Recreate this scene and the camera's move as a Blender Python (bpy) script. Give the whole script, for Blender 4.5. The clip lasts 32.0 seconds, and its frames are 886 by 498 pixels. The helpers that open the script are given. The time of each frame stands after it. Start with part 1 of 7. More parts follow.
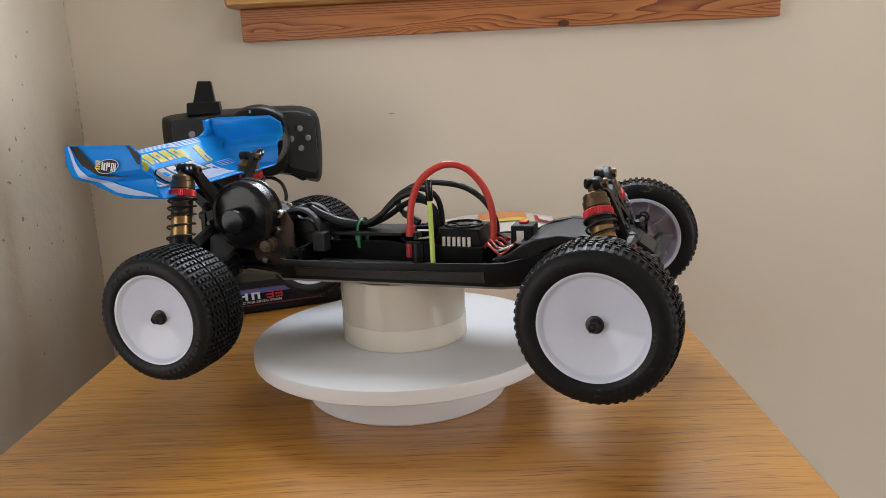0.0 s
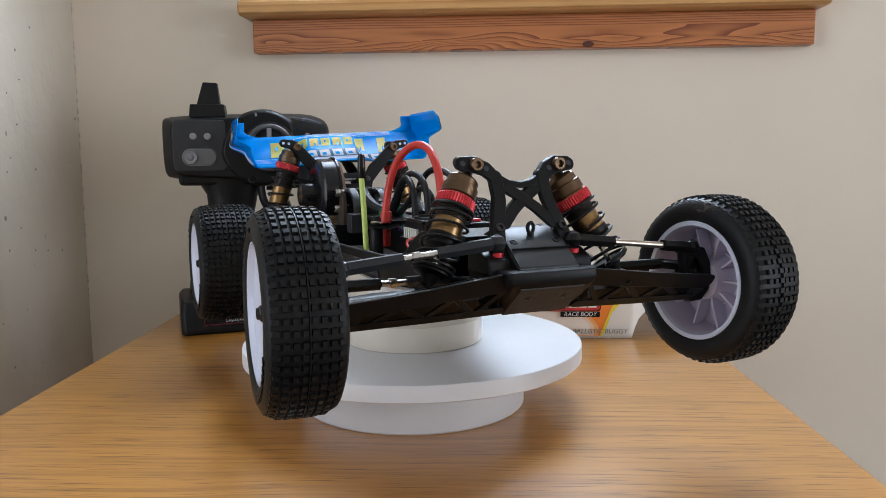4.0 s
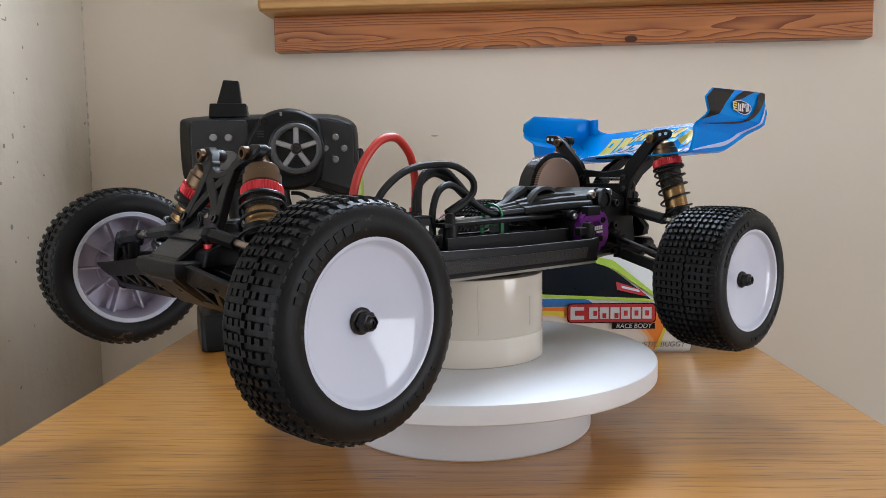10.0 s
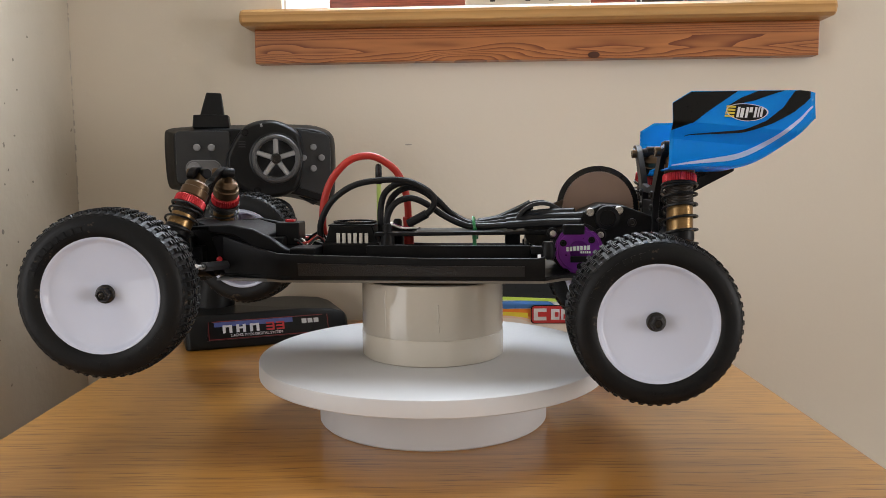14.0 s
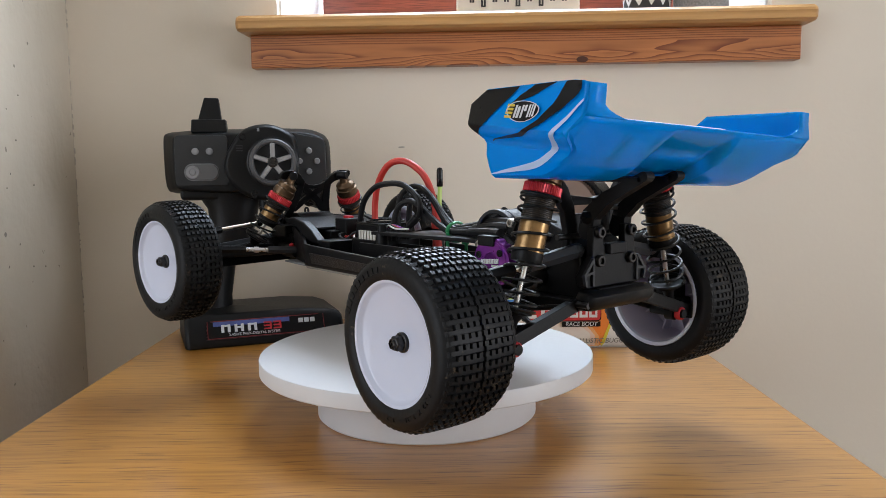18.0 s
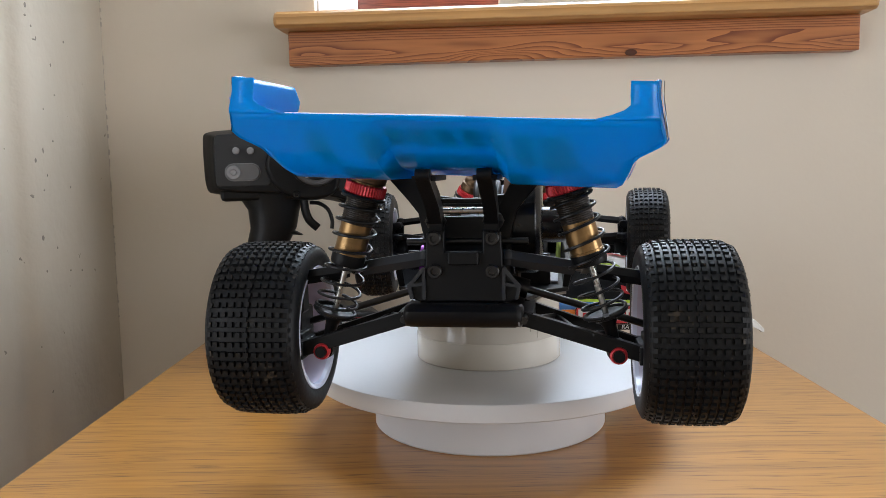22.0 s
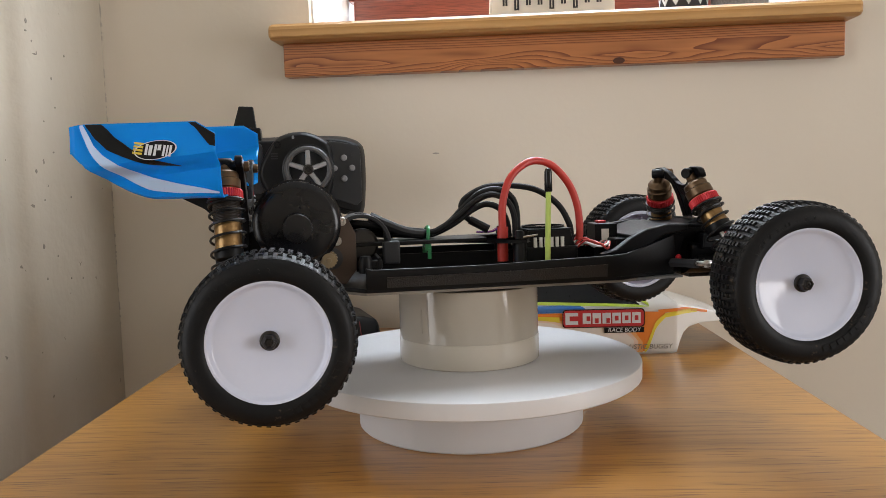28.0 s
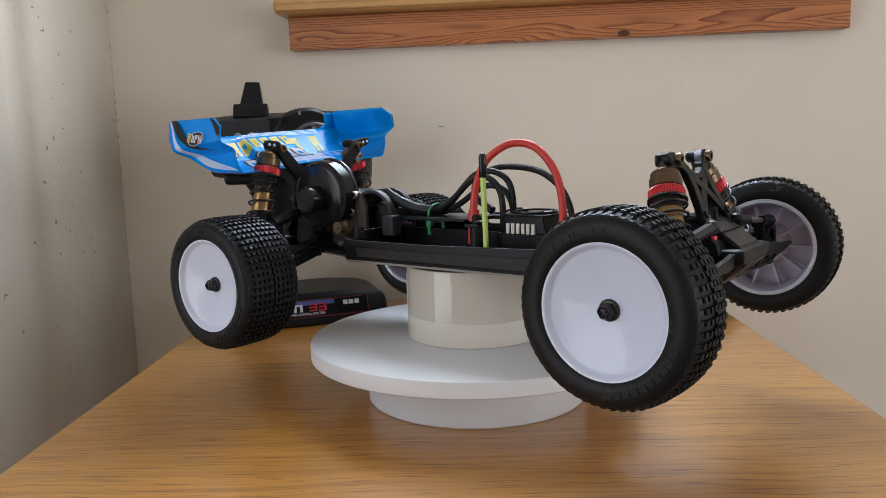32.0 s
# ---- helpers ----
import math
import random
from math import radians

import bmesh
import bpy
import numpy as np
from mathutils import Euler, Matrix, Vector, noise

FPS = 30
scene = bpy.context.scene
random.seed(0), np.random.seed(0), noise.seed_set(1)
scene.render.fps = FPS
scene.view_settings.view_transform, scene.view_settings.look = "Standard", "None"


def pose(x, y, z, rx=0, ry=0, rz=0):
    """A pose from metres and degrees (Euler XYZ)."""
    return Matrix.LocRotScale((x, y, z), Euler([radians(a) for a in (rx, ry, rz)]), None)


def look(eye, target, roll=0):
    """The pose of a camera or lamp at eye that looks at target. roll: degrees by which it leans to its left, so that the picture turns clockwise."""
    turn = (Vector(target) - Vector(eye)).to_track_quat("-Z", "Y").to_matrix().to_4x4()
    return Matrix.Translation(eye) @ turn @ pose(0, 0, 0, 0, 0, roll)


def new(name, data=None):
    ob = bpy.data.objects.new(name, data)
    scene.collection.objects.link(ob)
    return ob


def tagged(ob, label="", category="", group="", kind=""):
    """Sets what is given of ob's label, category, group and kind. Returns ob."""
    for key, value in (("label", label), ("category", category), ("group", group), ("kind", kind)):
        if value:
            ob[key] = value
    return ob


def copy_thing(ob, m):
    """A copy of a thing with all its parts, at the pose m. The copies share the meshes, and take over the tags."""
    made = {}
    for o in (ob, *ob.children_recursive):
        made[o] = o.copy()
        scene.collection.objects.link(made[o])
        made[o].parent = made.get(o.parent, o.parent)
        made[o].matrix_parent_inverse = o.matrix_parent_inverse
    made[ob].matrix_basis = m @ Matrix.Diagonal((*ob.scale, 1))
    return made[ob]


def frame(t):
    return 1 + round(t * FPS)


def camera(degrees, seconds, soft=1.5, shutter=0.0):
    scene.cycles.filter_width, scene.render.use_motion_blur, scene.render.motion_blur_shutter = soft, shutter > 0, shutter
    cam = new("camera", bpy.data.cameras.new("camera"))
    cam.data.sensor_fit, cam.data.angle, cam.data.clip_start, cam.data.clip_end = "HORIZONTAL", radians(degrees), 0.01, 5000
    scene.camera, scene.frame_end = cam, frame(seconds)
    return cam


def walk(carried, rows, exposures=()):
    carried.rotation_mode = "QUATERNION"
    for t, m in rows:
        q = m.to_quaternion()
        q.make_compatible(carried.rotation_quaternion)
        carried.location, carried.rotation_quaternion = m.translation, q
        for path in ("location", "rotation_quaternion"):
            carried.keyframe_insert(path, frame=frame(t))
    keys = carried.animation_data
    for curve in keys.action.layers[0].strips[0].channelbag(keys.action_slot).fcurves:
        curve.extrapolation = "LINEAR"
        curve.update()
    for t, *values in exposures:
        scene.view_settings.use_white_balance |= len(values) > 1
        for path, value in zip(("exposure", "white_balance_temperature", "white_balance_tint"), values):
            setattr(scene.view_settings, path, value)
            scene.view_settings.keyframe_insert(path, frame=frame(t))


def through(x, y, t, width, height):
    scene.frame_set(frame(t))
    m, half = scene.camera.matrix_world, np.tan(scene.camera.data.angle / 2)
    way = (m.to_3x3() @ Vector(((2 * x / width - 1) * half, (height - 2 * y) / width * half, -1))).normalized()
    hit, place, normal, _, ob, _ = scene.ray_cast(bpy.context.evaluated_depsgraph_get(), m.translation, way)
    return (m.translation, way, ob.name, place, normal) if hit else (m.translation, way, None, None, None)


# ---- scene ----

# camera and its way
cam = camera(58.54, 32.0, soft=0.6)
walk(cam, [
    (0, pose(0.0460, -0.5607, 0.2322, 77.082, 2.539, 0.976)),
    (0.5, pose(0.0439, -0.5589, 0.2258, 77.734, 2.731, 1.169)),
    (1, pose(0.0415, -0.5577, 0.2174, 78.427, 2.648, 1.342)),
    (1.5, pose(0.0385, -0.5526, 0.2028, 79.045, 1.602, 1.578)),
    (2, pose(0.0385, -0.5456, 0.1905, 79.872, 0.823, 1.590)),
    (2.5, pose(0.0400, -0.5372, 0.1807, 80.919, 0.256, 1.370)),
    (3, pose(0.0398, -0.5288, 0.1739, 81.994, 0.081, 1.489)),
    (3.5, pose(0.0367, -0.5216, 0.1681, 82.604, 0.142, 1.604)),
    (4, pose(0.0338, -0.5162, 0.1634, 83.068, 0.301, 1.470)),
    (4.5, pose(0.0303, -0.5118, 0.1598, 83.410, 0.504, 1.222)),
    (5, pose(0.0256, -0.5076, 0.1571, 83.655, 0.696, 0.994)),
    (5.5, pose(0.0190, -0.5030, 0.1554, 83.827, 0.821, 0.919)),
    (6, pose(0.0099, -0.4972, 0.1546, 83.950, 0.825, 1.129)),
    (6.5, pose(0.0029, -0.4901, 0.1535, 84.009, 0.871, 1.024)),
    (7, pose(-0.0033, -0.4827, 0.1525, 84.067, 0.916, 1.240)),
    (7.5, pose(-0.0057, -0.4784, 0.1513, 84.089, 0.995, 1.171)),
    (8, pose(-0.0067, -0.4750, 0.1502, 84.013, 0.957, 1.446)),
    (8.5, pose(-0.0053, -0.4709, 0.1500, 84.087, 0.834, 1.582)),
    (9, pose(-0.0045, -0.4663, 0.1500, 84.179, 0.764, 1.556)),
    (9.5, pose(-0.0023, -0.4644, 0.1494, 84.248, 0.707, 1.694)),
    (10, pose(-0.0006, -0.4664, 0.1492, 84.341, 0.698, 1.482)),
    (10.5, pose(0.0013, -0.4693, 0.1485, 84.342, 0.610, 1.314)),
    (11, pose(0.0057, -0.4713, 0.1490, 84.525, 0.498, 1.262)),
    (11.5, pose(0.0070, -0.4771, 0.1508, 84.455, 0.553, 1.073)),
    (12, pose(0.0069, -0.4836, 0.1536, 84.398, 0.586, 0.896)),
    (12.5, pose(0.0066, -0.4898, 0.1556, 84.325, 0.555, 0.820)),
    (13, pose(0.0058, -0.4983, 0.1572, 84.280, 0.500, 0.561)),
    (13.5, pose(0.0071, -0.5032, 0.1588, 84.173, 0.396, 0.417)),
    (14, pose(0.0077, -0.5069, 0.1608, 84.055, 0.428, 0.036)),
    (14.5, pose(0.0049, -0.5107, 0.1624, 84.023, 0.483, -0.240)),
    (15, pose(0.0029, -0.5151, 0.1630, 83.960, 0.475, -0.447)),
    (15.5, pose(0.0018, -0.5193, 0.1630, 83.886, 0.441, -0.587)),
    (16, pose(0.0019, -0.5226, 0.1628, 83.824, 0.415, -0.663)),
    (16.5, pose(0.0035, -0.5243, 0.1629, 83.795, 0.435, -0.678)),
    (17, pose(0.0067, -0.5236, 0.1636, 83.822, 0.536, -0.637)),
    (17.5, pose(0.0082, -0.5244, 0.1646, 83.926, 0.562, -0.482)),
    (18, pose(0.0082, -0.5259, 0.1654, 83.889, 0.601, -0.467)),
    (18.5, pose(0.0067, -0.5285, 0.1664, 83.919, 0.711, -0.504)),
    (19, pose(0.0041, -0.5316, 0.1668, 84.005, 0.779, -0.593)),
    (19.5, pose(0.0048, -0.5320, 0.1655, 84.044, 0.781, -0.384)),
    (20, pose(0.0037, -0.5271, 0.1642, 83.965, 0.863, -0.165)),
    (20.5, pose(-0.0005, -0.5167, 0.1643, 83.988, 0.936, 0.197)),
    (21, pose(-0.0070, -0.5112, 0.1644, 84.063, 1.003, 0.239)),
    (21.5, pose(-0.0154, -0.5063, 0.1635, 84.006, 1.045, 0.229)),
    (22, pose(-0.0223, -0.5009, 0.1616, 84.086, 1.108, 0.548)),
    (22.5, pose(-0.0273, -0.4970, 0.1599, 84.111, 1.087, 0.858)),
    (23, pose(-0.0303, -0.4936, 0.1591, 84.119, 1.128, 1.064)),
    (23.5, pose(-0.0309, -0.4880, 0.1584, 84.081, 1.169, 1.391)),
    (24, pose(-0.0295, -0.4869, 0.1577, 84.109, 1.086, 1.756)),
    (24.5, pose(-0.0264, -0.4897, 0.1569, 84.095, 1.042, 2.045)),
    (25, pose(-0.0220, -0.4959, 0.1575, 84.366, 1.115, 2.230)),
    (25.5, pose(-0.0160, -0.5022, 0.1575, 84.303, 1.107, 1.998)),
    (26, pose(-0.0106, -0.5055, 0.1585, 84.332, 1.128, 1.983)),
    (26.5, pose(-0.0057, -0.5073, 0.1603, 84.476, 1.295, 1.658)),
    (27, pose(-0.0029, -0.5098, 0.1609, 84.594, 1.416, 1.499)),
    (27.5, pose(-0.0018, -0.5125, 0.1608, 84.676, 1.501, 1.433)),
    (28, pose(-0.0019, -0.5149, 0.1602, 84.711, 1.560, 1.387)),
    (28.5, pose(-0.0027, -0.5166, 0.1592, 84.689, 1.604, 1.290)),
    (29, pose(-0.0036, -0.5170, 0.1583, 84.598, 1.642, 1.067)),
    (29.5, pose(-0.0047, -0.5171, 0.1584, 84.428, 1.656, 0.961)),
    (30, pose(-0.0026, -0.5178, 0.1598, 84.134, 1.661, 0.998)),
    (30.5, pose(-0.0006, -0.5205, 0.1625, 83.754, 1.659, 1.234)),
    (31, pose(0.0008, -0.5209, 0.1656, 83.125, 1.783, 1.264)),
    (31.5, pose(-0.0003, -0.5227, 0.1689, 82.466, 1.756, 1.459)),
    (32, pose(-0.0034, -0.5245, 0.1730, 81.947, 1.740, 1.620)),
], exposures=[(0, -0.11, 6950, 14), (1.5, -0.11, 7000, 14), (3, -0.03, 6300, 12), (6, 0.02, 6050, 12), (9, 0.08, 6150, 12), (11, -0.06, 6550, 14),
               (13, -0.06, 6950, 14), (14.5, -0.08, 6850, 13), (16.5, -0.01, 6300, 12), (19, 0.01, 6350, 12), (21.5, 0.02, 6400, 12), (24, 0.07, 6350, 12),
               (26, 0.04, 6400, 12), (29, -0.11, 7000, 14), (30.5, -0.13, 6700, 13), (32, -0.09, 6350, 13)])

# ---- world and large lights ----
world = bpy.data.worlds.new("sky")
scene.world = world
world.use_nodes = True
wn = world.node_tree
sky = wn.nodes.new("ShaderNodeTexSky")
sky.sky_type, sky.sun_disc = "NISHITA", False
sky.sun_elevation, sky.sun_rotation = radians(42), radians(200)
wn.links.new(sky.outputs["Color"], wn.nodes["Background"].inputs["Color"])
wn.nodes["Background"].inputs["Strength"].default_value = 0.1


def window_light(name, eye, target, w, h, power, color):
    """Daylight of a window: an area lamp that fills the opening."""
    lamp = bpy.data.lights.new(name, "AREA")
    lamp.shape, lamp.size, lamp.size_y = "RECTANGLE", w, h
    lamp.energy, lamp.color = power, color
    ob = new(name, lamp)
    ob.matrix_world = look(eye, target)
    return ob


LIGHT_NORTH, LIGHT_WEST, LIGHT_EAST = 16.0, 12.2, 35.0


# ---- geometry helpers ----
class Geo:
    """Vertices and faces of one mesh, collected piece by piece."""

    def __init__(self):
        self.v, self.f = [], []

    def add(self, verts, faces, m=None):
        k = len(self.v)
        self.v += [tuple(m @ Vector(p)) if m is not None else tuple(p) for p in verts]
        self.f += [tuple(i + k for i in q) for q in faces]
        return self

    def box(self, c, s, m=None, top=1.0):
        x, y, z = s[0] / 2, s[1] / 2, s[2] / 2
        vs = []
        for dz in (-1, 1):
            k = top if dz > 0 else 1.0
            vs += [(c[0] + a * x * k, c[1] + b * y * k, c[2] + dz * z) for a, b in ((-1, -1), (1, -1), (1, 1), (-1, 1))]
        return self.add(vs, [(3, 2, 1, 0), (4, 5, 6, 7), (0, 1, 5, 4), (1, 2, 6, 5), (2, 3, 7, 6), (3, 0, 4, 7)], m)

    def prism(self, poly, a, b, axis="y", m=None):
        """A flat outline (two coordinates a point) between two values on the third axis."""
        n = len(poly)

        def place(p, d):
            if axis == "x":
                return (d, p[0], p[1])
            if axis == "y":
                return (p[0], d, p[1])
            return (p[0], p[1], d)
        area = sum(poly[i][0] * poly[(i + 1) % n][1] - poly[(i + 1) % n][0] * poly[i][1] for i in range(n))
        if (area < 0) != (axis == "y"):
            poly = poly[::-1]
        if a > b:
            a, b = b, a
        vs = [place(p, a) for p in poly] + [place(p, b) for p in poly]
        fs = [tuple(range(n))[::-1], tuple(range(n, 2 * n))]
        fs += [(i, (i + 1) % n, (i + 1) % n + n, i + n) for i in range(n)]
        return self.add(vs, fs, m)

    def lathe(self, prof, seg=32, m=None, close=False, caps=True):
        """A profile of (radius, height) turned round z."""
        n = len(prof)
        vs = [(r * math.cos(2 * math.pi * j / seg), r * math.sin(2 * math.pi * j / seg), h) for j in range(seg) for r, h in prof]
        fs = []
        for j in range(seg):
            k = (j + 1) % seg
            for i in range(n if close else n - 1):
                q = (i + 1) % n
                fs.append((j * n + i, k * n + i, k * n + q, j * n + q))
        if not close and caps:
            if prof[0][0] > 1e-6:
                fs.append(tuple(j * n for j in range(seg))[::-1])
            if prof[-1][0] > 1e-6:
                fs.append(tuple(j * n + n - 1 for j in range(seg)))
        return self.add(vs, fs, m)

    def rod(self, a, b, r, r2=None, seg=12):
        """A straight round bar from a to b."""
        a, b = Vector(a), Vector(b)
        m = Matrix.Translation(a) @ (b - a).to_track_quat("Z", "Y").to_matrix().to_4x4()
        return self.lathe([(r, 0), (r if r2 is None else r2, (b - a).length)], seg, m)

    def tube(self, pts, r, seg=10, sub=0, flat=1.0):
        """A round cable along points; sub: smooth steps between the points."""
        pts = [Vector(p) for p in pts]
        if sub:
            fine = []
            for i in range(len(pts) - 1):
                p0, p1, p2, p3 = pts[max(i - 1, 0)], pts[i], pts[i + 1], pts[min(i + 2, len(pts) - 1)]
                for s in range(sub):
                    t = s / sub
                    fine.append(0.5 * ((2 * p1) + (p2 - p0) * t + (2 * p0 - 5 * p1 + 4 * p2 - p3) * t * t + (3 * p1 - p0 - 3 * p2 + p3) * t ** 3))
            pts = fine + [pts[-1]]
        vs, fs = [], []
        up = None
        for i, p in enumerate(pts):
            d = (pts[min(i + 1, len(pts) - 1)] - pts[max(i - 1, 0)]).normalized()
            if up is None:
                up = d.orthogonal().normalized()
            up = (up - d * up.dot(d)).normalized()
            side = d.cross(up)
            for j in range(seg):
                a = 2 * math.pi * j / seg
                vs.append(p + r * (math.cos(a) * up + flat * math.sin(a) * side))
        for i in range(len(pts) - 1):
            for j in range(seg):
                k = (j + 1) % seg
                fs.append((i * seg + j, i * seg + k, (i + 1) * seg + k, (i + 1) * seg + j))
        e = (len(pts) - 1) * seg
        fs += [tuple(range(seg))[::-1], tuple(range(e, e + seg))]
        return self.add(vs, fs)

    def plate(self, path, w, a, b, axis="x", m=None, ends=6):
        """A flat bar of width w along a path of 2D points, with round ends, between a and b on the axis."""
        P = [Vector((p[0], p[1])) for p in path]
        ws = w if isinstance(w, (list, tuple)) else [w] * len(P)
        left, right = [], []
        for i, p in enumerate(P):
            d = (P[min(i + 1, len(P) - 1)] - P[max(i - 1, 0)]).normalized()
            n = Vector((-d.y, d.x))
            left.append(p + n * ws[i] / 2)
            right.append(p - n * ws[i] / 2)
        d0, d1 = (P[1] - P[0]).normalized(), (P[-1] - P[-2]).normalized()
        cap0 = [P[0] + ws[0] / 2 * (Vector((-d0.y, d0.x)) * math.cos(t) - d0 * math.sin(t)) for t in (math.pi * (k + 1) / (ends + 1) for k in range(ends))]
        cap1 = [P[-1] + ws[-1] / 2 * (Vector((d1.y, -d1.x)) * math.cos(t) + d1 * math.sin(t)) for t in (math.pi * (k + 1) / (ends + 1) for k in range(ends))]
        poly = [tuple(p) for p in left[::-1] + cap0 + right + cap1]
        return self.prism(poly, a, b, axis, m)


def part(name, geo, material, parent=None, label="", bevel=0.0, smooth=35, m=None, kind="", recalc=True):
    """Links the collected geometry as one mesh object under a thing or a part."""
    me = bpy.data.meshes.new(name)
    me.from_pydata(geo.v, [], geo.f)
    if recalc:
        bm = bmesh.new()
        bm.from_mesh(me)
        bmesh.ops.recalc_face_normals(bm, faces=bm.faces)
        bm.to_mesh(me)
        bm.free()
    me.update()
    if smooth:
        me.shade_smooth()
        me.set_sharp_from_angle(angle=radians(smooth))
    me.materials.append(material)
    ob = new(name, me)
    if parent is not None:
        ob.parent = parent
    if m is not None:
        ob.matrix_basis = m
    if bevel:
        mod = ob.modifiers.new("edge", "BEVEL")
        mod.width, mod.segments, mod.limit_method, mod.angle_limit = bevel, 2, "ANGLE", radians(40)
        mod.harden_normals = True
    return tagged(ob, label, kind=kind)


def thing(name, label, category, m=None, group="", kind=""):
    ob = new(name)
    ob.empty_display_size = 0.02
    if m is not None:
        ob.matrix_basis = m
    return tagged(ob, label, category, group, kind)


def curve_text(body, size, material, parent, m, depth=0.0003, shear=0.0, name="lettering", space=1.0):
    """Readable writing as a thin mesh, centred at the pose m."""
    cu = bpy.data.curves.new(name, "FONT")
    cu.body, cu.size, cu.extrude, cu.shear, cu.space_character = body, size, depth, shear, space
    cu.align_x, cu.align_y = "CENTER", "CENTER"
    tmp = new("lettering_source", cu)
    me = bpy.data.meshes.new_from_object(tmp)
    bpy.data.objects.remove(tmp)
    bpy.data.curves.remove(cu)
    me.materials.clear()
    me.materials.append(material)
    ob = new(name, me)
    ob.parent, ob.matrix_basis = parent, m
    return ob


# ---- materials ----
def material(name, color, rough=0.5, metal=0.0, vary=0.12, scale=40.0, bump=0.15, fine=400.0, coat=0.0, spec=0.5, stretch=(1, 1, 1), depth=0.0004):
    """A surface with patches, grain and fine relief in the thing's own space."""
    mt = bpy.data.materials.new(name)
    mt.use_nodes = True
    nt = mt.node_tree
    bs = nt.nodes["Principled BSDF"]
    tc, mp = nt.nodes.new("ShaderNodeTexCoord"), nt.nodes.new("ShaderNodeMapping")
    mp.inputs["Scale"].default_value = stretch
    nt.links.new(tc.outputs["Object"], mp.inputs["Vector"])
    n1, n2 = nt.nodes.new("ShaderNodeTexNoise"), nt.nodes.new("ShaderNodeTexNoise")
    n1.inputs["Scale"].default_value, n1.inputs["Detail"].default_value = scale, 4
    n2.inputs["Scale"].default_value, n2.inputs["Detail"].default_value = fine, 3
    for n in (n1, n2):
        nt.links.new(mp.outputs["Vector"], n.inputs["Vector"])
    ramp = nt.nodes.new("ShaderNodeMixRGB")
    lo, hi = [c * (1 - vary) for c in color], [min(1.0, c * (1 + vary)) for c in color]
    ramp.inputs[1].default_value, ramp.inputs[2].default_value = (*lo, 1), (*hi, 1)
    nt.links.new(n1.outputs["Fac"], ramp.inputs[0])
    nt.links.new(ramp.outputs[0], bs.inputs["Base Color"])
    rr = nt.nodes.new("ShaderNodeMapRange")
    rr.inputs["To Min"].default_value, rr.inputs["To Max"].default_value = max(0.02, rough - 0.08), min(1, rough + 0.1)
    nt.links.new(n2.outputs["Fac"], rr.inputs["Value"])
    nt.links.new(rr.outputs[0], bs.inputs["Roughness"])
    bs.inputs["Metallic"].default_value = metal
    bs.inputs["Coat Weight"].default_value = coat
    bs.inputs["Coat Roughness"].default_value = 0.08
    bs.inputs["Specular IOR Level"].default_value = spec
    if bump:
        bp = nt.nodes.new("ShaderNodeBump")
        bp.inputs["Strength"].default_value, bp.inputs["Distance"].default_value = bump, depth
        nt.links.new(n2.outputs["Fac"], bp.inputs["Height"])
        nt.links.new(bp.outputs[0], bs.inputs["Normal"])
    return mt


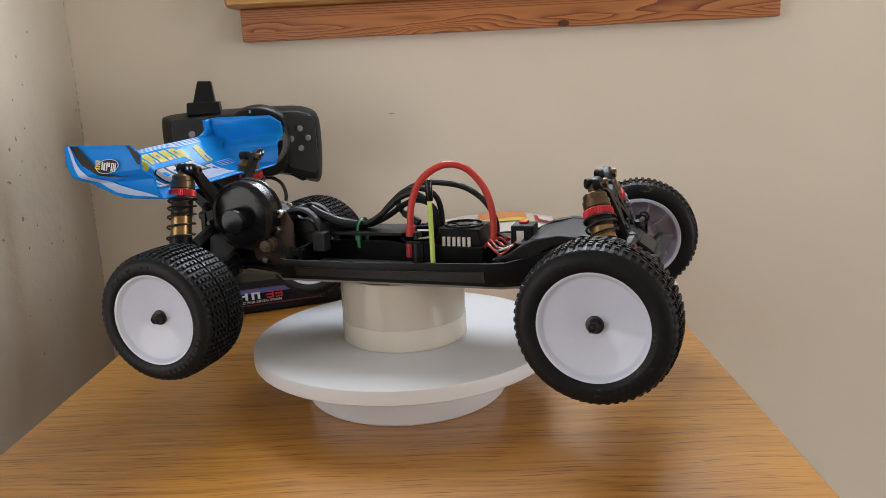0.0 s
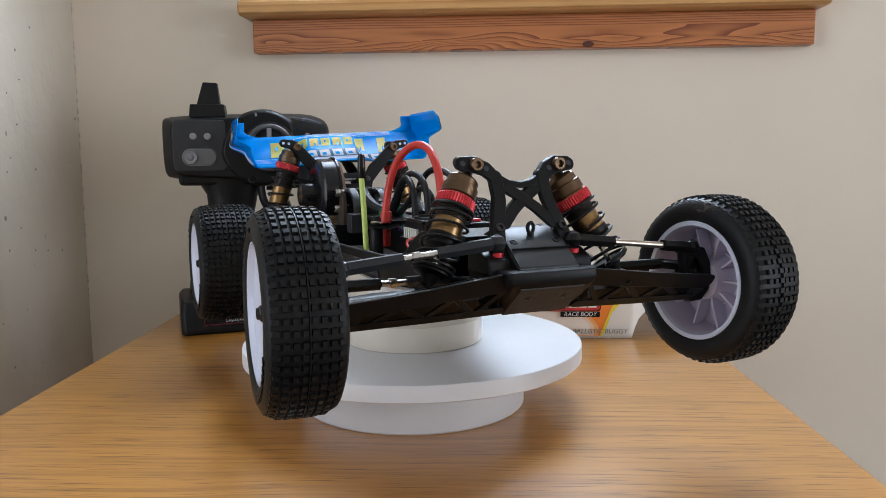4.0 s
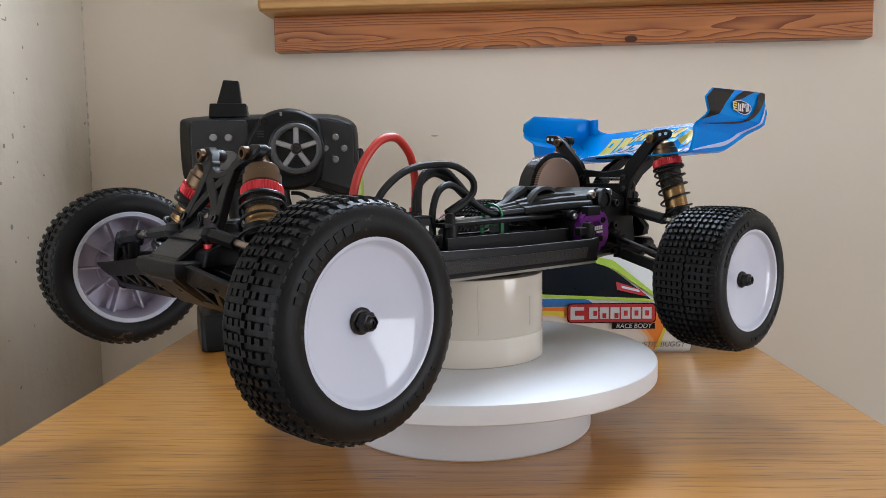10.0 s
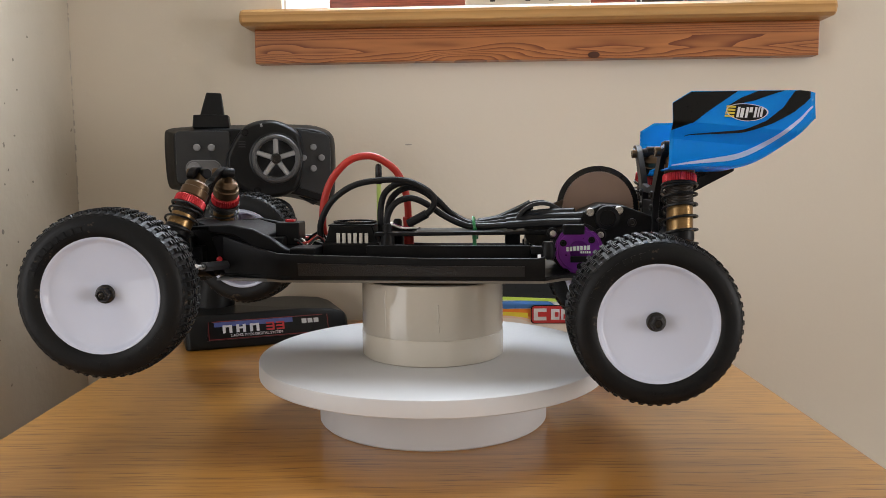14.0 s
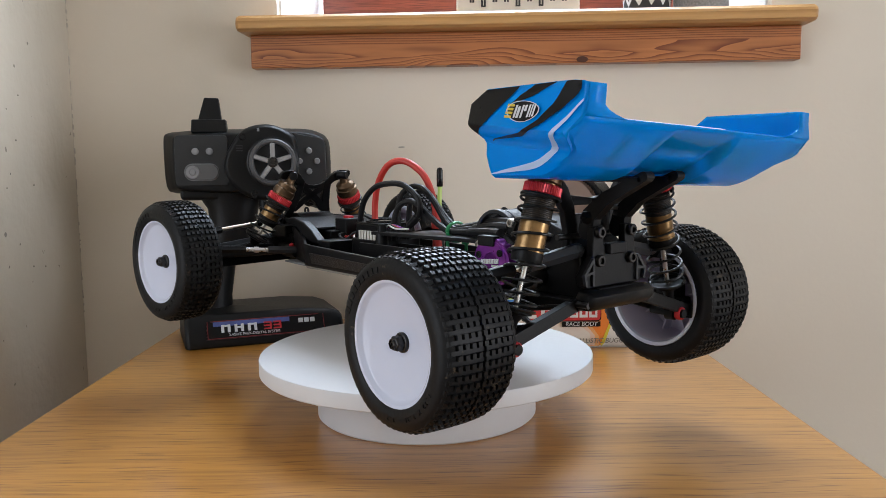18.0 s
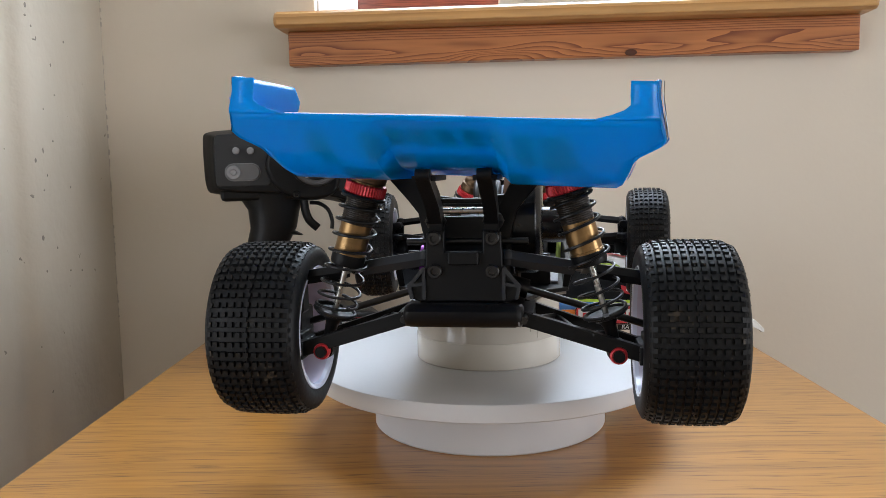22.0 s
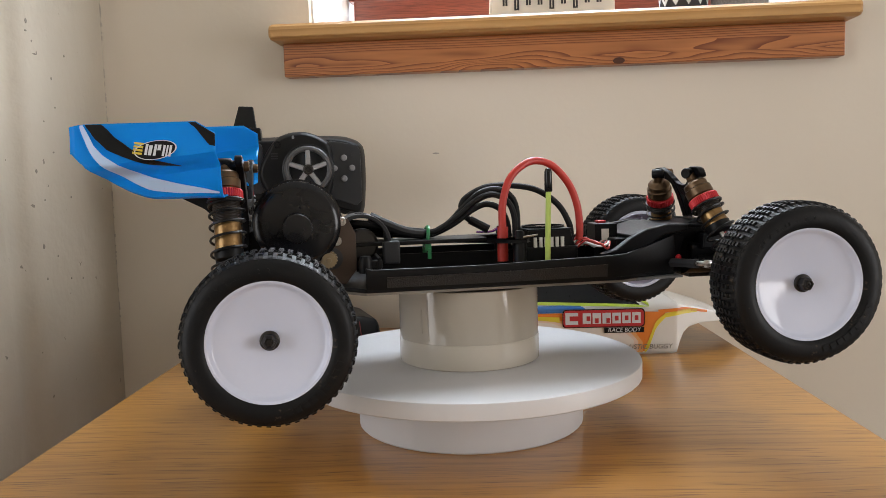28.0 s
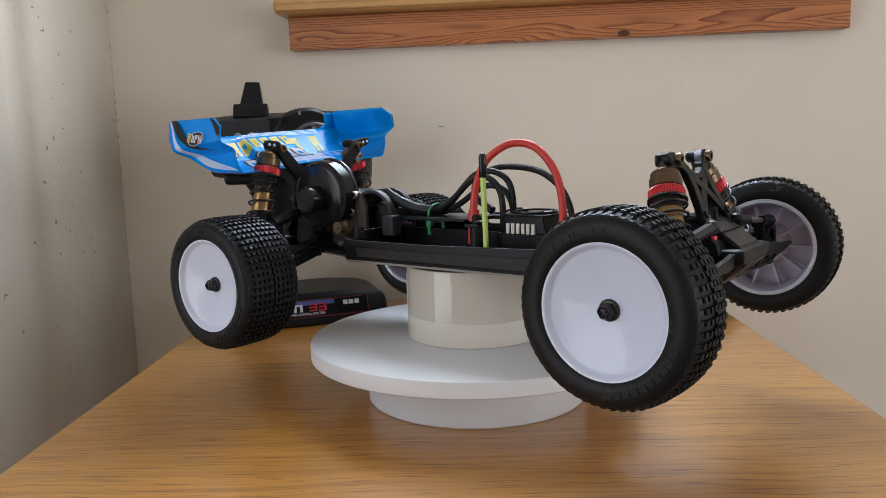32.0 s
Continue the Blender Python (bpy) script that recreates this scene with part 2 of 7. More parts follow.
def wood(name, light, dark, rough=0.45, scale=9.0, stretch=(1, 14, 14), rings=3.0, coat=0.0, bump=0.12, fleck=0.5):
    """Wood with long figure along x, fine pores and slow changes of tone."""
    mt = bpy.data.materials.new(name)
    mt.use_nodes = True
    nt = mt.node_tree
    bs = nt.nodes["Principled BSDF"]
    tc, mp = nt.nodes.new("ShaderNodeTexCoord"), nt.nodes.new("ShaderNodeMapping")
    mp.inputs["Scale"].default_value = stretch
    nt.links.new(tc.outputs["Object"], mp.inputs["Vector"])
    wv = nt.nodes.new("ShaderNodeTexNoise")
    wv.inputs["Scale"].default_value, wv.inputs["Detail"].default_value, wv.inputs["Distortion"].default_value = scale, 8, rings * 0.25
    wv.inputs["Roughness"].default_value = 0.62
    nt.links.new(mp.outputs["Vector"], wv.inputs["Vector"])
    cr = nt.nodes.new("ShaderNodeValToRGB")
    cr.color_ramp.elements[0].position, cr.color_ramp.elements[0].color = 0.32, (*dark, 1)
    cr.color_ramp.elements[1].position, cr.color_ramp.elements[1].color = 0.68, (*light, 1)
    nt.links.new(wv.outputs["Fac"], cr.inputs["Fac"])
    mp2 = nt.nodes.new("ShaderNodeMapping")
    mp2.inputs["Scale"].default_value = (stretch[0] * 3, stretch[1] * 4, stretch[2] * 4)
    nt.links.new(tc.outputs["Object"], mp2.inputs["Vector"])
    po = nt.nodes.new("ShaderNodeTexNoise")
    po.inputs["Scale"].default_value, po.inputs["Detail"].default_value = scale * 2.2, 5
    nt.links.new(mp2.outputs["Vector"], po.inputs["Vector"])
    pr = nt.nodes.new("ShaderNodeValToRGB")
    pr.color_ramp.elements[0].position, pr.color_ramp.elements[0].color = 0.34, (1 - fleck, 1 - fleck, 1 - fleck, 1)
    pr.color_ramp.elements[1].position, pr.color_ramp.elements[1].color = 0.52, (1, 1, 1, 1)
    nt.links.new(po.outputs["Fac"], pr.inputs["Fac"])
    mx = nt.nodes.new("ShaderNodeMixRGB")
    mx.blend_type = "MULTIPLY"
    mx.inputs[0].default_value = 1.0
    nt.links.new(cr.outputs[0], mx.inputs[1])
    nt.links.new(pr.outputs[0], mx.inputs[2])
    nt.links.new(mx.outputs[0], bs.inputs["Base Color"])
    bs.inputs["Roughness"].default_value = rough
    bs.inputs["Coat Weight"].default_value = coat
    bs.inputs["Coat Roughness"].default_value = 0.2
    bp = nt.nodes.new("ShaderNodeBump")
    bp.inputs["Strength"].default_value, bp.inputs["Distance"].default_value = bump, 0.0005
    nt.links.new(po.outputs["Fac"], bp.inputs["Height"])
    nt.links.new(bp.outputs[0], bs.inputs["Normal"])
    return mt


def oak(name, light, dark):
    """Lacquered straight-grained veneer: slow bands, fine streaks and short dark pores along x."""
    mt = bpy.data.materials.new(name)
    mt.use_nodes = True
    nt = mt.node_tree
    bs = nt.nodes["Principled BSDF"]
    tc = nt.nodes.new("ShaderNodeTexCoord")
    wn_ = nt.nodes.new("ShaderNodeTexNoise")            # slow drift that makes the lines wander
    wn_.inputs["Scale"].default_value, wn_.inputs["Detail"].default_value = 4.0, 2
    nt.links.new(tc.outputs["Object"], wn_.inputs["Vector"])
    dv = nt.nodes.new("ShaderNodeVectorMath")
    dv.operation = "MULTIPLY_ADD"
    dv.inputs[1].default_value = (0.0, 0.035, 0.0)
    nt.links.new(wn_.outputs["Color"], dv.inputs[0])
    nt.links.new(tc.outputs["Object"], dv.inputs[2])

    def streak(sx, sy, detail, rough):
        mp, no = nt.nodes.new("ShaderNodeMapping"), nt.nodes.new("ShaderNodeTexNoise")
        mp.inputs["Scale"].default_value = (sx, sy, sy)
        no.inputs["Scale"].default_value, no.inputs["Detail"].default_value, no.inputs["Roughness"].default_value = 1.0, detail, rough
        nt.links.new(dv.outputs[0], mp.inputs["Vector"])
        nt.links.new(mp.outputs["Vector"], no.inputs["Vector"])
        return no

    def ramp(src, p0, c0, p1, c1):
        cr = nt.nodes.new("ShaderNodeValToRGB")
        cr.color_ramp.elements[0].position, cr.color_ramp.elements[0].color = p0, (*c0, 1)
        cr.color_ramp.elements[1].position, cr.color_ramp.elements[1].color = p1, (*c1, 1)
        nt.links.new(src.outputs["Fac"], cr.inputs["Fac"])
        return cr

    def times(a, b):
        mx = nt.nodes.new("ShaderNodeMixRGB")
        mx.blend_type = "MULTIPLY"
        mx.inputs[0].default_value = 1.0
        nt.links.new(a.outputs[0], mx.inputs[1])
        nt.links.new(b.outputs[0], mx.inputs[2])
        return mx
    mid = [0.35 * a + 0.65 * b for a, b in zip(dark, light)]
    tone = ramp(streak(2.2, 34.0, 3, 0.5), 0.30, mid, 0.70, light)
    bands = ramp(streak(5.0, 210.0, 4, 0.62), 0.32, (0.68, 0.62, 0.54), 0.56, (1, 1, 1))
    po = streak(24.0, 640.0, 2, 0.6)
    pores = ramp(po, 0.33, (0.46, 0.38, 0.30), 0.43, (1, 1, 1))
    col = times(times(tone, bands), pores)
    nt.links.new(col.outputs[0], bs.inputs["Base Color"])
    bs.inputs["Roughness"].default_value = 0.36
    bs.inputs["Coat Weight"].default_value, bs.inputs["Coat Roughness"].default_value = 0.85, 0.22
    bp = nt.nodes.new("ShaderNodeBump")
    bp.inputs["Strength"].default_value, bp.inputs["Distance"].default_value = 0.10, 0.0003
    nt.links.new(po.outputs["Fac"], bp.inputs["Height"])
    nt.links.new(bp.outputs[0], bs.inputs["Normal"])
    return mt


def pine(name, light, dark, spacing, rough=0.4, coat=0.3, wobble=5.0, figure=None):
    """Varnished softwood: growth-ring lines along x that drift and widen, with slow tone changes."""
    mt = bpy.data.materials.new(name)
    mt.use_nodes = True
    nt = mt.node_tree
    bs = nt.nodes["Principled BSDF"]
    tc, mp = nt.nodes.new("ShaderNodeTexCoord"), nt.nodes.new("ShaderNodeMapping")
    mp.inputs["Scale"].default_value = (0.035, 0.6, 1.0)
    nt.links.new(tc.outputs["Object"], mp.inputs["Vector"])
    wv = nt.nodes.new("ShaderNodeTexWave")
    wv.wave_type, wv.bands_direction, wv.wave_profile = "BANDS", "Z", "SAW"
    wv.inputs["Scale"].default_value = 0.314 / spacing
    wv.inputs["Distortion"].default_value, wv.inputs["Detail"].default_value = wobble, 2.5
    wv.inputs["Detail Scale"].default_value, wv.inputs["Detail Roughness"].default_value = 0.28, 0.45
    nt.links.new(mp.outputs["Vector"], wv.inputs["Vector"])
    if figure:               # flame-shaped figure in the lower part of the board
        fm, fn, sx = nt.nodes.new("ShaderNodeMapping"), nt.nodes.new("ShaderNodeTexNoise"), nt.nodes.new("ShaderNodeSeparateXYZ")
        fm.inputs["Scale"].default_value = (7.0, 1.0, 34.0)
        nt.links.new(tc.outputs["Object"], fm.inputs["Vector"])
        nt.links.new(fm.outputs["Vector"], fn.inputs["Vector"])
        fn.inputs["Scale"].default_value, fn.inputs["Detail"].default_value = 1.0, 1.5
        nt.links.new(tc.outputs["Object"], sx.inputs[0])
        am = nt.nodes.new("ShaderNodeMapRange")
        for key, val in (("From Min", figure[0]), ("From Max", figure[1]), ("To Min", figure[2] * 0.12), ("To Max", figure[2])):
            am.inputs[key].default_value = val
        nt.links.new(sx.outputs["Z"], am.inputs["Value"])
        pd, cb, ad = nt.nodes.new("ShaderNodeMath"), nt.nodes.new("ShaderNodeCombineXYZ"), nt.nodes.new("ShaderNodeVectorMath")
        pd.operation = "MULTIPLY"
        nt.links.new(fn.outputs["Fac"], pd.inputs[0])
        nt.links.new(am.outputs[0], pd.inputs[1])
        nt.links.new(pd.outputs[0], cb.inputs["Z"])
        nt.links.new(mp.outputs["Vector"], ad.inputs[0])
        nt.links.new(cb.outputs[0], ad.inputs[1])
        nt.links.new(ad.outputs[0], wv.inputs["Vector"])
    cr = nt.nodes.new("ShaderNodeValToRGB")
    cr.color_ramp.elements[0].position, cr.color_ramp.elements[0].color = 0.0, (*light, 1)
    cr.color_ramp.elements[1].position, cr.color_ramp.elements[1].color = 0.95, (*dark, 1)
    mid = cr.color_ramp.elements.new(0.55)
    mid.color = (*[0.7 * a + 0.3 * b for a, b in zip(light, dark)], 1)
    nt.links.new(wv.outputs["Fac"], cr.inputs["Fac"])
    mp2 = nt.nodes.new("ShaderNodeMapping")
    mp2.inputs["Scale"].default_value = (6, 60, 60)
    nt.links.new(tc.outputs["Object"], mp2.inputs["Vector"])
    no = nt.nodes.new("ShaderNodeTexNoise")
    no.inputs["Scale"].default_value, no.inputs["Detail"].default_value = 4.0, 6
    nt.links.new(mp2.outputs["Vector"], no.inputs["Vector"])
    pr = nt.nodes.new("ShaderNodeMapRange")
    pr.inputs["To Min"].default_value, pr.inputs["To Max"].default_value = 0.72, 1.18
    nt.links.new(no.outputs["Fac"], pr.inputs["Value"])
    mx = nt.nodes.new("ShaderNodeMixRGB")
    mx.blend_type = "MULTIPLY"
    mx.inputs[0].default_value = 1.0
    nt.links.new(cr.outputs[0], mx.inputs[1])
    nt.links.new(pr.outputs[0], mx.inputs[2])
    nt.links.new(mx.outputs[0], bs.inputs["Base Color"])
    bs.inputs["Roughness"].default_value, bs.inputs["Coat Weight"].default_value, bs.inputs["Coat Roughness"].default_value = rough, coat, 0.25
    bp = nt.nodes.new("ShaderNodeBump")
    bp.inputs["Strength"].default_value, bp.inputs["Distance"].default_value = 0.15, 0.0004
    nt.links.new(no.outputs["Fac"], bp.inputs["Height"])
    nt.links.new(bp.outputs[0], bs.inputs["Normal"])
    return mt


def plaster(name, color, pits=0.0, rough=0.75, bump=0.25, fine=160.0, depth=0.0006, vary=0.05):
    """Painted plaster: rolled texture, soft stains and, where wanted, dark pits."""
    mt = material(name, color, rough, vary=vary, scale=5.0, bump=bump, fine=fine, spec=0.3, depth=depth)
    nt = mt.node_tree
    bs = nt.nodes["Principled BSDF"]
    if pits:
        src = bs.inputs["Base Color"].links[0].from_socket
        tc = [n for n in nt.nodes if n.type == "TEX_COORD"][0]
        vo = nt.nodes.new("ShaderNodeTexVoronoi")
        vo.inputs["Scale"].default_value = 42
        nz = nt.nodes.new("ShaderNodeTexNoise")
        nz.inputs["Scale"].default_value = 30
        wb = nt.nodes.new("ShaderNodeTexNoise")
        wb.inputs["Scale"].default_value, wb.inputs["Detail"].default_value = 120, 3
        nt.links.new(tc.outputs["Object"], wb.inputs["Vector"])
        wa = nt.nodes.new("ShaderNodeVectorMath")
        wa.operation = "MULTIPLY_ADD"
        wa.inputs[1].default_value = (0.02, 0.02, 0.02)
        nt.links.new(wb.outputs["Color"], wa.inputs[0])
        nt.links.new(tc.outputs["Object"], wa.inputs[2])
        nt.links.new(wa.outputs[0], vo.inputs["Vector"])
        nt.links.new(tc.outputs["Object"], nz.inputs["Vector"])
        sm = nt.nodes.new("ShaderNodeMath")
        sm.operation = "MULTIPLY_ADD"
        sm.inputs[1].default_value, sm.inputs[2].default_value = -0.46, 0.270
        nt.links.new(nz.outputs["Fac"], sm.inputs[0])
        lt = nt.nodes.new("ShaderNodeMath")
        lt.operation = "LESS_THAN"
        nt.links.new(vo.outputs["Distance"], lt.inputs[0])
        nt.links.new(sm.outputs[0], lt.inputs[1])
        ml = nt.nodes.new("ShaderNodeMath")
        ml.operation = "MULTIPLY"
        ml.inputs[1].default_value = pits
        nt.links.new(lt.outputs[0], ml.inputs[0])
        mx = nt.nodes.new("ShaderNodeMixRGB")
        mx.inputs[2].default_value = (0.16, 0.14, 0.12, 1)
        nt.links.new(src, mx.inputs[1])
        nt.links.new(ml.outputs[0], mx.inputs[0])
        nt.links.new(mx.outputs[0], bs.inputs["Base Color"])
    return mt


M_WALL = plaster("cream_wall_paint", (0.745, 0.672, 0.570))
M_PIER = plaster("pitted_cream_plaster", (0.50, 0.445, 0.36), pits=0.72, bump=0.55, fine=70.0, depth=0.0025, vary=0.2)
M_CEIL = plaster("white_ceiling_paint", (0.8, 0.79, 0.76))
M_CARPET = material("grey_brown_carpet", (0.12, 0.10, 0.085), 0.95, vary=0.3, scale=30, bump=0.6, fine=600)
M_OAK = oak("honey_oak_veneer", (0.54, 0.241, 0.036), (0.275, 0.104, 0.013))
M_SILL = pine("varnished_pine_light", (0.64, 0.36, 0.13), (0.46, 0.22, 0.065), 0.0075, wobble=3.0)
M_APRON = pine("varnished_pine_red", (0.54, 0.20, 0.062), (0.19, 0.046, 0.014), 0.0025, wobble=3.0, figure=(0.291, 0.279, 0.034))
M_FRAME = wood("red_brown_window_wood", (0.32, 0.08, 0.045), (0.2, 0.045, 0.026), 0.35, 6.0, (1.0, 20, 20), 2.0, coat=0.4)
M_WHITE = material("white_laminate", (0.63, 0.63, 0.645), 0.42, vary=0.04, scale=12, bump=0.05)
M_REVEAL = material("white_gloss_paint", (0.8, 0.8, 0.78), 0.4, vary=0.04, scale=10, bump=0.1)
M_BLACK = material("black_nylon", (0.0042, 0.0042, 0.0048), 0.42, vary=0.3, scale=60, bump=0.12, fine=600, spec=0.19)
M_BLACKG = material("glossy_black_plastic", (0.008, 0.008, 0.009), 0.2, vary=0.2, scale=60, bump=0.012, fine=120, spec=0.3)
M_GREYP = material("dark_grey_nylon", (0.022, 0.023, 0.026), 0.45, vary=0.2, scale=80, bump=0.1, fine=700, spec=0.3)
M_NOSE = material("smooth_dark_nose_plastic", (0.014, 0.0145, 0.016), 0.38, vary=0.15, scale=70, bump=0.08, fine=500, spec=0.28)
M_SCUFF = material("scuffed_grey_plastic", (0.16, 0.165, 0.175), 0.5, vary=0.3, scale=120, bump=0.3, fine=700, stretch=(1, 6, 1))
M_RUBBER = material("tyre_rubber", (0.0055, 0.0057, 0.0064), 0.48, vary=0.35, scale=70, bump=0.25, fine=500, spec=0.21)
rt = M_RUBBER.node_tree       # dried dirt caught in the tread
r_src = rt.nodes["Principled BSDF"].inputs["Base Color"].links[0].from_socket
r_tc = [n_ for n_ in rt.nodes if n_.type == "TEX_COORD"][0]
d_big, d_fine, d_cut, d_mix = rt.nodes.new("ShaderNodeTexNoise"), rt.nodes.new("ShaderNodeTexNoise"), rt.nodes.new("ShaderNodeMapRange"), rt.nodes.new("ShaderNodeMixRGB")
d_big.inputs["Scale"].default_value, d_fine.inputs["Scale"].default_value = 55.0, 420.0
d_sum = rt.nodes.new("ShaderNodeMath")
d_sum.operation = "MULTIPLY"
for d_ in (d_big, d_fine):
    rt.links.new(r_tc.outputs["Object"], d_.inputs["Vector"])
rt.links.new(d_big.outputs["Fac"], d_sum.inputs[0])
rt.links.new(d_fine.outputs["Fac"], d_sum.inputs[1])
rt.links.new(d_sum.outputs[0], d_cut.inputs["Value"])
d_cut.inputs["From Min"].default_value, d_cut.inputs["From Max"].default_value = 0.385, 0.45
d_cut.inputs["To Max"].default_value = 0.6
rt.links.new(d_cut.outputs[0], d_mix.inputs[0])
rt.links.new(r_src, d_mix.inputs[1])
d_mix.inputs[2].default_value = (0.10, 0.075, 0.05, 1)
rt.links.new(d_mix.outputs[0], rt.nodes["Principled BSDF"].inputs["Base Color"])
M_RIM = material("white_nylon_wheel", (0.60, 0.635, 0.765), 0.03, vary=0.03, scale=25, bump=0.02, fine=160, spec=0.34)
# wheel nylon again, with the lilac of light shining through put into its colour
M_RIMIN = material("white_nylon_lilac_lit", (0.53, 0.49, 0.61), 0.35, vary=0.08, scale=30, bump=0.05)
M_BRONZE = material("bronze_anodised_alloy", (0.115, 0.072, 0.04), 0.34, 0.8, vary=0.15, scale=90, bump=0.05, stretch=(1, 1, 4))
M_BRASS = material("worn_gold_alloy", (0.255, 0.155, 0.066), 0.3, 0.9, vary=0.2, scale=120, bump=0.05, stretch=(1, 1, 5))
M_THREAD = material("dark_oiled_bronze_thread", (0.020, 0.014, 0.010), 0.45, 0.25, vary=0.2, scale=120, bump=0.05)
M_RED = material("red_anodised_alloy", (0.50, 0.022, 0.03), 0.35, 0.35, vary=0.12, scale=120, bump=0.05)
M_STEEL = material("bright_steel", (0.50, 0.48, 0.46), 0.28, 1.0, vary=0.06, scale=60, bump=0.01)
M_NICKEL = material("dull_nickel_rod", (0.40, 0.33, 0.27), 0.3, 1.0, vary=0.06, scale=60, bump=0.01)
M_DSTEEL = material("dark_steel", (0.045, 0.043, 0.042), 0.35, 0.9, vary=0.2, scale=150, bump=0.08)
M_SPRING = material("black_spring_wire", (0.007, 0.007, 0.0075), 0.38, 0.0, vary=0.2, scale=150, bump=0.05, spec=0.3)
M_REDWIRE = material("red_silicone", (0.50, 0.032, 0.022), 0.42, vary=0.1, scale=90, bump=0.08)
M_BLKWIRE = material("black_silicone", (0.008, 0.008, 0.009), 0.5, vary=0.2, scale=90, bump=0.05, spec=0.28)
M_WHTWIRE = material("white_silicone", (0.7, 0.66, 0.62), 0.45, vary=0.1, scale=90, bump=0.05)
M_GREEN = material("green_tie_nylon", (0.012, 0.22, 0.075), 0.35, vary=0.15, scale=90, bump=0.05)
M_LIME = material("lime_tube", (0.50, 0.66, 0.16), 0.35, vary=0.08, scale=90, bump=0.05)
M_PURPLE = material("purple_anodised_alloy", (0.19, 0.03, 0.28), 0.3, 0.6, vary=0.15, scale=120, bump=0.05)
M_BROWNPL = material("brown_motor_plate", (0.07, 0.048, 0.036), 0.45, 0.4, vary=0.25, scale=120, bump=0.1)
M_SPUR = material("tan_gear_nylon", (0.25, 0.16, 0.115), 0.42, vary=0.1, scale=60, bump=0.1)
M_BLUE = material("sky_blue_lexan", (0.0, 0.275, 0.73), 0.14, vary=0.06, scale=30, bump=0.03, fine=120, spec=0.18)
bt = M_BLUE.node_tree      # thin clear sheet painted inside: some light comes through
tl, mxs = bt.nodes.new("ShaderNodeBsdfTranslucent"), bt.nodes.new("ShaderNodeMixShader")
tl.inputs["Color"].default_value = (0.0, 0.50, 0.90, 1)
mxs.inputs[0].default_value = 0.28
bt.links.new(bt.nodes["Principled BSDF"].outputs[0], mxs.inputs[1])
bt.links.new(tl.outputs[0], mxs.inputs[2])
bt.links.new(mxs.outputs[0], bt.nodes["Material Output"].inputs["Surface"])
M_PALE = material("pale_blue_decal", (0.48, 0.64, 0.88), 0.3, vary=0.05, scale=60, bump=0.02)
M_INK = material("black_decal", (0.006, 0.006, 0.0065), 0.3, spec=0.22, vary=0.15, scale=60, bump=0.02)
M_YELLOW = material("yellow_decal", (0.66, 0.52, 0.06), 0.35, vary=0.1, scale=60, bump=0.02)
M_SILVERINK = material("silver_white_decal", (0.66, 0.68, 0.70), 0.3, vary=0.06, scale=60, bump=0.02)
def lexan_ink(name, color, through):
    """Decal film on the clear sheet: light passes it too."""
    mt = material(name, color, 0.3, vary=0.08, scale=60, bump=0.02)
    nt = mt.node_tree
    t2, m2 = nt.nodes.new("ShaderNodeBsdfTranslucent"), nt.nodes.new("ShaderNodeMixShader")
    t2.inputs["Color"].default_value, m2.inputs[0].default_value = (*through, 1), 0.5
    nt.links.new(nt.nodes["Principled BSDF"].outputs[0], m2.inputs[1])
    nt.links.new(t2.outputs[0], m2.inputs[2])
    nt.links.new(m2.outputs[0], nt.nodes["Material Output"].inputs["Surface"])
    return mt


M_WINGYEL = lexan_ink("yellow_film", (0.76, 0.62, 0.08), (0.9, 0.85, 0.3))
M_WINGPALE = lexan_ink("pale_film", (0.70, 0.75, 0.78), (0.8, 0.9, 0.95))
M_CORE = material("cream_tape_layers", (0.50, 0.46, 0.395), 0.06, vary=0.10, scale=22, bump=0.28, fine=55, coat=0.0, spec=0.62, stretch=(1, 1, 0.5), depth=0.0012)
M_BAND = material("pale_tape_layers", (0.61, 0.565, 0.49), 0.16, vary=0.05, scale=16, bump=0.10, fine=40, coat=0.2, spec=0.35, stretch=(1, 1, 3))
M_CARD = material("cardboard_core", (0.34, 0.25, 0.16), 0.8, vary=0.12, scale=60)
M_TX = material("transmitter_black_plastic", (0.0062, 0.0066, 0.0073), 0.40, vary=0.2, scale=40, bump=0.08, fine=700, spec=0.24)
M_TXFACE = material("transmitter_grey_panel", (0.027, 0.029, 0.032), 0.36, vary=0.1, scale=40, bump=0.08, fine=700, spec=0.35)
M_BTN = material("grey_button_plastic", (0.23, 0.235, 0.245), 0.45, vary=0.1, scale=90)
M_BTNDK = material("mid_grey_pad_plastic", (0.12, 0.122, 0.128), 0.35, vary=0.1, scale=90)
M_SPOKE = material("silver_grey_plastic", (0.32, 0.32, 0.325), 0.35, 0.4, vary=0.15, scale=90, bump=0.08)
M_TXRIM = material("dark_wheel_rim_plastic", (0.062, 0.062, 0.065), 0.4, vary=0.1, scale=90, bump=0.05)
M_REDINK = material("red_label_ink", (0.50, 0.03, 0.035), 0.35, vary=0.1, scale=60)
M_DARKRED = material("dark_red_label_border", (0.20, 0.022, 0.022), 0.4, vary=0.15, scale=60)
M_BLUEINK = material("blue_violet_label_ink", (0.07, 0.10, 0.30), 0.35, vary=0.5, scale=90)
M_SHELLW = material("white_shell_lexan", (0.74, 0.73, 0.70), 0.3, vary=0.05, scale=30, bump=0.05, coat=0.3)
M_ORANGE = material("fluorescent_orange_paint", (0.85, 0.24, 0.03), 0.3, vary=0.12, scale=30, coat=0.3)
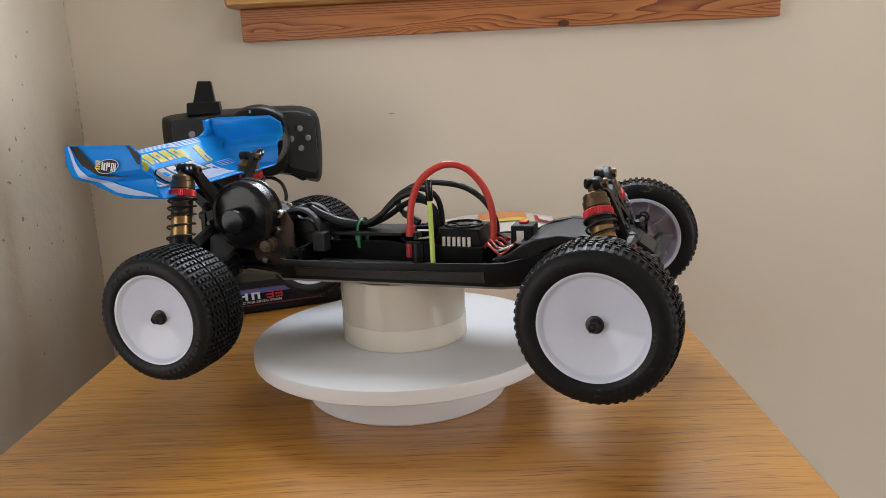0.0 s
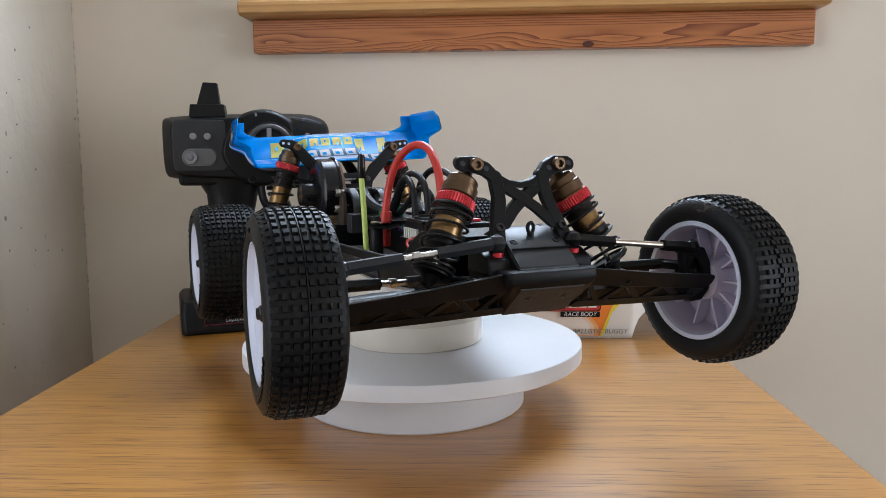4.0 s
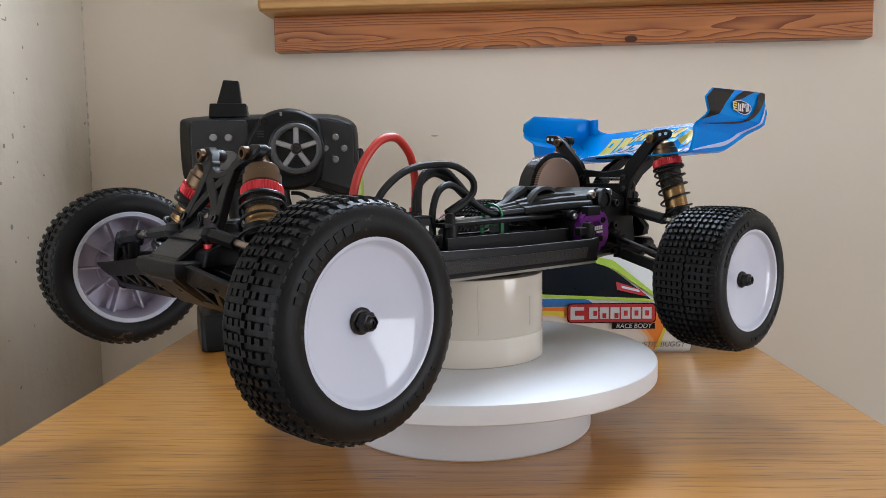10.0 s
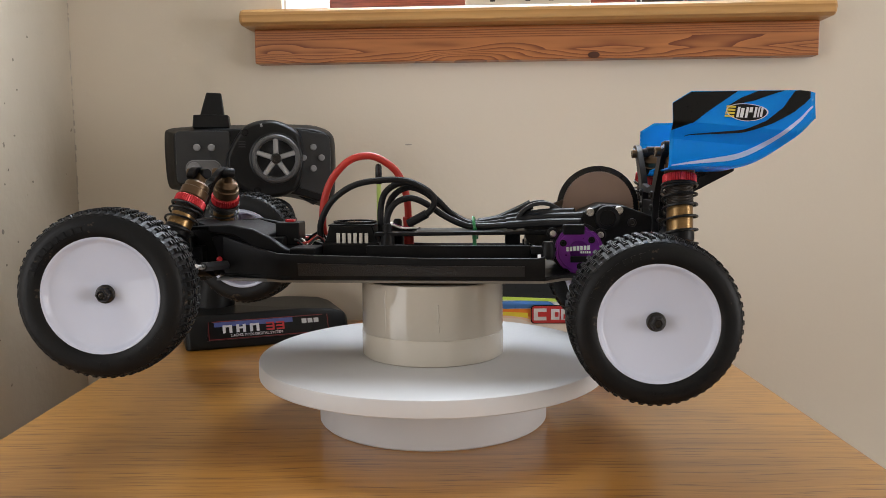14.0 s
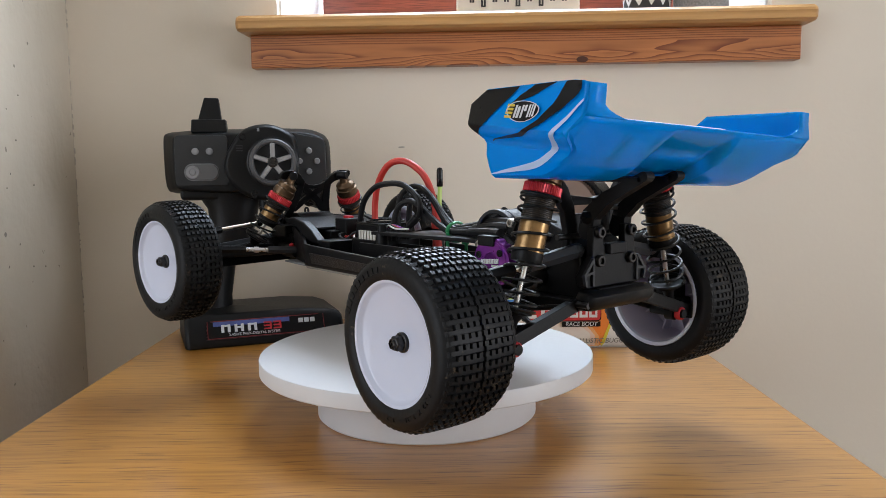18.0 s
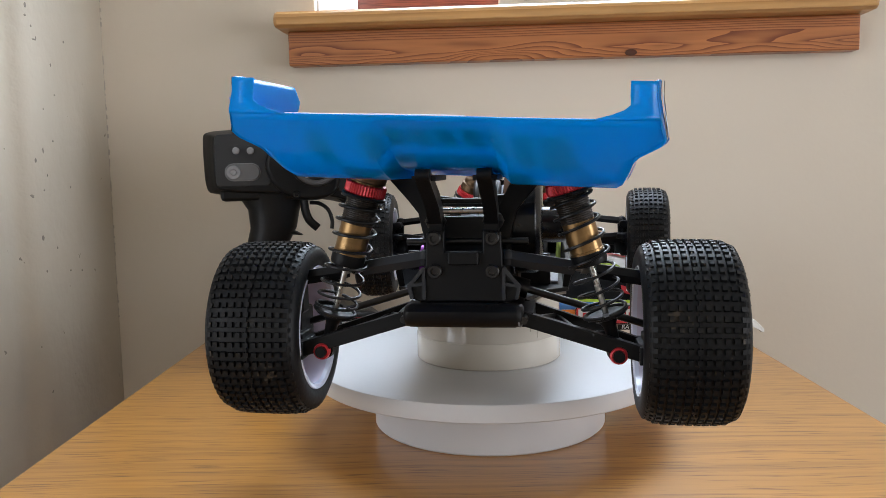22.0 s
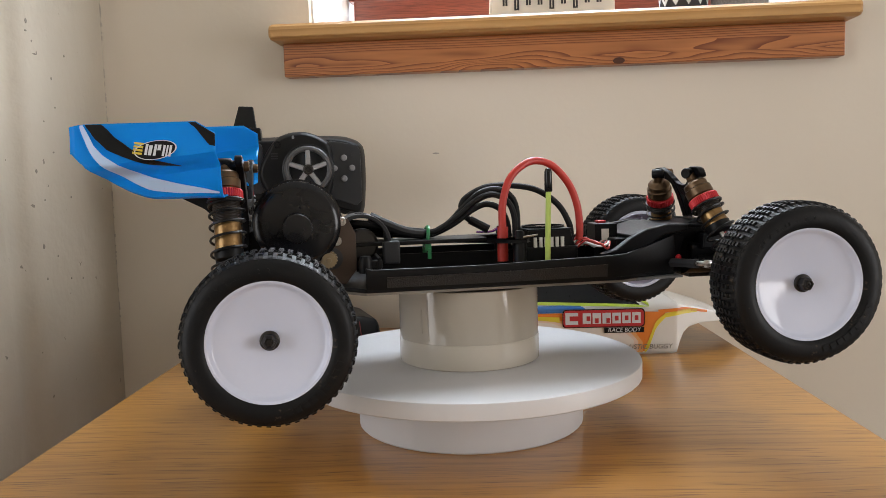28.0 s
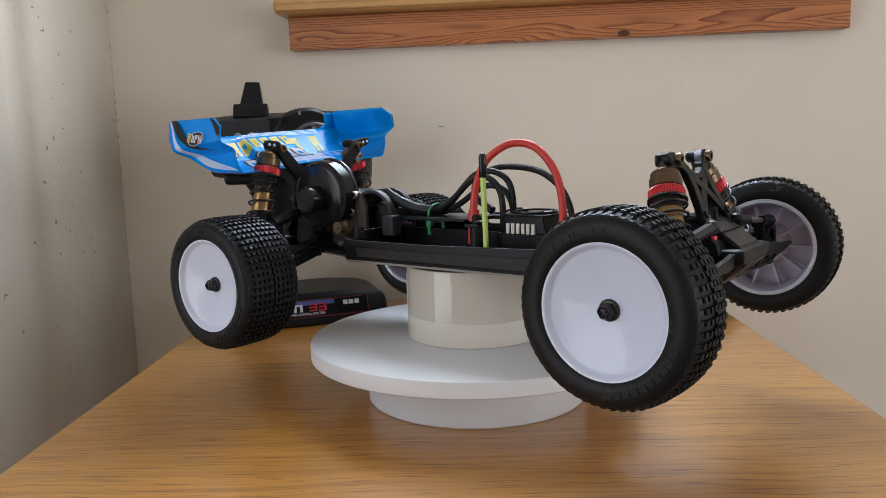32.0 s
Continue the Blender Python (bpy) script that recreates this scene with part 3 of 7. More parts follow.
M_YELSH = material("fluorescent_yellow_paint", (0.82, 0.66, 0.06), 0.3, vary=0.12, scale=30, coat=0.3)
M_LIMESH = material("lime_green_paint", (0.40, 0.55, 0.05), 0.3, vary=0.1, scale=30, coat=0.3)
M_BLUESH = material("blue_shell_paint", (0.04, 0.17, 0.45), 0.3, vary=0.2, scale=40, coat=0.3)
M_CHALK = material("white_ceramic", (0.72, 0.70, 0.64), 0.5, vary=0.06, scale=40, bump=0.1)
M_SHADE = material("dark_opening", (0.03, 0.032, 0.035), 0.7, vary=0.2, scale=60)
M_GREYPOT = material("grey_speckled_ceramic", (0.26, 0.26, 0.26), 0.6, vary=0.6, scale=420, bump=0.2)
M_GRIP = material("diamond_grip_tape", (0.006, 0.006, 0.0068), 0.4, vary=0.3, scale=500, bump=0.8, fine=1100, depth=0.0006)
M_GLASS = bpy.data.materials.new("window_glass")
M_GLASS.use_nodes = True
gb = M_GLASS.node_tree.nodes["Principled BSDF"]
gb.inputs["Transmission Weight"].default_value, gb.inputs["Roughness"].default_value = 1.0, 0.02
M_DAY = bpy.data.materials.new("bright_daylight_backdrop")
M_DAY.use_nodes = True
db = M_DAY.node_tree.nodes["Principled BSDF"]
db.inputs["Emission Color"].default_value = (0.85, 0.92, 1, 1)
db.inputs["Emission Strength"].default_value = 2.5

# ---- the room ----
# local space of the window wall: x along it, y into it, z up; origin below the left end of the window apron
WALL = pose(-0.1881, 0.3334, 0, 0, 0, -3.33)
FACE = 0.018          # wall face behind the front of the apron
T = 0.30              # wall thickness


def structure(name, geo, mat, label, m=None, bevel=0.0, smooth=35, category=""):
    return tagged(part(name, geo, mat, None, label, bevel, smooth, m), category=category or name.rstrip("_0123456789").replace("_", " "), kind="structure")


FLOOR, CEIL = -0.74, 1.65
OX0, OX1, OZ0, OZ1 = 0.025, 0.548, 0.322, 1.32   # window opening in the wall
g = Geo()
g.box(((-1.3 + OX0) / 2, FACE + T / 2, (FLOOR + CEIL) / 2), (OX0 + 1.3, T, CEIL - FLOOR))
g.box(((3.0 + OX1) / 2, FACE + T / 2, (FLOOR + CEIL) / 2), (3.0 - OX1, T, CEIL - FLOOR))
g.box(((OX0 + OX1) / 2, FACE + T / 2, (FLOOR + OZ0 - 0.02) / 2), (OX1 - OX0, T, OZ0 - 0.02 - FLOOR))
g.box(((OX0 + OX1) / 2, FACE + T / 2, (OZ1 + CEIL) / 2), (OX1 - OX0, T, CEIL - OZ1))
structure("wall_north", g, M_WALL, "cream painted plaster wall below and around a window", WALL, category="wall")

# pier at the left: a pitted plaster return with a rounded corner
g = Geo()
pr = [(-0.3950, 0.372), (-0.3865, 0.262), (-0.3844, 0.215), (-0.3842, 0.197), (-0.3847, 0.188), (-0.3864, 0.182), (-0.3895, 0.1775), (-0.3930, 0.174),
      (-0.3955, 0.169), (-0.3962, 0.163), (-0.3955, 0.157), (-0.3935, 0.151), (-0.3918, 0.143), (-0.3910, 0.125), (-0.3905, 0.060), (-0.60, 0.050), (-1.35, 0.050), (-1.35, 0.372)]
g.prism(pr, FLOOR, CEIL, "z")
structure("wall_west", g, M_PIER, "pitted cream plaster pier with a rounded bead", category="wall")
# broken paint line where pier and wall meet
g = Geo()
rng = random.Random(4)
z = 0.0
while z < 0.42:
    h = rng.uniform(0.0015, 0.007)
    if rng.random() < 0.86:
        w = rng.uniform(0.0004, 0.0014)
        g.box((-0.3945 + rng.uniform(-0.0007, 0.0007), 0.3622, z + h / 2), (w, 0.002, h * 0.9))
    z += h
structure("trim", g, material("cracked_corner_filler", (0.43, 0.39, 0.34), 0.9, vary=0.3, scale=200, bump=0.5), "cracked paint line in the corner of the walls", category="crack")

# small chips and smudges on the walls
M_CHIP = material("dark_paint_chip", (0.05, 0.045, 0.04), 0.8, vary=0.4, scale=300)
M_SMUDGE = material("grey_wall_smudge", (0.42, 0.385, 0.335), 0.8, vary=0.15, scale=200)
M_PIT = material("grey_plaster_pit", (0.24, 0.215, 0.18), 0.9, vary=0.3, scale=300)
marks = [("chip", pose(-0.3838, 0.2077, 0.1610, 0, 90, 25), 0.0011, 0.0024, M_CHIP), ("smudge", pose(-0.0296, 0.3417, 0.1846, 90, 0, -3.33), 0.0038, 0.0009, M_SMUDGE)]
for y, z, sx, sz in ((0.1905, 0.3068, 0.0024, 0.0019), (0.1890, 0.2982, 0.0009, 0.0018), (0.2014, 0.2795, 0.0008, 0.0042), (0.2045, 0.2812, 0.0016, 0.0008), (0.1975, 0.2905, 0.0012, 0.0014),
                     (0.1935, 0.1060, 0.0024, 0.0021), (0.1900, 0.1743, 0.0021, 0.0017), (0.2590, 0.2861, 0.0013, 0.0012), (0.2327, 0.2343, 0.0009, 0.0014), (0.2534, 0.1494, 0.0011, 0.0013),
                     (0.2674, 0.0676, 0.0010, 0.0013), (0.2420, 0.0708, 0.0011, 0.0011), (0.2288, 0.2610, 0.0016, 0.0011), (0.2177, 0.0949, 0.0011, 0.0011), (0.2230, 0.1920, 0.0009, 0.0016),
                     (0.2010, 0.1480, 0.0010, 0.0013), (0.1960, 0.0760, 0.0014, 0.0011), (0.2090, 0.2200, 0.0009, 0.0010)):
    x = -0.3842 - max(0.0, y - 0.215) * 0.044
    marks.append(("chip", pose(x, y, z, 0, 90, 0), sx, sz, M_PIT))
for nm, m_, sx, sz, mt in marks:
    g = Geo().lathe([(1.0, -0.4), (0.85, 0.3), (0.0001, 0.4)], 9, m_ @ Matrix.Diagonal((sx, sz, 0.0004, 1)))
    structure("trim", g, mt, "small pit in the plaster" if nm == "chip" else "faint grey smudge on the wall", category="wall mark")

# the rest of the room, behind the camera
g = Geo().box((0.7, -1.0, FLOOR - 0.05), (4.6, 3.2, 0.1))
structure("floor", g, M_CARPET, "dull grey-brown carpeted floor")
g = Geo().box((0.7, -1.0, CEIL + 0.05), (4.6, 3.2, 0.1))
structure("ceiling", g, M_CEIL, "plain white painted ceiling")


def wall_with_window(name, along, at, lo, hi, a, b, z0, z1, label):
    """A wall across the room with one window opening; along: the axis it runs on."""
    g = Geo()
    def put(p, q, s, t):
        c, d = (p + q) / 2, q - p
        if along == "x":
            g.box((c, at, (s + t) / 2), (d, 0.2, t - s))
        else:
            g.box((at, c, (s + t) / 2), (0.2, d, t - s))
    put(lo, a, FLOOR, CEIL)
    put(b, hi, FLOOR, CEIL)
    put(a, b, FLOOR, z0)
    put(a, b, z1, CEIL)
    return structure(name, g, M_WALL, label, category="wall")


g = Geo().box((0.75, -2.3, (FLOOR + CEIL) / 2), (4.3, 0.2, CEIL - FLOOR))
structure("wall_south", g, M_WALL, "cream painted plain wall", category="wall")
wall_with_window("wall_outer_west", "y", -1.4, -2.2, 0.4, -1.44, -0.46, -0.37, 1.01, "cream painted wall with a tall window")
wall_with_window("wall_east", "y", 2.75, -2.2, 0.4, -1.60, -0.70, -0.37, 1.01, "cream painted wall with a tall window")
window_light("daylight_north", WALL @ Vector((0.29, 0.19, 0.74)), WALL @ Vector((0.27, -0.9, 0.15)), 0.5, 0.76, LIGHT_NORTH, (0.72, 0.86, 1.0))
window_light("daylight_east", (2.68, -1.15, 0.32), (0.0, -0.4, 0.25), 0.88, 1.35, LIGHT_EAST, (0.93, 0.96, 1.0))
window_light("daylight_west", (-1.34, -0.95, 0.32), (0.0, -0.3, 0.25), 0.95, 1.35, LIGHT_WEST, (0.90, 0.95, 1.0))

# window: sill board, apron, white reveal, red-brown frame, glass
g = Geo()
prof = [(-0.020, 0.304), (-0.0225, 0.3075), (-0.0235, 0.3125), (-0.0225, 0.3175), (-0.019, 0.3205), (0.0, 0.3215), (0.25, 0.3215), (0.25, 0.304)]
x0, x1 = -0.0095, 0.5815
vs = [(x0, p[0], p[1]) for p in prof] + [(x1, p[0], p[1]) for p in prof]
n = len(prof)
g.add(vs, [tuple(range(n)), tuple(range(n, 2 * n))[::-1]] + [(i, i + n, (i + 1) % n + n, (i + 1) % n) for i in range(n)])
win = thing("window_1", "wooden window with a pine sill and a red-brown frame", "window", WALL, kind="structure")
part("window_sill", g, M_SILL, win, "light varnished pine sill board with a rounded nose", bevel=0.007)
g = Geo().box((0.2867, 0.009, 0.2865), (0.5735, 0.0175, 0.0348))
part("apron", g, M_APRON, win, "reddish pine apron board with a knot", bevel=0.0015)
g = Geo().lathe([(0.0001, 0.0006), (0.0052, 0.0006), (0.0060, 0.0)], 20, WALL.inverted() @ pose(0.1609, 0.3106, 0.2725, 90, 0, -3.33) @ Matrix.Diagonal((1, 0.55, 1, 1)))
part("knot", g, material("dark_pine_knot", (0.07, 0.02, 0.008), 0.5, vary=0.4, scale=200), win)
g = Geo()
g.box((OX0 - 0.004, 0.155, 0.82), (0.012, 0.25, 1.0))
g.box((OX1 + 0.004, 0.155, 0.82), (0.012, 0.25, 1.0))
g.box(((OX0 + OX1) / 2, 0.155, OZ1 + 0.002), (OX1 - OX0, 0.25, 0.012))
part("reveal", g, M_REVEAL, win, "white painted window reveal")
for nm, c, s in (("bottom_rail", (0.287, 0.235, 0.357), (0.50, 0.05, 0.07)), ("top_rail", (0.287, 0.235, 1.28), (0.50, 0.05, 0.06)),
                 ("stile", (0.055, 0.235, 0.82), (0.05, 0.05, 0.86)), ("stile", (0.52, 0.235, 0.82), (0.05, 0.05, 0.86))):
    part(nm, Geo().box(c, s), M_FRAME, win, bevel=0.004)
pane = part("pane", Geo().box((0.2875, 0.24, 0.82), (0.42, 0.004, 0.86)), M_GLASS, win)
pane.visible_shadow = False
g = Geo().box((0.2875, 0.40, 0.82), (1.2, 0.01, 1.4))
structure("backdrop", g, M_DAY, "bright overcast daylight outside the window", WALL)

# ---- the table ----
tbl = thing("side_table", "honey-coloured oak veneer table standing below the window", "table", pose(-0.0085, 0.0, 0))
part("tabletop", Geo().box((-0.0008, 0.036, -0.0125), (0.5014, 0.564, 0.025)), M_OAK, tbl, "honey oak veneer top with straight grain", bevel=0.0015)
for sx in (-1, 1):
    for y in (-0.215, 0.285):
        part("leg", Geo().box((sx * 0.222, y, (FLOOR - 0.025) / 2), (0.045, 0.045, -FLOOR - 0.025)), M_OAK, tbl, bevel=0.003)
for c, s in (((0, -0.215, -0.065), (0.40, 0.02, 0.08)), ((0, 0.285, -0.065), (0.40, 0.02, 0.08)), ((-0.222, 0.035, -0.065), (0.02, 0.455, 0.08)), ((0.222, 0.035, -0.065), (0.02, 0.455, 0.08))):
    part("apron_rail", Geo().box(c, s), M_OAK, tbl, bevel=0.002)

# ---- turntable and tape roll ----
RP, ZP, HP, RB, RT = 0.1110, 0.0414, 0.0104, 0.0736, 0.0454
tt = thing("turntable", "round white display turntable on the table", "turntable")
part("base", Geo().lathe([(RB - 0.001, 0.0), (RB, 0.001), (RB, 0.0285), (RB - 0.001, 0.0295)], 128), M_WHITE, tt, "white round base drum", smooth=30)
platter = part("platter", Geo().lathe([(RP - 0.0008, ZP - HP), (RP, ZP - HP + 0.0008), (RP, ZP - 0.0012), (RP - 0.0003, ZP - 0.0004), (RP - 0.0012, ZP)], 160), M_WHITE, tt, "white rotating platter with a plain rim", smooth=30)
CH = 0.0935     # underside of the car
roll = thing("tape_roll", "upright roll of clear packing tape carrying the car", "tape roll", pose(0, 0, ZP))
HT = 0.0486
part("tape", Geo().lathe([(RT - 0.0065, 0.0), (RT - 0.0004, 0.0), (RT, 0.0004), (RT, HT - 0.0004), (RT - 0.0004, HT), (RT - 0.0065, HT)], 96, close=True), M_CORE, roll, "glossy cream wound tape")
part("tape_band", Geo().lathe([(RT - 0.0004, 0.0003), (RT + 0.0003, 0.0006), (RT + 0.0003, 0.0158), (RT - 0.0004, 0.0162)], 96, close=True), M_BAND, roll, "paler lower band of tape")
rng = random.Random(9)
for ang, z0, z1 in ((55.8, 0.019, 0.046), (99.1, 0.021, 0.040), (55.8 + 170, 0.018, 0.044), (99.1 + 120, 0.022, 0.038)):     # puckers where the film has lifted
    a, pts, z = radians(ang), [], z0
    while z < z1:
        pts.append(((RT - 0.0001) * math.cos(a), (RT - 0.0001) * math.sin(a), z))
        z += rng.uniform(0.0012, 0.0035)
        a += rng.uniform(-0.006, 0.006)
    part("pucker", Geo().tube(pts, 0.00045, 8, 2), M_CORE, roll)
part("core", Geo().lathe([(RT - 0.0095, 0.0), (RT - 0.0068, 0.0), (RT - 0.0068, HT), (RT - 0.0095, HT)], 96, close=True), M_CARD, roll, "brown cardboard core")

# ---- the radio-controlled buggy, nose along +x; its origin lies on the turntable's axis ----
Y0 = -0.0036          # the car sits a little off the axis
SHIFT = Matrix.Translation((0, Y0, -CH))
buggy = thing("rc_buggy", "bodyless black radio-controlled buggy with white wheels and blue wing", "rc car", pose(0, 0, CH))


def bp(name, geo, mat, parent=None, label="", bevel=0.0, smooth=35, kind="", recalc=True):
    """A part of the car, in the car's space; pieces of a part take that part's space."""
    return part(name, geo, mat, parent or buggy, label, bevel, smooth, SHIFT if parent is None else None, kind, recalc)


def cap_screw(c, axis, r=0.0027, h=0.0022, name="screw", mat=None, parent=None):
    """A socket-head screw: knurled head with a hexagon recess."""
    m = Matrix.Translation(c) @ Vector(axis).to_track_quat("Z", "Y").to_matrix().to_4x4()
    g = Geo().lathe([(r, 0), (r, h * 0.85), (r * 0.88, h), (r * 0.55, h), (r * 0.5, h * 0.45), (0.0001, h * 0.45)], 14, m)
    return bp(name, g, mat or M_DSTEEL, parent)


# -- wheels --
def ring_text(geo, body, size, radius, start, z, depth=0.0004):
    """Raised characters set round a circle, reading clockwise from outside."""
    step = size * 0.72 / radius
    for i, ch in enumerate(body):
        if ch == " ":
            continue
        cu = bpy.data.curves.new("char", "FONT")
        cu.body, cu.size, cu.extrude, cu.align_x = ch, size, depth, "CENTER"
        tmp = new("char_source", cu)
        me = bpy.data.meshes.new_from_object(tmp)
        a = start - i * step
        m = pose(radius * math.cos(a), radius * math.sin(a), z, 0, 0, math.degrees(a) - 90)
        geo.add([v.co for v in me.vertices], [tuple(p.vertices) for p in me.polygons], m)
        bpy.data.objects.remove(tmp)
        bpy.data.curves.remove(cu)
        bpy.data.meshes.remove(me)


def make_wheel(width, radius, rows, cols, digits, pose_m, label):
    """A dish wheel with a treaded rubber tyre; z points outward, 0 at the rim's outer edge."""
    w = width
    prof = [(0.0001, -0.0064), (0.006, -0.0064), (0.0080, -0.0061), (0.012, -0.0053), (0.020, -0.0036), (0.0262, -0.0022), (0.0275, -0.0016), (0.0284, 0.0002), (0.0293, 0.0008),
            (0.0300, 0.0008), (0.0304, 0.0002), (0.0304, -0.002), (0.0287, -0.006), (0.0287, -w + 0.006), (0.0306, -w + 0.001), (0.0310, -w - 0.0010),
            (0.0306, -w - 0.0016), (0.0286, -w - 0.0010), (0.0280, -w + 0.001)]
    back = [(0.0280, -w + 0.001), (0.0272, -w + 0.004), (0.0268, -0.0082), (0.0245, -0.0072), (0.0150, -0.0098), (0.0148, -0.0112), (0.0138, -0.0112), (0.0136, -0.0102), (0.011, -0.0150), (0.0105, -0.0225), (0.0001, -0.0225)]
    wheel = part("wheel", Geo().lathe(prof, 72, caps=False), M_RIM, buggy, label, smooth=40, m=pose_m)
    # same white nylon as the dish; the lilac tint paints light coming through
    part("inner_barrel", Geo().lathe(back, 72, caps=False), M_RIMIN, wheel, "inside of the white dish, light through the nylon painted lilac", smooth=40)
    g = Geo()
    for k in range(10):
        a = 2 * math.pi * k / 10
        g.box((0.0185, 0, -0.0148), (0.0165, 0.0011, 0.0075), pose(0, 0, 0, 0, 0, math.degrees(a)))
    part("ribbing", g, M_RIMIN, wheel, "thin ribs behind the dish", kind="stuff")
    b = radius - 0.0019

    def crown(z):
        u = (z + w / 2) / (w / 2)
        return b - 0.0016 * abs(u) ** 3.2
    k = radius - 0.042
    side = [(0.0292, -0.0002), (0.0304, 0.0012), (0.0330 + k * 0.4, 0.0020), (0.0358 + k * 0.7, 0.0018), (0.0380 + k, 0.0005), (0.0393 + k, -0.0012)]
    tread = [(crown(z), z) for z in [-0.0022 - (w - 0.0044) * i / 8 for i in range(9)]]
    other = [(max(r, 0.0312), -w - z) for r, z in side[::-1]]
    inner = [(0.0288, -w + 0.003), (0.0288, -0.003)]
    tyre = part("tyre", Geo().lathe(side + tread + other + inner, 96, close=True), M_RUBBER, wheel, "black rubber tyre", smooth=50)
    # small blocks in staggered rows, with a seam in the middle
    g = Geo()
    zs = [-(i + 0.5) * w / cols for i in range(cols)]
    rg, shift = random.Random(int(width * 1e5)), 0.0
    for r in range(rows):
        for c, z in enumerate(zs):
            a0 = 2 * math.pi * (r + (0.5 if c % 2 else 0.0) * shift + rg.uniform(-0.02, 0.02)) / rows
            edge = c in (0, cols - 1)
            la = 2 * math.pi / rows * 0.54 / 2
            lz = w / cols * (0.66 if not edge else 0.76) / 2
            base = crown(z) - 0.0006
            top = base + 0.0006 + (0.0015 if not edge else 0.0012)
            vs = []
            for rad, k in ((base, 1.06), (top, 0.90)):
                for sa, sz in ((-1, -1), (1, -1), (1, 1), (-1, 1)):
                    a, zz = a0 + sa * la * k, z + sz * lz * k
                    rr = rad - (0.0012 if edge and ((c == 0 and sz > 0) or (c == cols - 1 and sz < 0)) else 0)
                    vs.append((rr * math.cos(a), rr * math.sin(a), zz))
            g.add(vs, [(4, 5, 6, 7), (0, 1, 5, 4), (1, 2, 6, 5), (2, 3, 7, 6), (3, 0, 4, 7)])
    for r in range(rows):
        a0 = 2 * math.pi * (r + 0.5) / rows
        la = 2 * math.pi / rows * 0.5 / 2
        for s_, zc in ((1, -0.0012), (-1, -w + 0.0012)):
            vs = []
            for rad, dz in ((b - 0.0052, 0.0012), (b - 0.0008, -0.0006), (b - 0.0048, 0.0022), (b - 0.0012, 0.0012)):
                vs += [(rad * math.cos(a0 - la), rad * math.sin(a0 - la), zc + s_ * dz), (rad * math.cos(a0 + la), rad * math.sin(a0 + la), zc + s_ * dz)]
            fs = [(4, 5, 7, 6), (0, 4, 6, 2), (1, 3, 7, 5), (2, 6, 7, 3), (0, 1, 5, 4)]
            g.add(vs, fs if s_ > 0 else [q[::-1] for q in fs])
    g.lathe([(b - 0.001, -w / 2 - 0.0004), (b + 0.0012, -w / 2 - 0.00025), (b + 0.0012, -w / 2 + 0.00025), (b - 0.001, -w / 2 + 0.0004)], 96, close=True)
    part("tread", g, M_RUBBER, wheel, "rows of small rubber blocks", smooth=0, kind="stuff", recalc=False)
    # raised size marking, and bars where the maker's name stands
    g = Geo()
    ring_text(g, digits, 0.0032, 0.0338, radians(150), 0.0019)
    part("size_marking", g, M_RUBBER, wheel, smooth=0, recalc=False, kind="stuff")
    g = Geo()
    for k in range(9):
        a = radians(-20 - 7 * k)
        g.box((0.0350, 0, 0.0020), (0.0030, 0.0026, 0.0008), pose(0, 0, 0, 0, 0, math.degrees(a)) @ pose(0, 0, 0))
    part("mould_mark", g, M_RUBBER, wheel, smooth=0, recalc=False, kind="stuff")
    g = Geo().lathe([(0.0049, -0.0066), (0.0049, -0.0052), (0.0044, -0.0048), (0.0038, -0.0047)], 28)
    g.lathe([(0.0039, -0.0050), (0.0039, -0.0018), (0.0034, -0.0010), (0.0027, -0.0008), (0.0027, 0.0002), (0.0021, 0.0004), (0.0020, -0.0006), (0.0001, -0.0006)], 6)
    part("hub_nut", g, M_DSTEEL, wheel, "dark steel flanged lock nut", bevel=0.0003)
    part("axle_end", Geo().lathe([(0.0014, -0.006), (0.0014, -0.0002), (0.0008, 0.0), (0.0007, -0.0006), (0.0001, -0.0006)], 12), M_DSTEEL, wheel)
    return wheel


XF, ZF, YF = 0.1582, 0.0978, 0.1262
XR, ZR, YR = -0.1212, 0.0829, 0.1194
wf = make_wheel(0.0284, 0.0446, 58, 8, "1.21 X 3.31 - 2.2", SHIFT @ pose(XF, YF, ZF - 0.0008, -90, 0, 6.0), "narrow white dish front wheel with a black block-tread tyre")
wr = make_wheel(0.0405, 0.0437, 58, 11, "1.72 X 3.35 - 2.2", SHIFT @ pose(XR, YR, ZR, -90, 0, 0), "wide white dish rear wheel with a black block-tread tyre")
for src, x, y, z in ((wf, XF, YF, ZF), (wr, XR, YR, ZR)):
    copy_thing(src, SHIFT @ pose(x - (0.0008 if src is wf else 0.0012), -y - (0.0 if src is wf else 0.0008), z, 90, 0, -3.4 if src is wf else 0))

# -- chassis tub --
half = [(-0.070, 0.047), (0.088, 0.045), (0.104, 0.037), (0.128, 0.030), (0.134, 0.022)]
rear = [(-0.082, 0.034), (-0.108, 0.026), (-0.150, 0.024)]
outline = [(x, y) for x, y in rear[::-1]] + half
outline = outline + [(x, -y) for x, y in outline[::-1]]
tub = bp("chassis", Geo().prism(outline, CH, CH + 0.0024, "z"), M_BLACK, label="black tub chassis", bevel=0.0006)
bp("skid_plate", Geo().prism([(x * 1.0, y * 0.97) for x, y in outline], CH - 0.0016, CH - 0.0001, "z"), material("scuffed_underside", (0.21, 0.19, 0.16), 0.5, vary=0.4, scale=60, bump=0.3), label="scuffed grey-brown underside")
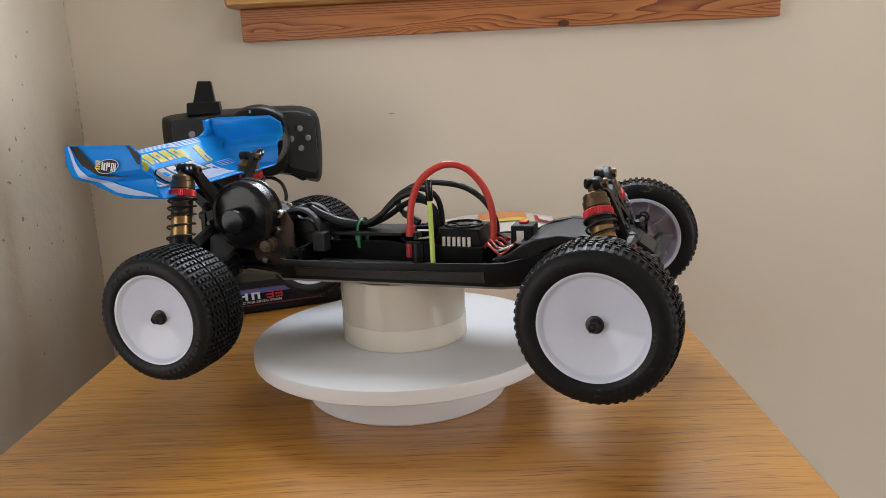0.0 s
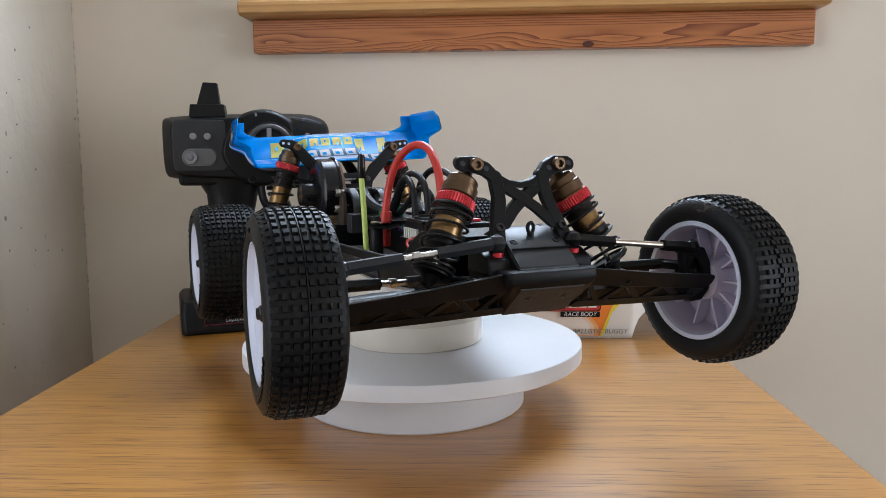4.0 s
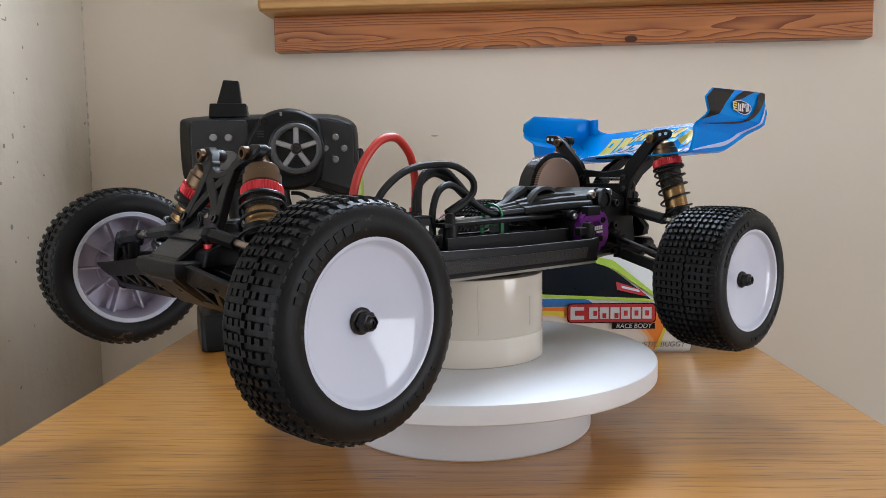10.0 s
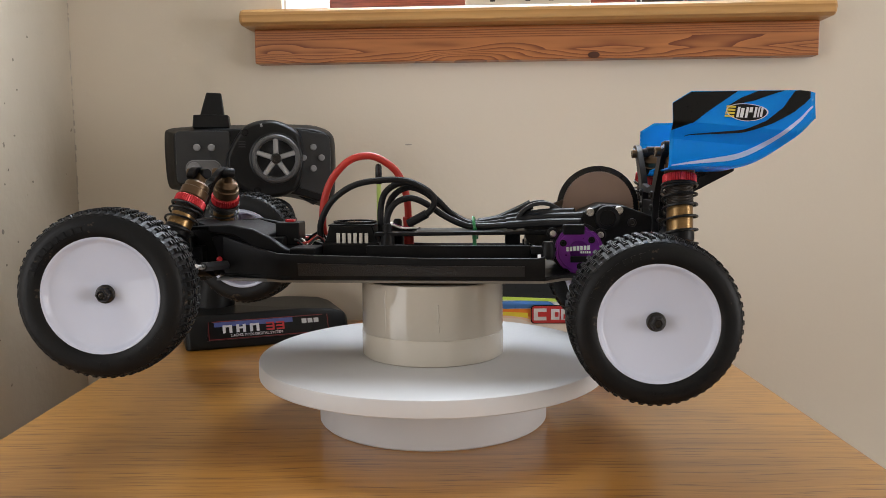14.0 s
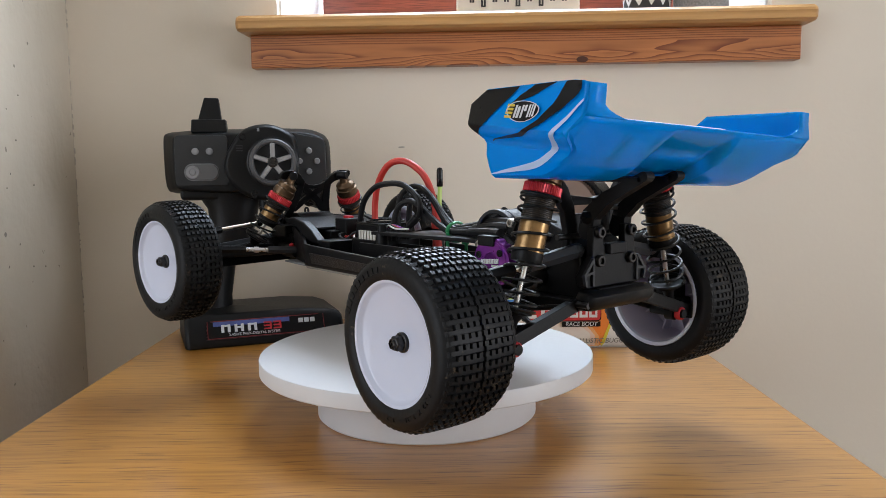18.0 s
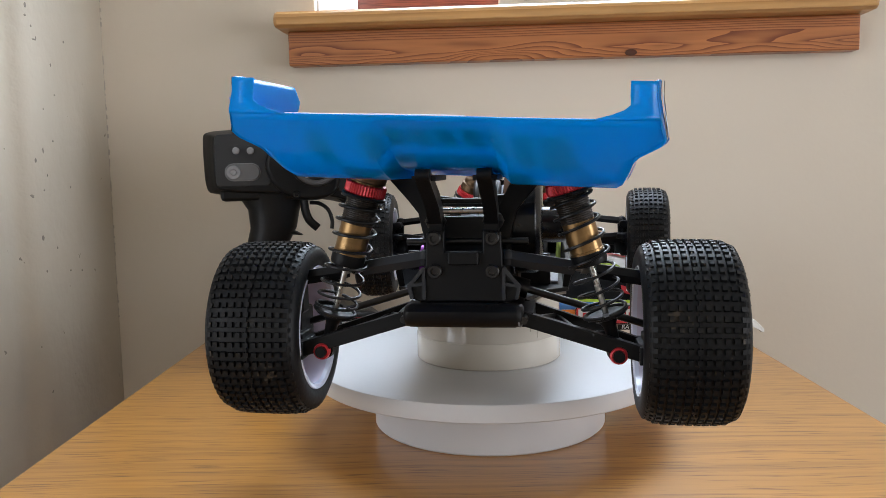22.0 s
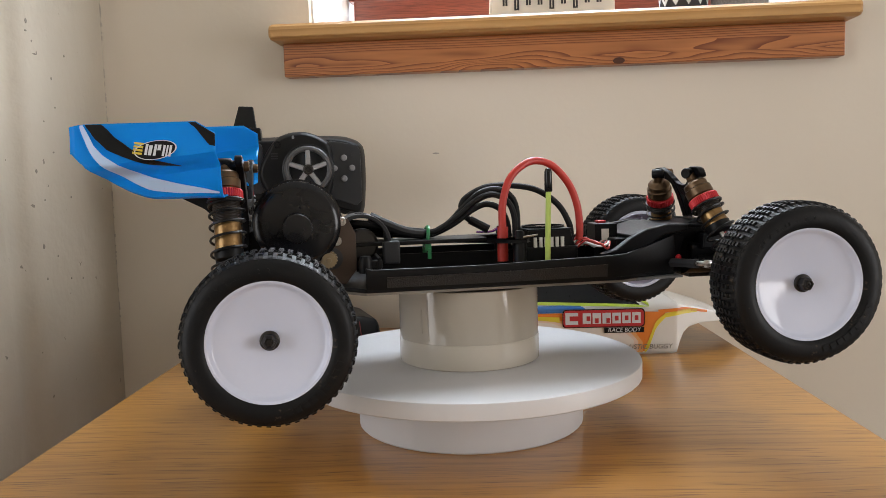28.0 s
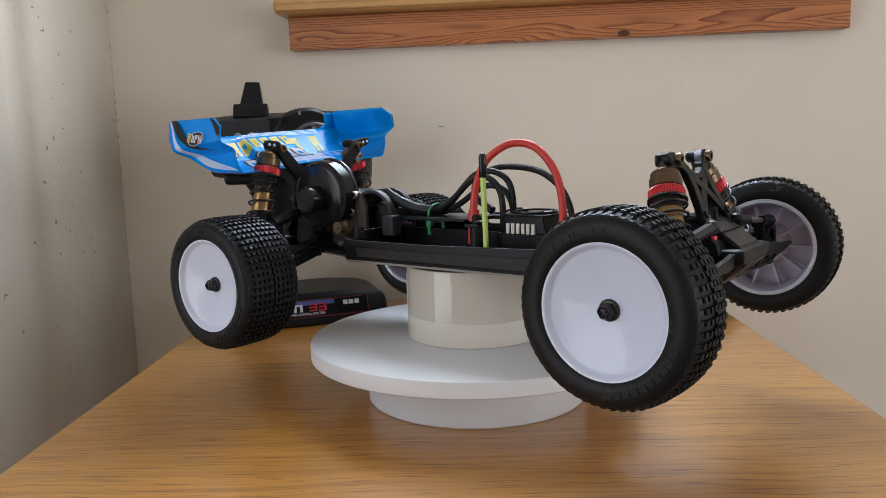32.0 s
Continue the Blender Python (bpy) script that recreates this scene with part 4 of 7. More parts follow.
for s in (-1, 1):
    bp("underside_rib", Geo().box((0, s * 0.020, CH - 0.0024), (0.110, 0.004, 0.0017)), M_BLACK)
for s in (-1, 1):
    g = Geo()
    secs = []
    for x, h, y in ((-0.070, 0.0150, 0.047), (-0.066, 0.0140, 0.0472), (0.0, 0.0140, 0.0470), (0.080, 0.0160, 0.0455), (0.090, 0.0165, 0.0440), (0.104, 0.0190, 0.0365), (0.128, 0.0260, 0.0300)):
        z0 = CH - 0.0004
        secs.append([(x, s * (y - 0.0035), z0), (x, s * (y - 0.0005), z0 + 0.0012), (x, s * (y + 0.0016), z0 + h * 0.7), (x, s * (y + 0.0006), z0 + h), (x, s * (y - 0.0018), z0 + h), (x, s * (y - 0.0035), z0 + 0.003)])
    vs = [p for q in secs for p in q]
    n = 6
    fs = [tuple(range(n)), tuple(range(len(vs) - n, len(vs)))]
    for i in range(len(secs) - 1):
        fs += [(i * n + j, i * n + (j + 1) % n, (i + 1) * n + (j + 1) % n, (i + 1) * n + j) for j in range(n)]
    g.add(vs, fs)
    rail = bp("side_rail", g, M_BLACK, label="black raised side rail", bevel=0.0005)
    g, sec = Geo(), []
    for x in (-0.058, -0.03, 0.0, 0.03, 0.06, 0.077):
        yy, h = np.interp(x, (-0.066, 0.0, 0.080), (0.0472, 0.0470, 0.0455)), np.interp(x, (-0.066, 0.0, 0.080), (0.0140, 0.0140, 0.0160))
        z0, z1 = CH - 0.0004 + 0.0032, CH - 0.0004 + h * 0.68
        ya, yb = yy - 0.0005 + 0.0021 * (0.0020 / (h * 0.7 - 0.0012)), yy + 0.0016
        sec += [(x, s * (ya + 0.0007), z0), (x, s * (yb + 0.0007), z1), (x, s * (yb - 0.001), z1), (x, s * (ya - 0.001), z0)]
    g.add(sec, [(0, 1, 2, 3), (20, 21, 22, 23)] + [(4 * i + j, 4 * i + (j + 1) % 4, 4 * i + 4 + (j + 1) % 4, 4 * i + 4 + j) for i in range(5) for j in range(4)])
    bp("grip_strip", g, M_GRIP, rail, "textured black strip on the rail", smooth=0)
for s in (-1, 1):
    bp("worn_edge", Geo().prism([(0.080, 0.0934), (0.092, 0.0914), (0.130, 0.0924), (0.130, 0.0936)], s * 0.024, s * 0.0385), M_SCUFF, label="pale worn lower front edge")
# empty battery bay: tray walls and pale floor
bp("battery_tray_floor", Geo().box((-0.012, -0.022, CH + 0.0034), (0.096, 0.038, 0.0016)), M_SCUFF, label="pale worn floor of the empty battery bay")
for c, s in (((-0.012, 0.002, 0.103), (0.10, 0.0016, 0.016)), ((-0.061, -0.012, 0.104), (0.002, 0.05, 0.018)), ((-0.012, 0.030, 0.104), (0.10, 0.0016, 0.018))):
    bp("tray_wall", Geo().box(c, s), M_BLACK, bevel=0.0004)

# -- front kick-up, servo cover and bulkhead --
for s in (-1, 1):
    poly = [(0.078, 0.1085), (0.088, 0.1115), (0.098, 0.1185), (0.108, 0.1235), (0.122, 0.1262), (0.136, 0.1255), (0.136, 0.1215), (0.120, 0.1195), (0.112, 0.1150), (0.110, 0.1085)]
    bp("kickup_side", Geo().prism(poly, s * 0.0275, s * 0.0345), M_BLACK, label="curved black cheek of the kick-up", bevel=0.0012)
    bp("kickup_wall", Geo().prism([(0.088, CH), (0.128, CH + 0.001), (0.136, 0.118), (0.120, 0.122), (0.100, 0.112), (0.086, 0.108)], s * 0.0255, s * 0.029), M_BLACK, bevel=0.0006)
bp("front_deck", Geo().prism([(0.100, 0.1195), (0.122, 0.1255), (0.150, 0.1245), (0.150, 0.1225), (0.122, 0.1235), (0.100, 0.1175)], -0.0275, 0.0275), M_BLACK, label="black cover deck over the steering", bevel=0.0005)
nose = [(0.134, CH - 0.001), (0.134, 0.121), (0.150, 0.127), (0.158, 0.1268), (0.168, 0.121), (0.178, 0.1135), (0.1815, 0.1118), (0.1815, 0.1065), (0.165, 0.0985), (0.150, 0.0925)]
bulk = bp("front_bulkhead", Geo().prism(nose, -0.0160, 0.0160), M_BLACK, label="black front bulkhead", bevel=0.0008)
bp("nose_plate", Geo().prism([(0.1500, 0.1282), (0.1580, 0.1276), (0.1682, 0.1218), (0.1800, 0.1130), (0.1800, 0.1120), (0.1675, 0.1208), (0.1570, 0.1262), (0.1500, 0.1268)], -0.0152, 0.0152), M_NOSE, bulk, "smooth dark grey nose plate", bevel=0.0010)
bp("plate_seam", Geo().box((0.1712, 0, 0.1202), (0.0005, 0.0290, 0.0008), pose(0.1712, 0, 0.1202, 0, 37, 0) @ pose(-0.1712, 0, -0.1202)), M_BLACK, bulk)
for s in (-1, 1):
    bp("inner_hinge_block", Geo().prism([(0.150, 0.1085), (0.150, 0.1180), (0.164, 0.1190), (0.172, 0.1155), (0.174, 0.1085)], s * 0.0145, s * 0.027), M_BLACK, label="black arm mount block", bevel=0.0012)
g = Geo().rod((0.1622, 0, 0.1215), (0.1622, 0, 0.1262), 0.0017)
g.tube([(0.1622, 0.0016 * math.cos(a), 0.1286 + 0.0024 * math.sin(a)) for a in [2 * math.pi * k / 16 for k in range(17)]], 0.0009, 8)
post = bp("body_post", g, M_BLACK, label="short black body post with a clip hole")
for s in (-1, 1):
    cap_screw((0.1660, s * 0.0112, 0.1222), (0.5, 0, 0.87), 0.0020, 0.0010, parent=bulk, mat=M_BLACK)
g, n = Geo(), 8
rows_ = [(0.1118, 0.1838, 0.0225), (0.1112, 0.1850, 0.0238), (0.1078, 0.1854, 0.0240), (0.1052, 0.1845, 0.0232), (0.0985, 0.1775, 0.0216), (0.0925, 0.1695, 0.0202), (0.0895, 0.1650, 0.0192)]
for z, xf, y in rows_:
    g.v += [(0.1440, -y, z), (xf - 0.004, -y, z), (xf - 0.0008, -y + 0.0022, z), (xf, -y * 0.5, z), (xf, y * 0.5, z), (xf - 0.0008, y - 0.0022, z), (xf - 0.004, y, z), (0.1440, y, z)]
g.f = [tuple(range(n)), tuple(range(n * (len(rows_) - 1), n * len(rows_)))] + [(i * n + j, i * n + (j + 1) % n, (i + 1) * n + (j + 1) % n, (i + 1) * n + j) for i in range(len(rows_) - 1) for j in range(n)]
fb = bp("front_bumper", g, M_BLACK, label="black moulded front bumper", bevel=0.0006)
bp("bumper_skid", Geo().prism([(0.1828, 0.1044), (0.1650, 0.0902), (0.1658, 0.0890), (0.1837, 0.1034)], -0.0170, 0.0170), material("brown_scuffed_black", (0.016, 0.012, 0.010), 0.6, vary=0.4, scale=120, bump=0.4), fb, "scuffed sloping skid under the nose", bevel=0.0008)
for s in (-1, 1):
    cap_screw((0.1770, s * 0.0095, 0.0985), (0.62, 0, -0.78), 0.0016, 0.0007)

# -- front shock tower --
g = Geo()
TX0, TX1 = 0.1445, 0.1490


def lean_f(z):
    """The front tower leans back: its foot stands further forward than its tips."""
    return (0.158 - z) * 0.48


for s in (-1, 1):
    g.plate([(s * 0.0285, 0.1583), (s * 0.0222, 0.1580), (s * 0.0165, 0.1556), (s * 0.0125, 0.1515)], [0.0068, 0.0080, 0.0072, 0.0062], TX0, TX1)
    g.plate([(s * 0.0125, 0.1520), (s * 0.0128, 0.1420), (s * 0.0168, 0.1280), (s * 0.0202, 0.1130)], [0.0068, 0.0062, 0.0066, 0.0082], TX0, TX1 - 0.0001)
    g.plate([(s * 0.0125, 0.1505), (s * 0.0060, 0.1458), (0, 0.1420), (s * -0.0060, 0.1375), (s * -0.0125, 0.1310)], 0.0054, TX0 + 0.0003, TX1 - 0.0004 - s * 0.0001)
g.plate([(-0.0125, 0.1520), (-0.0065, 0.1492), (0, 0.1482), (0.0065, 0.1492), (0.0125, 0.1520)], [0.0042, 0.0034, 0.0030, 0.0034, 0.0042], TX0 + 0.0002, TX1 - 0.0003)
g.v = [(x + lean_f(z), y, z) for x, y, z in g.v]
tower_f = bp("front_shock_tower", g, M_BLACK, label="black moulded x-braced front shock tower", bevel=0.0007)
for s in (-1, 1):
    for y, z, r in ((0.0285, 0.1583, 0.0014), (0.0170, 0.1560, 0.0014)):
        bp("tower_hole", Geo().lathe([(r, 0), (r, 0.0003), (0.0001, 0.0003)], 12, pose(TX1 + lean_f(z) - 0.0001, s * y, z, 0, 65, 0)), M_SHADE, tower_f)
    cap_screw((TX1, s * 0.0222, 0.1580), (1, 0, 0), 0.0032, 0.0030, mat=M_BRONZE, parent=tower_f, name="shock_bolt")
    for y, z in ((0.0165, 0.1290), (0.0185, 0.1205)):
        cap_screw((TX1 + lean_f(z) - 0.0004, s * y, z), (0.9, 0, 0.43), 0.0022, 0.0016, parent=tower_f)


# -- shock absorbers --
def shock(bottom, top, cup, body0, collar, turns, label):
    """An oil shock from its lower eye to its upper eye, lengths in metres along its axis."""
    a, b = Vector(bottom), Vector(top)
    L = (b - a).length
    m = SHIFT @ Matrix.Translation(a) @ (b - a).to_track_quat("Z", "Y").to_matrix().to_4x4()
    R = 0.0076
    g = Geo().lathe([(R * 0.62, body0 - 0.002), (R * 0.9, body0 - 0.0012), (R, body0), (R, body0 + 0.004), (R * 0.96, body0 + 0.0042), (R * 0.96, collar + 0.002), (R, collar + 0.0022), (R, collar + 0.0042)], 32)
    sh = part("shock_absorber", g, M_BRASS, buggy, label, m=m)
    g = Geo()
    for k in range(int((collar - body0 - 0.004) / 0.0009 * 0.52)):
        z = collar - 0.001 - k * 0.0009
        g.lathe([(R * 0.95, z - 0.0004), (R * 1.005, z), (R * 0.95, z + 0.0004)], 28)
    g.lathe([(R * 0.972, collar - 0.0006 - 0.0009 * int((collar - body0 - 0.004) / 0.0009 * 0.52)), (R * 0.972, collar)], 28, caps=False)
    part("threads", g, M_THREAD, sh, "dark bronze threaded upper body")
    g = Geo().lathe([(R * 1.03, collar + 0.0036), (R * 1.12, collar + 0.0042), (R * 1.12, collar + 0.0090), (R * 1.0, collar + 0.0096), (R * 1.0, collar + 0.0126), (R * 0.90, collar + 0.0136), (R * 0.55, collar + 0.0146), (R * 0.45, collar + 0.0156), (R * 0.42, L - 0.001), (0.0001, L - 0.001)], 28)
    part("cap", g, M_BRONZE, sh, "bronze anodised shock cap")
    g = Geo()
    seg = 44
    for z0, z1, r in ((collar - 0.0022, collar + 0.0030, 0.0095),):
        vs, fs = [], []
        for j in range(seg * 2):
            rr = r if j % 2 else r - 0.0004
            aa = math.pi * j / seg
            for q, z in ((R * 0.97, z0), (rr - 0.0005, z0), (rr, z0 + 0.0006), (rr, z1 - 0.0006), (rr - 0.0005, z1), (R * 0.97, z1)):
                vs.append((q * math.cos(aa), q * math.sin(aa), z))
        n = 6
        for j in range(seg * 2):
            k = (j + 1) % (seg * 2)
            fs += [(j * n + i, k * n + i, k * n + (i + 1) % n, j * n + (i + 1) % n) for i in range(n)]
        g.add(vs, fs)
    part("collar", g, M_RED, sh, "red knurled preload collar", smooth=20)
    # the spring touches the collar and the lower cup, with closed end coils
    pts = []
    steps = int(turns * 22)
    for i in range(steps + 1):
        u = i / steps
        t = u * turns
        z = cup + 0.0014 + (collar - 0.0030 - cup - 0.0016) * (u + 0.035 * math.sin(2 * math.pi * u) * -1.0)
        r = 0.0096
        pts.append((r * math.cos(2 * math.pi * t), r * math.sin(2 * math.pi * t), z))
    g = Geo().tube(pts, 0.00072, 7)
    for z in (cup + 0.0012, collar - 0.0030):
        g.tube([(0.0096 * math.cos(q * 0.25), 0.0096 * math.sin(q * 0.25), z) for q in range(25)], 0.00085, 7)
    part("spring", g, M_SPRING, sh, "black coil spring")
    part("seal_cap", Geo().lathe([(R * 0.55, body0 - 0.0030), (R * 0.98, body0 - 0.0024), (R * 1.04, body0 - 0.0008), (R * 1.04, body0 + 0.0030), (R * 0.9, body0 + 0.0032)], 28), M_BLACK, sh, "black lower seal cap")
    part("rod", Geo().lathe([(0.0014, 0.004), (0.0014, body0)], 12), M_STEEL, sh, "polished steel rod")
    g = Geo().lathe([(0.0024, 0.003), (0.0030, cup - 0.005), (0.0048, cup - 0.0018), (0.0088, cup - 0.0006), (0.0090, cup + 0.0010), (0.0080, cup + 0.0010), (0.0055, cup + 0.0006), (0.0018, cup + 0.0008)], 24)
    g.lathe([(0.0046, -0.0026), (0.0046, 0.0026)], 18, Matrix.Rotation(radians(90), 4, "Y"))
    part("lower_eye", g, M_BLACK, sh, "black spring cup and ball end")
    g = Geo().lathe([(0.0030, -0.0042), (0.0034, -0.0036), (0.0034, 0.0036), (0.0030, 0.0042)], 14, Matrix.Translation((0, 0, L)) @ Matrix.Rotation(radians(90), 4, "Y"))
    part("upper_eye", g, M_BLACK, sh)
    return sh


for s in (-1, 1):
    shock((0.1601, s * 0.0526, 0.1011), (0.1420, s * 0.0225, 0.1575), 0.0100, 0.0255, 0.0452, 5.0, "bronze front shock absorber with a red collar and black spring")
    shock((-0.1435, s * 0.0678, 0.0773), (-0.1468, s * 0.0402, 0.1700), 0.0180, 0.0445, 0.0780, 8.5, "long bronze rear shock absorber with a red collar and black spring")

# -- front arms, knuckles and links --
for s in (-1, 1):
    g = Geo()
    xa, xb = 0.1775, 0.1808
    g.plate([(s * 0.0205, 0.1066), (s * 0.0560, 0.1026), (s * 0.0940, 0.0986)], [0.0086, 0.0078, 0.0080], xa, xb)
    g.plate([(s * 0.0200, 0.0922), (s * 0.0560, 0.0908), (s * 0.0900, 0.0902)], 0.0036, xa + 0.0001, xb - 0.0002)
    ys = [0.021, 0.033, 0.045, 0.057, 0.069, 0.081]
    for i in range(len(ys) - 1):
        lo, hi = (ys[i], ys[i + 1]) if i % 2 else (ys[i + 1], ys[i])
        g.plate([(s * lo, 0.0912), (s * hi, 0.1040 - (hi - 0.02) * 0.105)], 0.0027, xa + 0.0004, xb - 0.0004 - 0.0001 * i)
    g.prism([(s * 0.086, 0.0898), (s * 0.0935, 0.0900), (s * 0.0965, 0.0935), (s * 0.0950, 0.0975), (s * 0.086, 0.0995)], 0.160, 0.1800, "x")
    g.prism([(s * 0.0190, 0.0905), (s * 0.0900, 0.0890), (s * 0.0930, 0.1000), (s * 0.0190, 0.1095)], 0.1690, 0.1700, "x")
    g.rod((0.1480, s * 0.0210, 0.0985), (0.1770, s * 0.0210, 0.0985), 0.0062, None, 16)
    g.prism([(s * 0.0150, 0.0905), (s * 0.0215, 0.0905), (s * 0.0230, 0.1075), (s * 0.0150, 0.1085)], 0.1700, 0.1790, "x")
    g.v = [(x - max(0.0, 0.1045 - z) * 0.85, y, z) for x, y, z in g.v]     # the arm lies in the kicked-up plane
    arm = bp("front_arm", g, M_BLACK, label="black truss-moulded front suspension arm", bevel=0.0005)
    g = Geo().prism([(0.1760, s * 0.020), (0.1760, s * 0.090), (0.1600, s * 0.092), (0.1520, s * 0.072), (0.1480, s * 0.028), (0.1480, s * 0.020)], 0.0985, 0.1008, "z", Matrix.Translation((-0.005, 0, 0.0)))
    bp("arm_web", g, M_BLACK, arm)
    g = Geo().rod((0.1502, s * 0.0220, 0.0990), (0.1600, s * 0.0900, 0.0985), 0.0030)
    bp("arm_rear_beam", g, M_BLACK, arm)
    bp("hinge_insert", Geo().box((0.1700, s * 0.0395, 0.1030), (0.014, 0.019, 0.0016)), M_GREYP, arm, "dark grey arm stiffener plate", bevel=0.0005)
    bp("hinge_insert", Geo().box((0.1700, s * 0.0740, 0.1006), (0.013, 0.018, 0.0016)), M_GREYP, arm, bevel=0.0005)
    # steering block with axle
    g = Geo().rod((0.1620, s * 0.0945, 0.0900), (0.1600, s * 0.0930, 0.1135), 0.0046, 0.0042, 14)
    g.rod((XF, s * 0.0945, ZF + 0.001), (XF, s * 0.1090, ZF), 0.0088, 0.0078, 20)
    g.plate([(s * 0.0930, 0.1130), (s * 0.0975, 0.1120), (s * 0.1010, 0.1060), (s * 0.1015, 0.0990)], [0.006, 0.007, 0.006, 0.006], 0.1545, 0.1670)
    g.plate([(s * 0.0930, 0.0895), (s * 0.0975, 0.0900), (s * 0.1010, 0.0940), (s * 0.1015, 0.0990)], [0.005, 0.006, 0.006, 0.006], 0.1546, 0.1668)
    g.plate([(0.1560, s * 0.0960), (0.1500, s * 0.0925), (0.1440, s * 0.0905)], [0.009, 0.008, 0.008], 0.1020, 0.1062, "z")
    g.rod((XF, s * 0.105, ZF), (XF, s * 0.1130, ZF), 0.0070, 0.0058, 18)
    kn = bp("steering_knuckle", g, M_BLACK, label="black steering knuckle", bevel=0.0010)
    bp("kingpin", Geo().rod((0.1620, s * 0.0940, 0.0865), (0.1620, s * 0.0940, 0.1150), 0.0022), M_DSTEEL, kn)
    cap_screw((0.1690, s * 0.0935, 0.0970), (1, 0, 0), 0.0028, 0.0012, parent=kn)
    # upper camber link: two dark plastic ends and a steel turnbuckle
    a, b = Vector((0.1670, s * 0.0200, 0.1228)), Vector((0.1650, s * 0.0925, 0.1150))
    def at(u):
        return a.lerp(b, u)
    link = bp("front_camber_link", Geo().rod(at(0.3), at(0.88), 0.0016), M_STEEL if s < 0 else M_NICKEL, label="steel front turnbuckle link")
    e0, e1 = (0.40, 0.62) if s < 0 else (0.32, 0.74)
    bp("rod_end", Geo().rod(at(0.04), at(e0), 0.0032, 0.0029, 6).lathe([(0.0001, -0.0042), (0.003, -0.003), (0.0043, 0), (0.003, 0.003), (0.0001, 0.0042)], 14, Matrix.Translation(at(0.0))), M_GREYP if s < 0 else M_BLACK, link, "dark plastic ball end")
    bp("rod_end", Geo().rod(at(e1), at(0.96), 0.0030, 0.0032, 6).lathe([(0.0001, -0.0042), (0.003, -0.003), (0.0043, 0), (0.003, 0.003), (0.0001, 0.0042)], 14, Matrix.Translation(at(1.0))), M_GREYP if s < 0 else M_BLACK, link, "dark plastic ball end")
    if s < 0:
        bp("turnbuckle_nut", Geo().rod(at(0.51), at(0.56), 0.0024, 0.0024, 6), M_STEEL, link)
    bp("ball_stud", Geo().rod(at(0.0) + Vector((0, 0, -0.0062)), at(0.0) + Vector((0, 0, -0.0042)), 0.0030), M_RED, link, "red aluminium ball stud washer")
    bp("ball_stud", Geo().rod(at(1.0) + Vector((-0.002, 0, -0.012)), at(1.0), 0.0020), M_BLACK, link)
    # steering rod behind the arm
    a2, b2 = Vector((0.1260, s * 0.0290, 0.1010)), Vector((0.1460, s * 0.0900, 0.1045))
    tie = bp("steering_rod", Geo().rod(a2.lerp(b2, 0.2), a2.lerp(b2, 0.8), 0.0015), M_STEEL, label="steel steering rod")
    bp("rod_end", Geo().rod(a2, a2.lerp(b2, 0.36), 0.0030, 0.0030, 6), M_GREYP, tie)
    bp("rod_end", Geo().rod(a2.lerp(b2, 0.62), b2, 0.0030, 0.0030, 6), M_BLACK, tie)
    bp("turnbuckle_nut", Geo().rod(a2.lerp(b2, 0.47), a2.lerp(b2, 0.52), 0.0025, 0.0025, 6), M_STEEL, tie)
    bp("ball_stud", Geo().lathe([(0.0001, -0.0020), (0.0014, -0.0014), (0.0020, 0), (0.0014, 0.0014), (0.0001, 0.0020)], 12, pose(0.1300, s * 0.0325, 0.1045, 90, 0, 0)), M_RED, tie, "red ball stud")

# -- gearbox, rear tower, rear plate --
gx = [(-0.092, CH + 0.002), (-0.086, 0.112), (-0.094, 0.132), (-0.106, 0.1370), (-0.120, 0.1360), (-0.136, 0.130), (-0.146, 0.122), (-0.150, 0.100), (-0.146, CH + 0.001)]
gear = bp("gearbox", Geo().prism(gx, -0.0185, 0.0185), M_BLACK, label="black moulded gearbox", bevel=0.0016)
for s in (1,):
    bp("output_boss", Geo().lathe([(0.0075, 0), (0.0072, 0.004), (0.0050, 0.0046), (0.0048, 0.003), (0.0001, 0.003)], 20, pose(-0.1090, s * 0.0185, 0.1290, -90 * s, 0, 0)), M_BLACK, gear)
    for x, z in ((-0.0985, 0.1345), (-0.1160, 0.1355), (-0.1230, 0.1130), (-0.1240, 0.1280)):
        cap_screw((x, s * 0.0185, z - 0.002), (0, s, 0), 0.0026, 0.0030, parent=gear, mat=M_STEEL if z > 0.134 else M_DSTEEL)
plate_r = [(0.0125, 0.1335), (0.0165, 0.1330), (0.0172, 0.1215), (0.0172, 0.1180), (0.0255, 0.1085), (0.0240, 0.1030), (0.0200, 0.1018)]
poly = plate_r[::-1][::-1]
poly = [(0.0085, 0.1335)] + plate_r + [(-y, z) for y, z in plate_r[::-1]] + [(-0.0085, 0.1335), (-0.0085, 0.1240), (0.0085, 0.1240)]
back = bp("rear_plate", Geo().prism(poly, -0.1545, -0.1500, "x"), M_BLACK, label="black ribbed gearbox back plate", bevel=0.0008)
for s in (-1, 1):
    for y, z in ((0.0128, 0.1302), (0.0128, 0.1156)):
        cap_screw((-0.1545, s * y, z), (-1, 0, 0), 0.0031, 0.0026, parent=back)
    bp("triangle_rib", Geo().plate([(s * 0.0182, 0.1165), (s * 0.0245, 0.1090), (s * 0.0235, 0.1040)], 0.0016, -0.1562, -0.1545), M_GREYP, back)
    bp("triangle_rib", Geo().plate([(s * 0.0180, 0.1100), (s * 0.0238, 0.1092)], 0.0014, -0.1561, -0.1545), M_GREYP, back)
    bp("triangle_rib", Geo().plate([(s * 0.0178, 0.1165), (s * 0.0178, 0.1035)], 0.0014, -0.1560, -0.1545), M_GREYP, back)
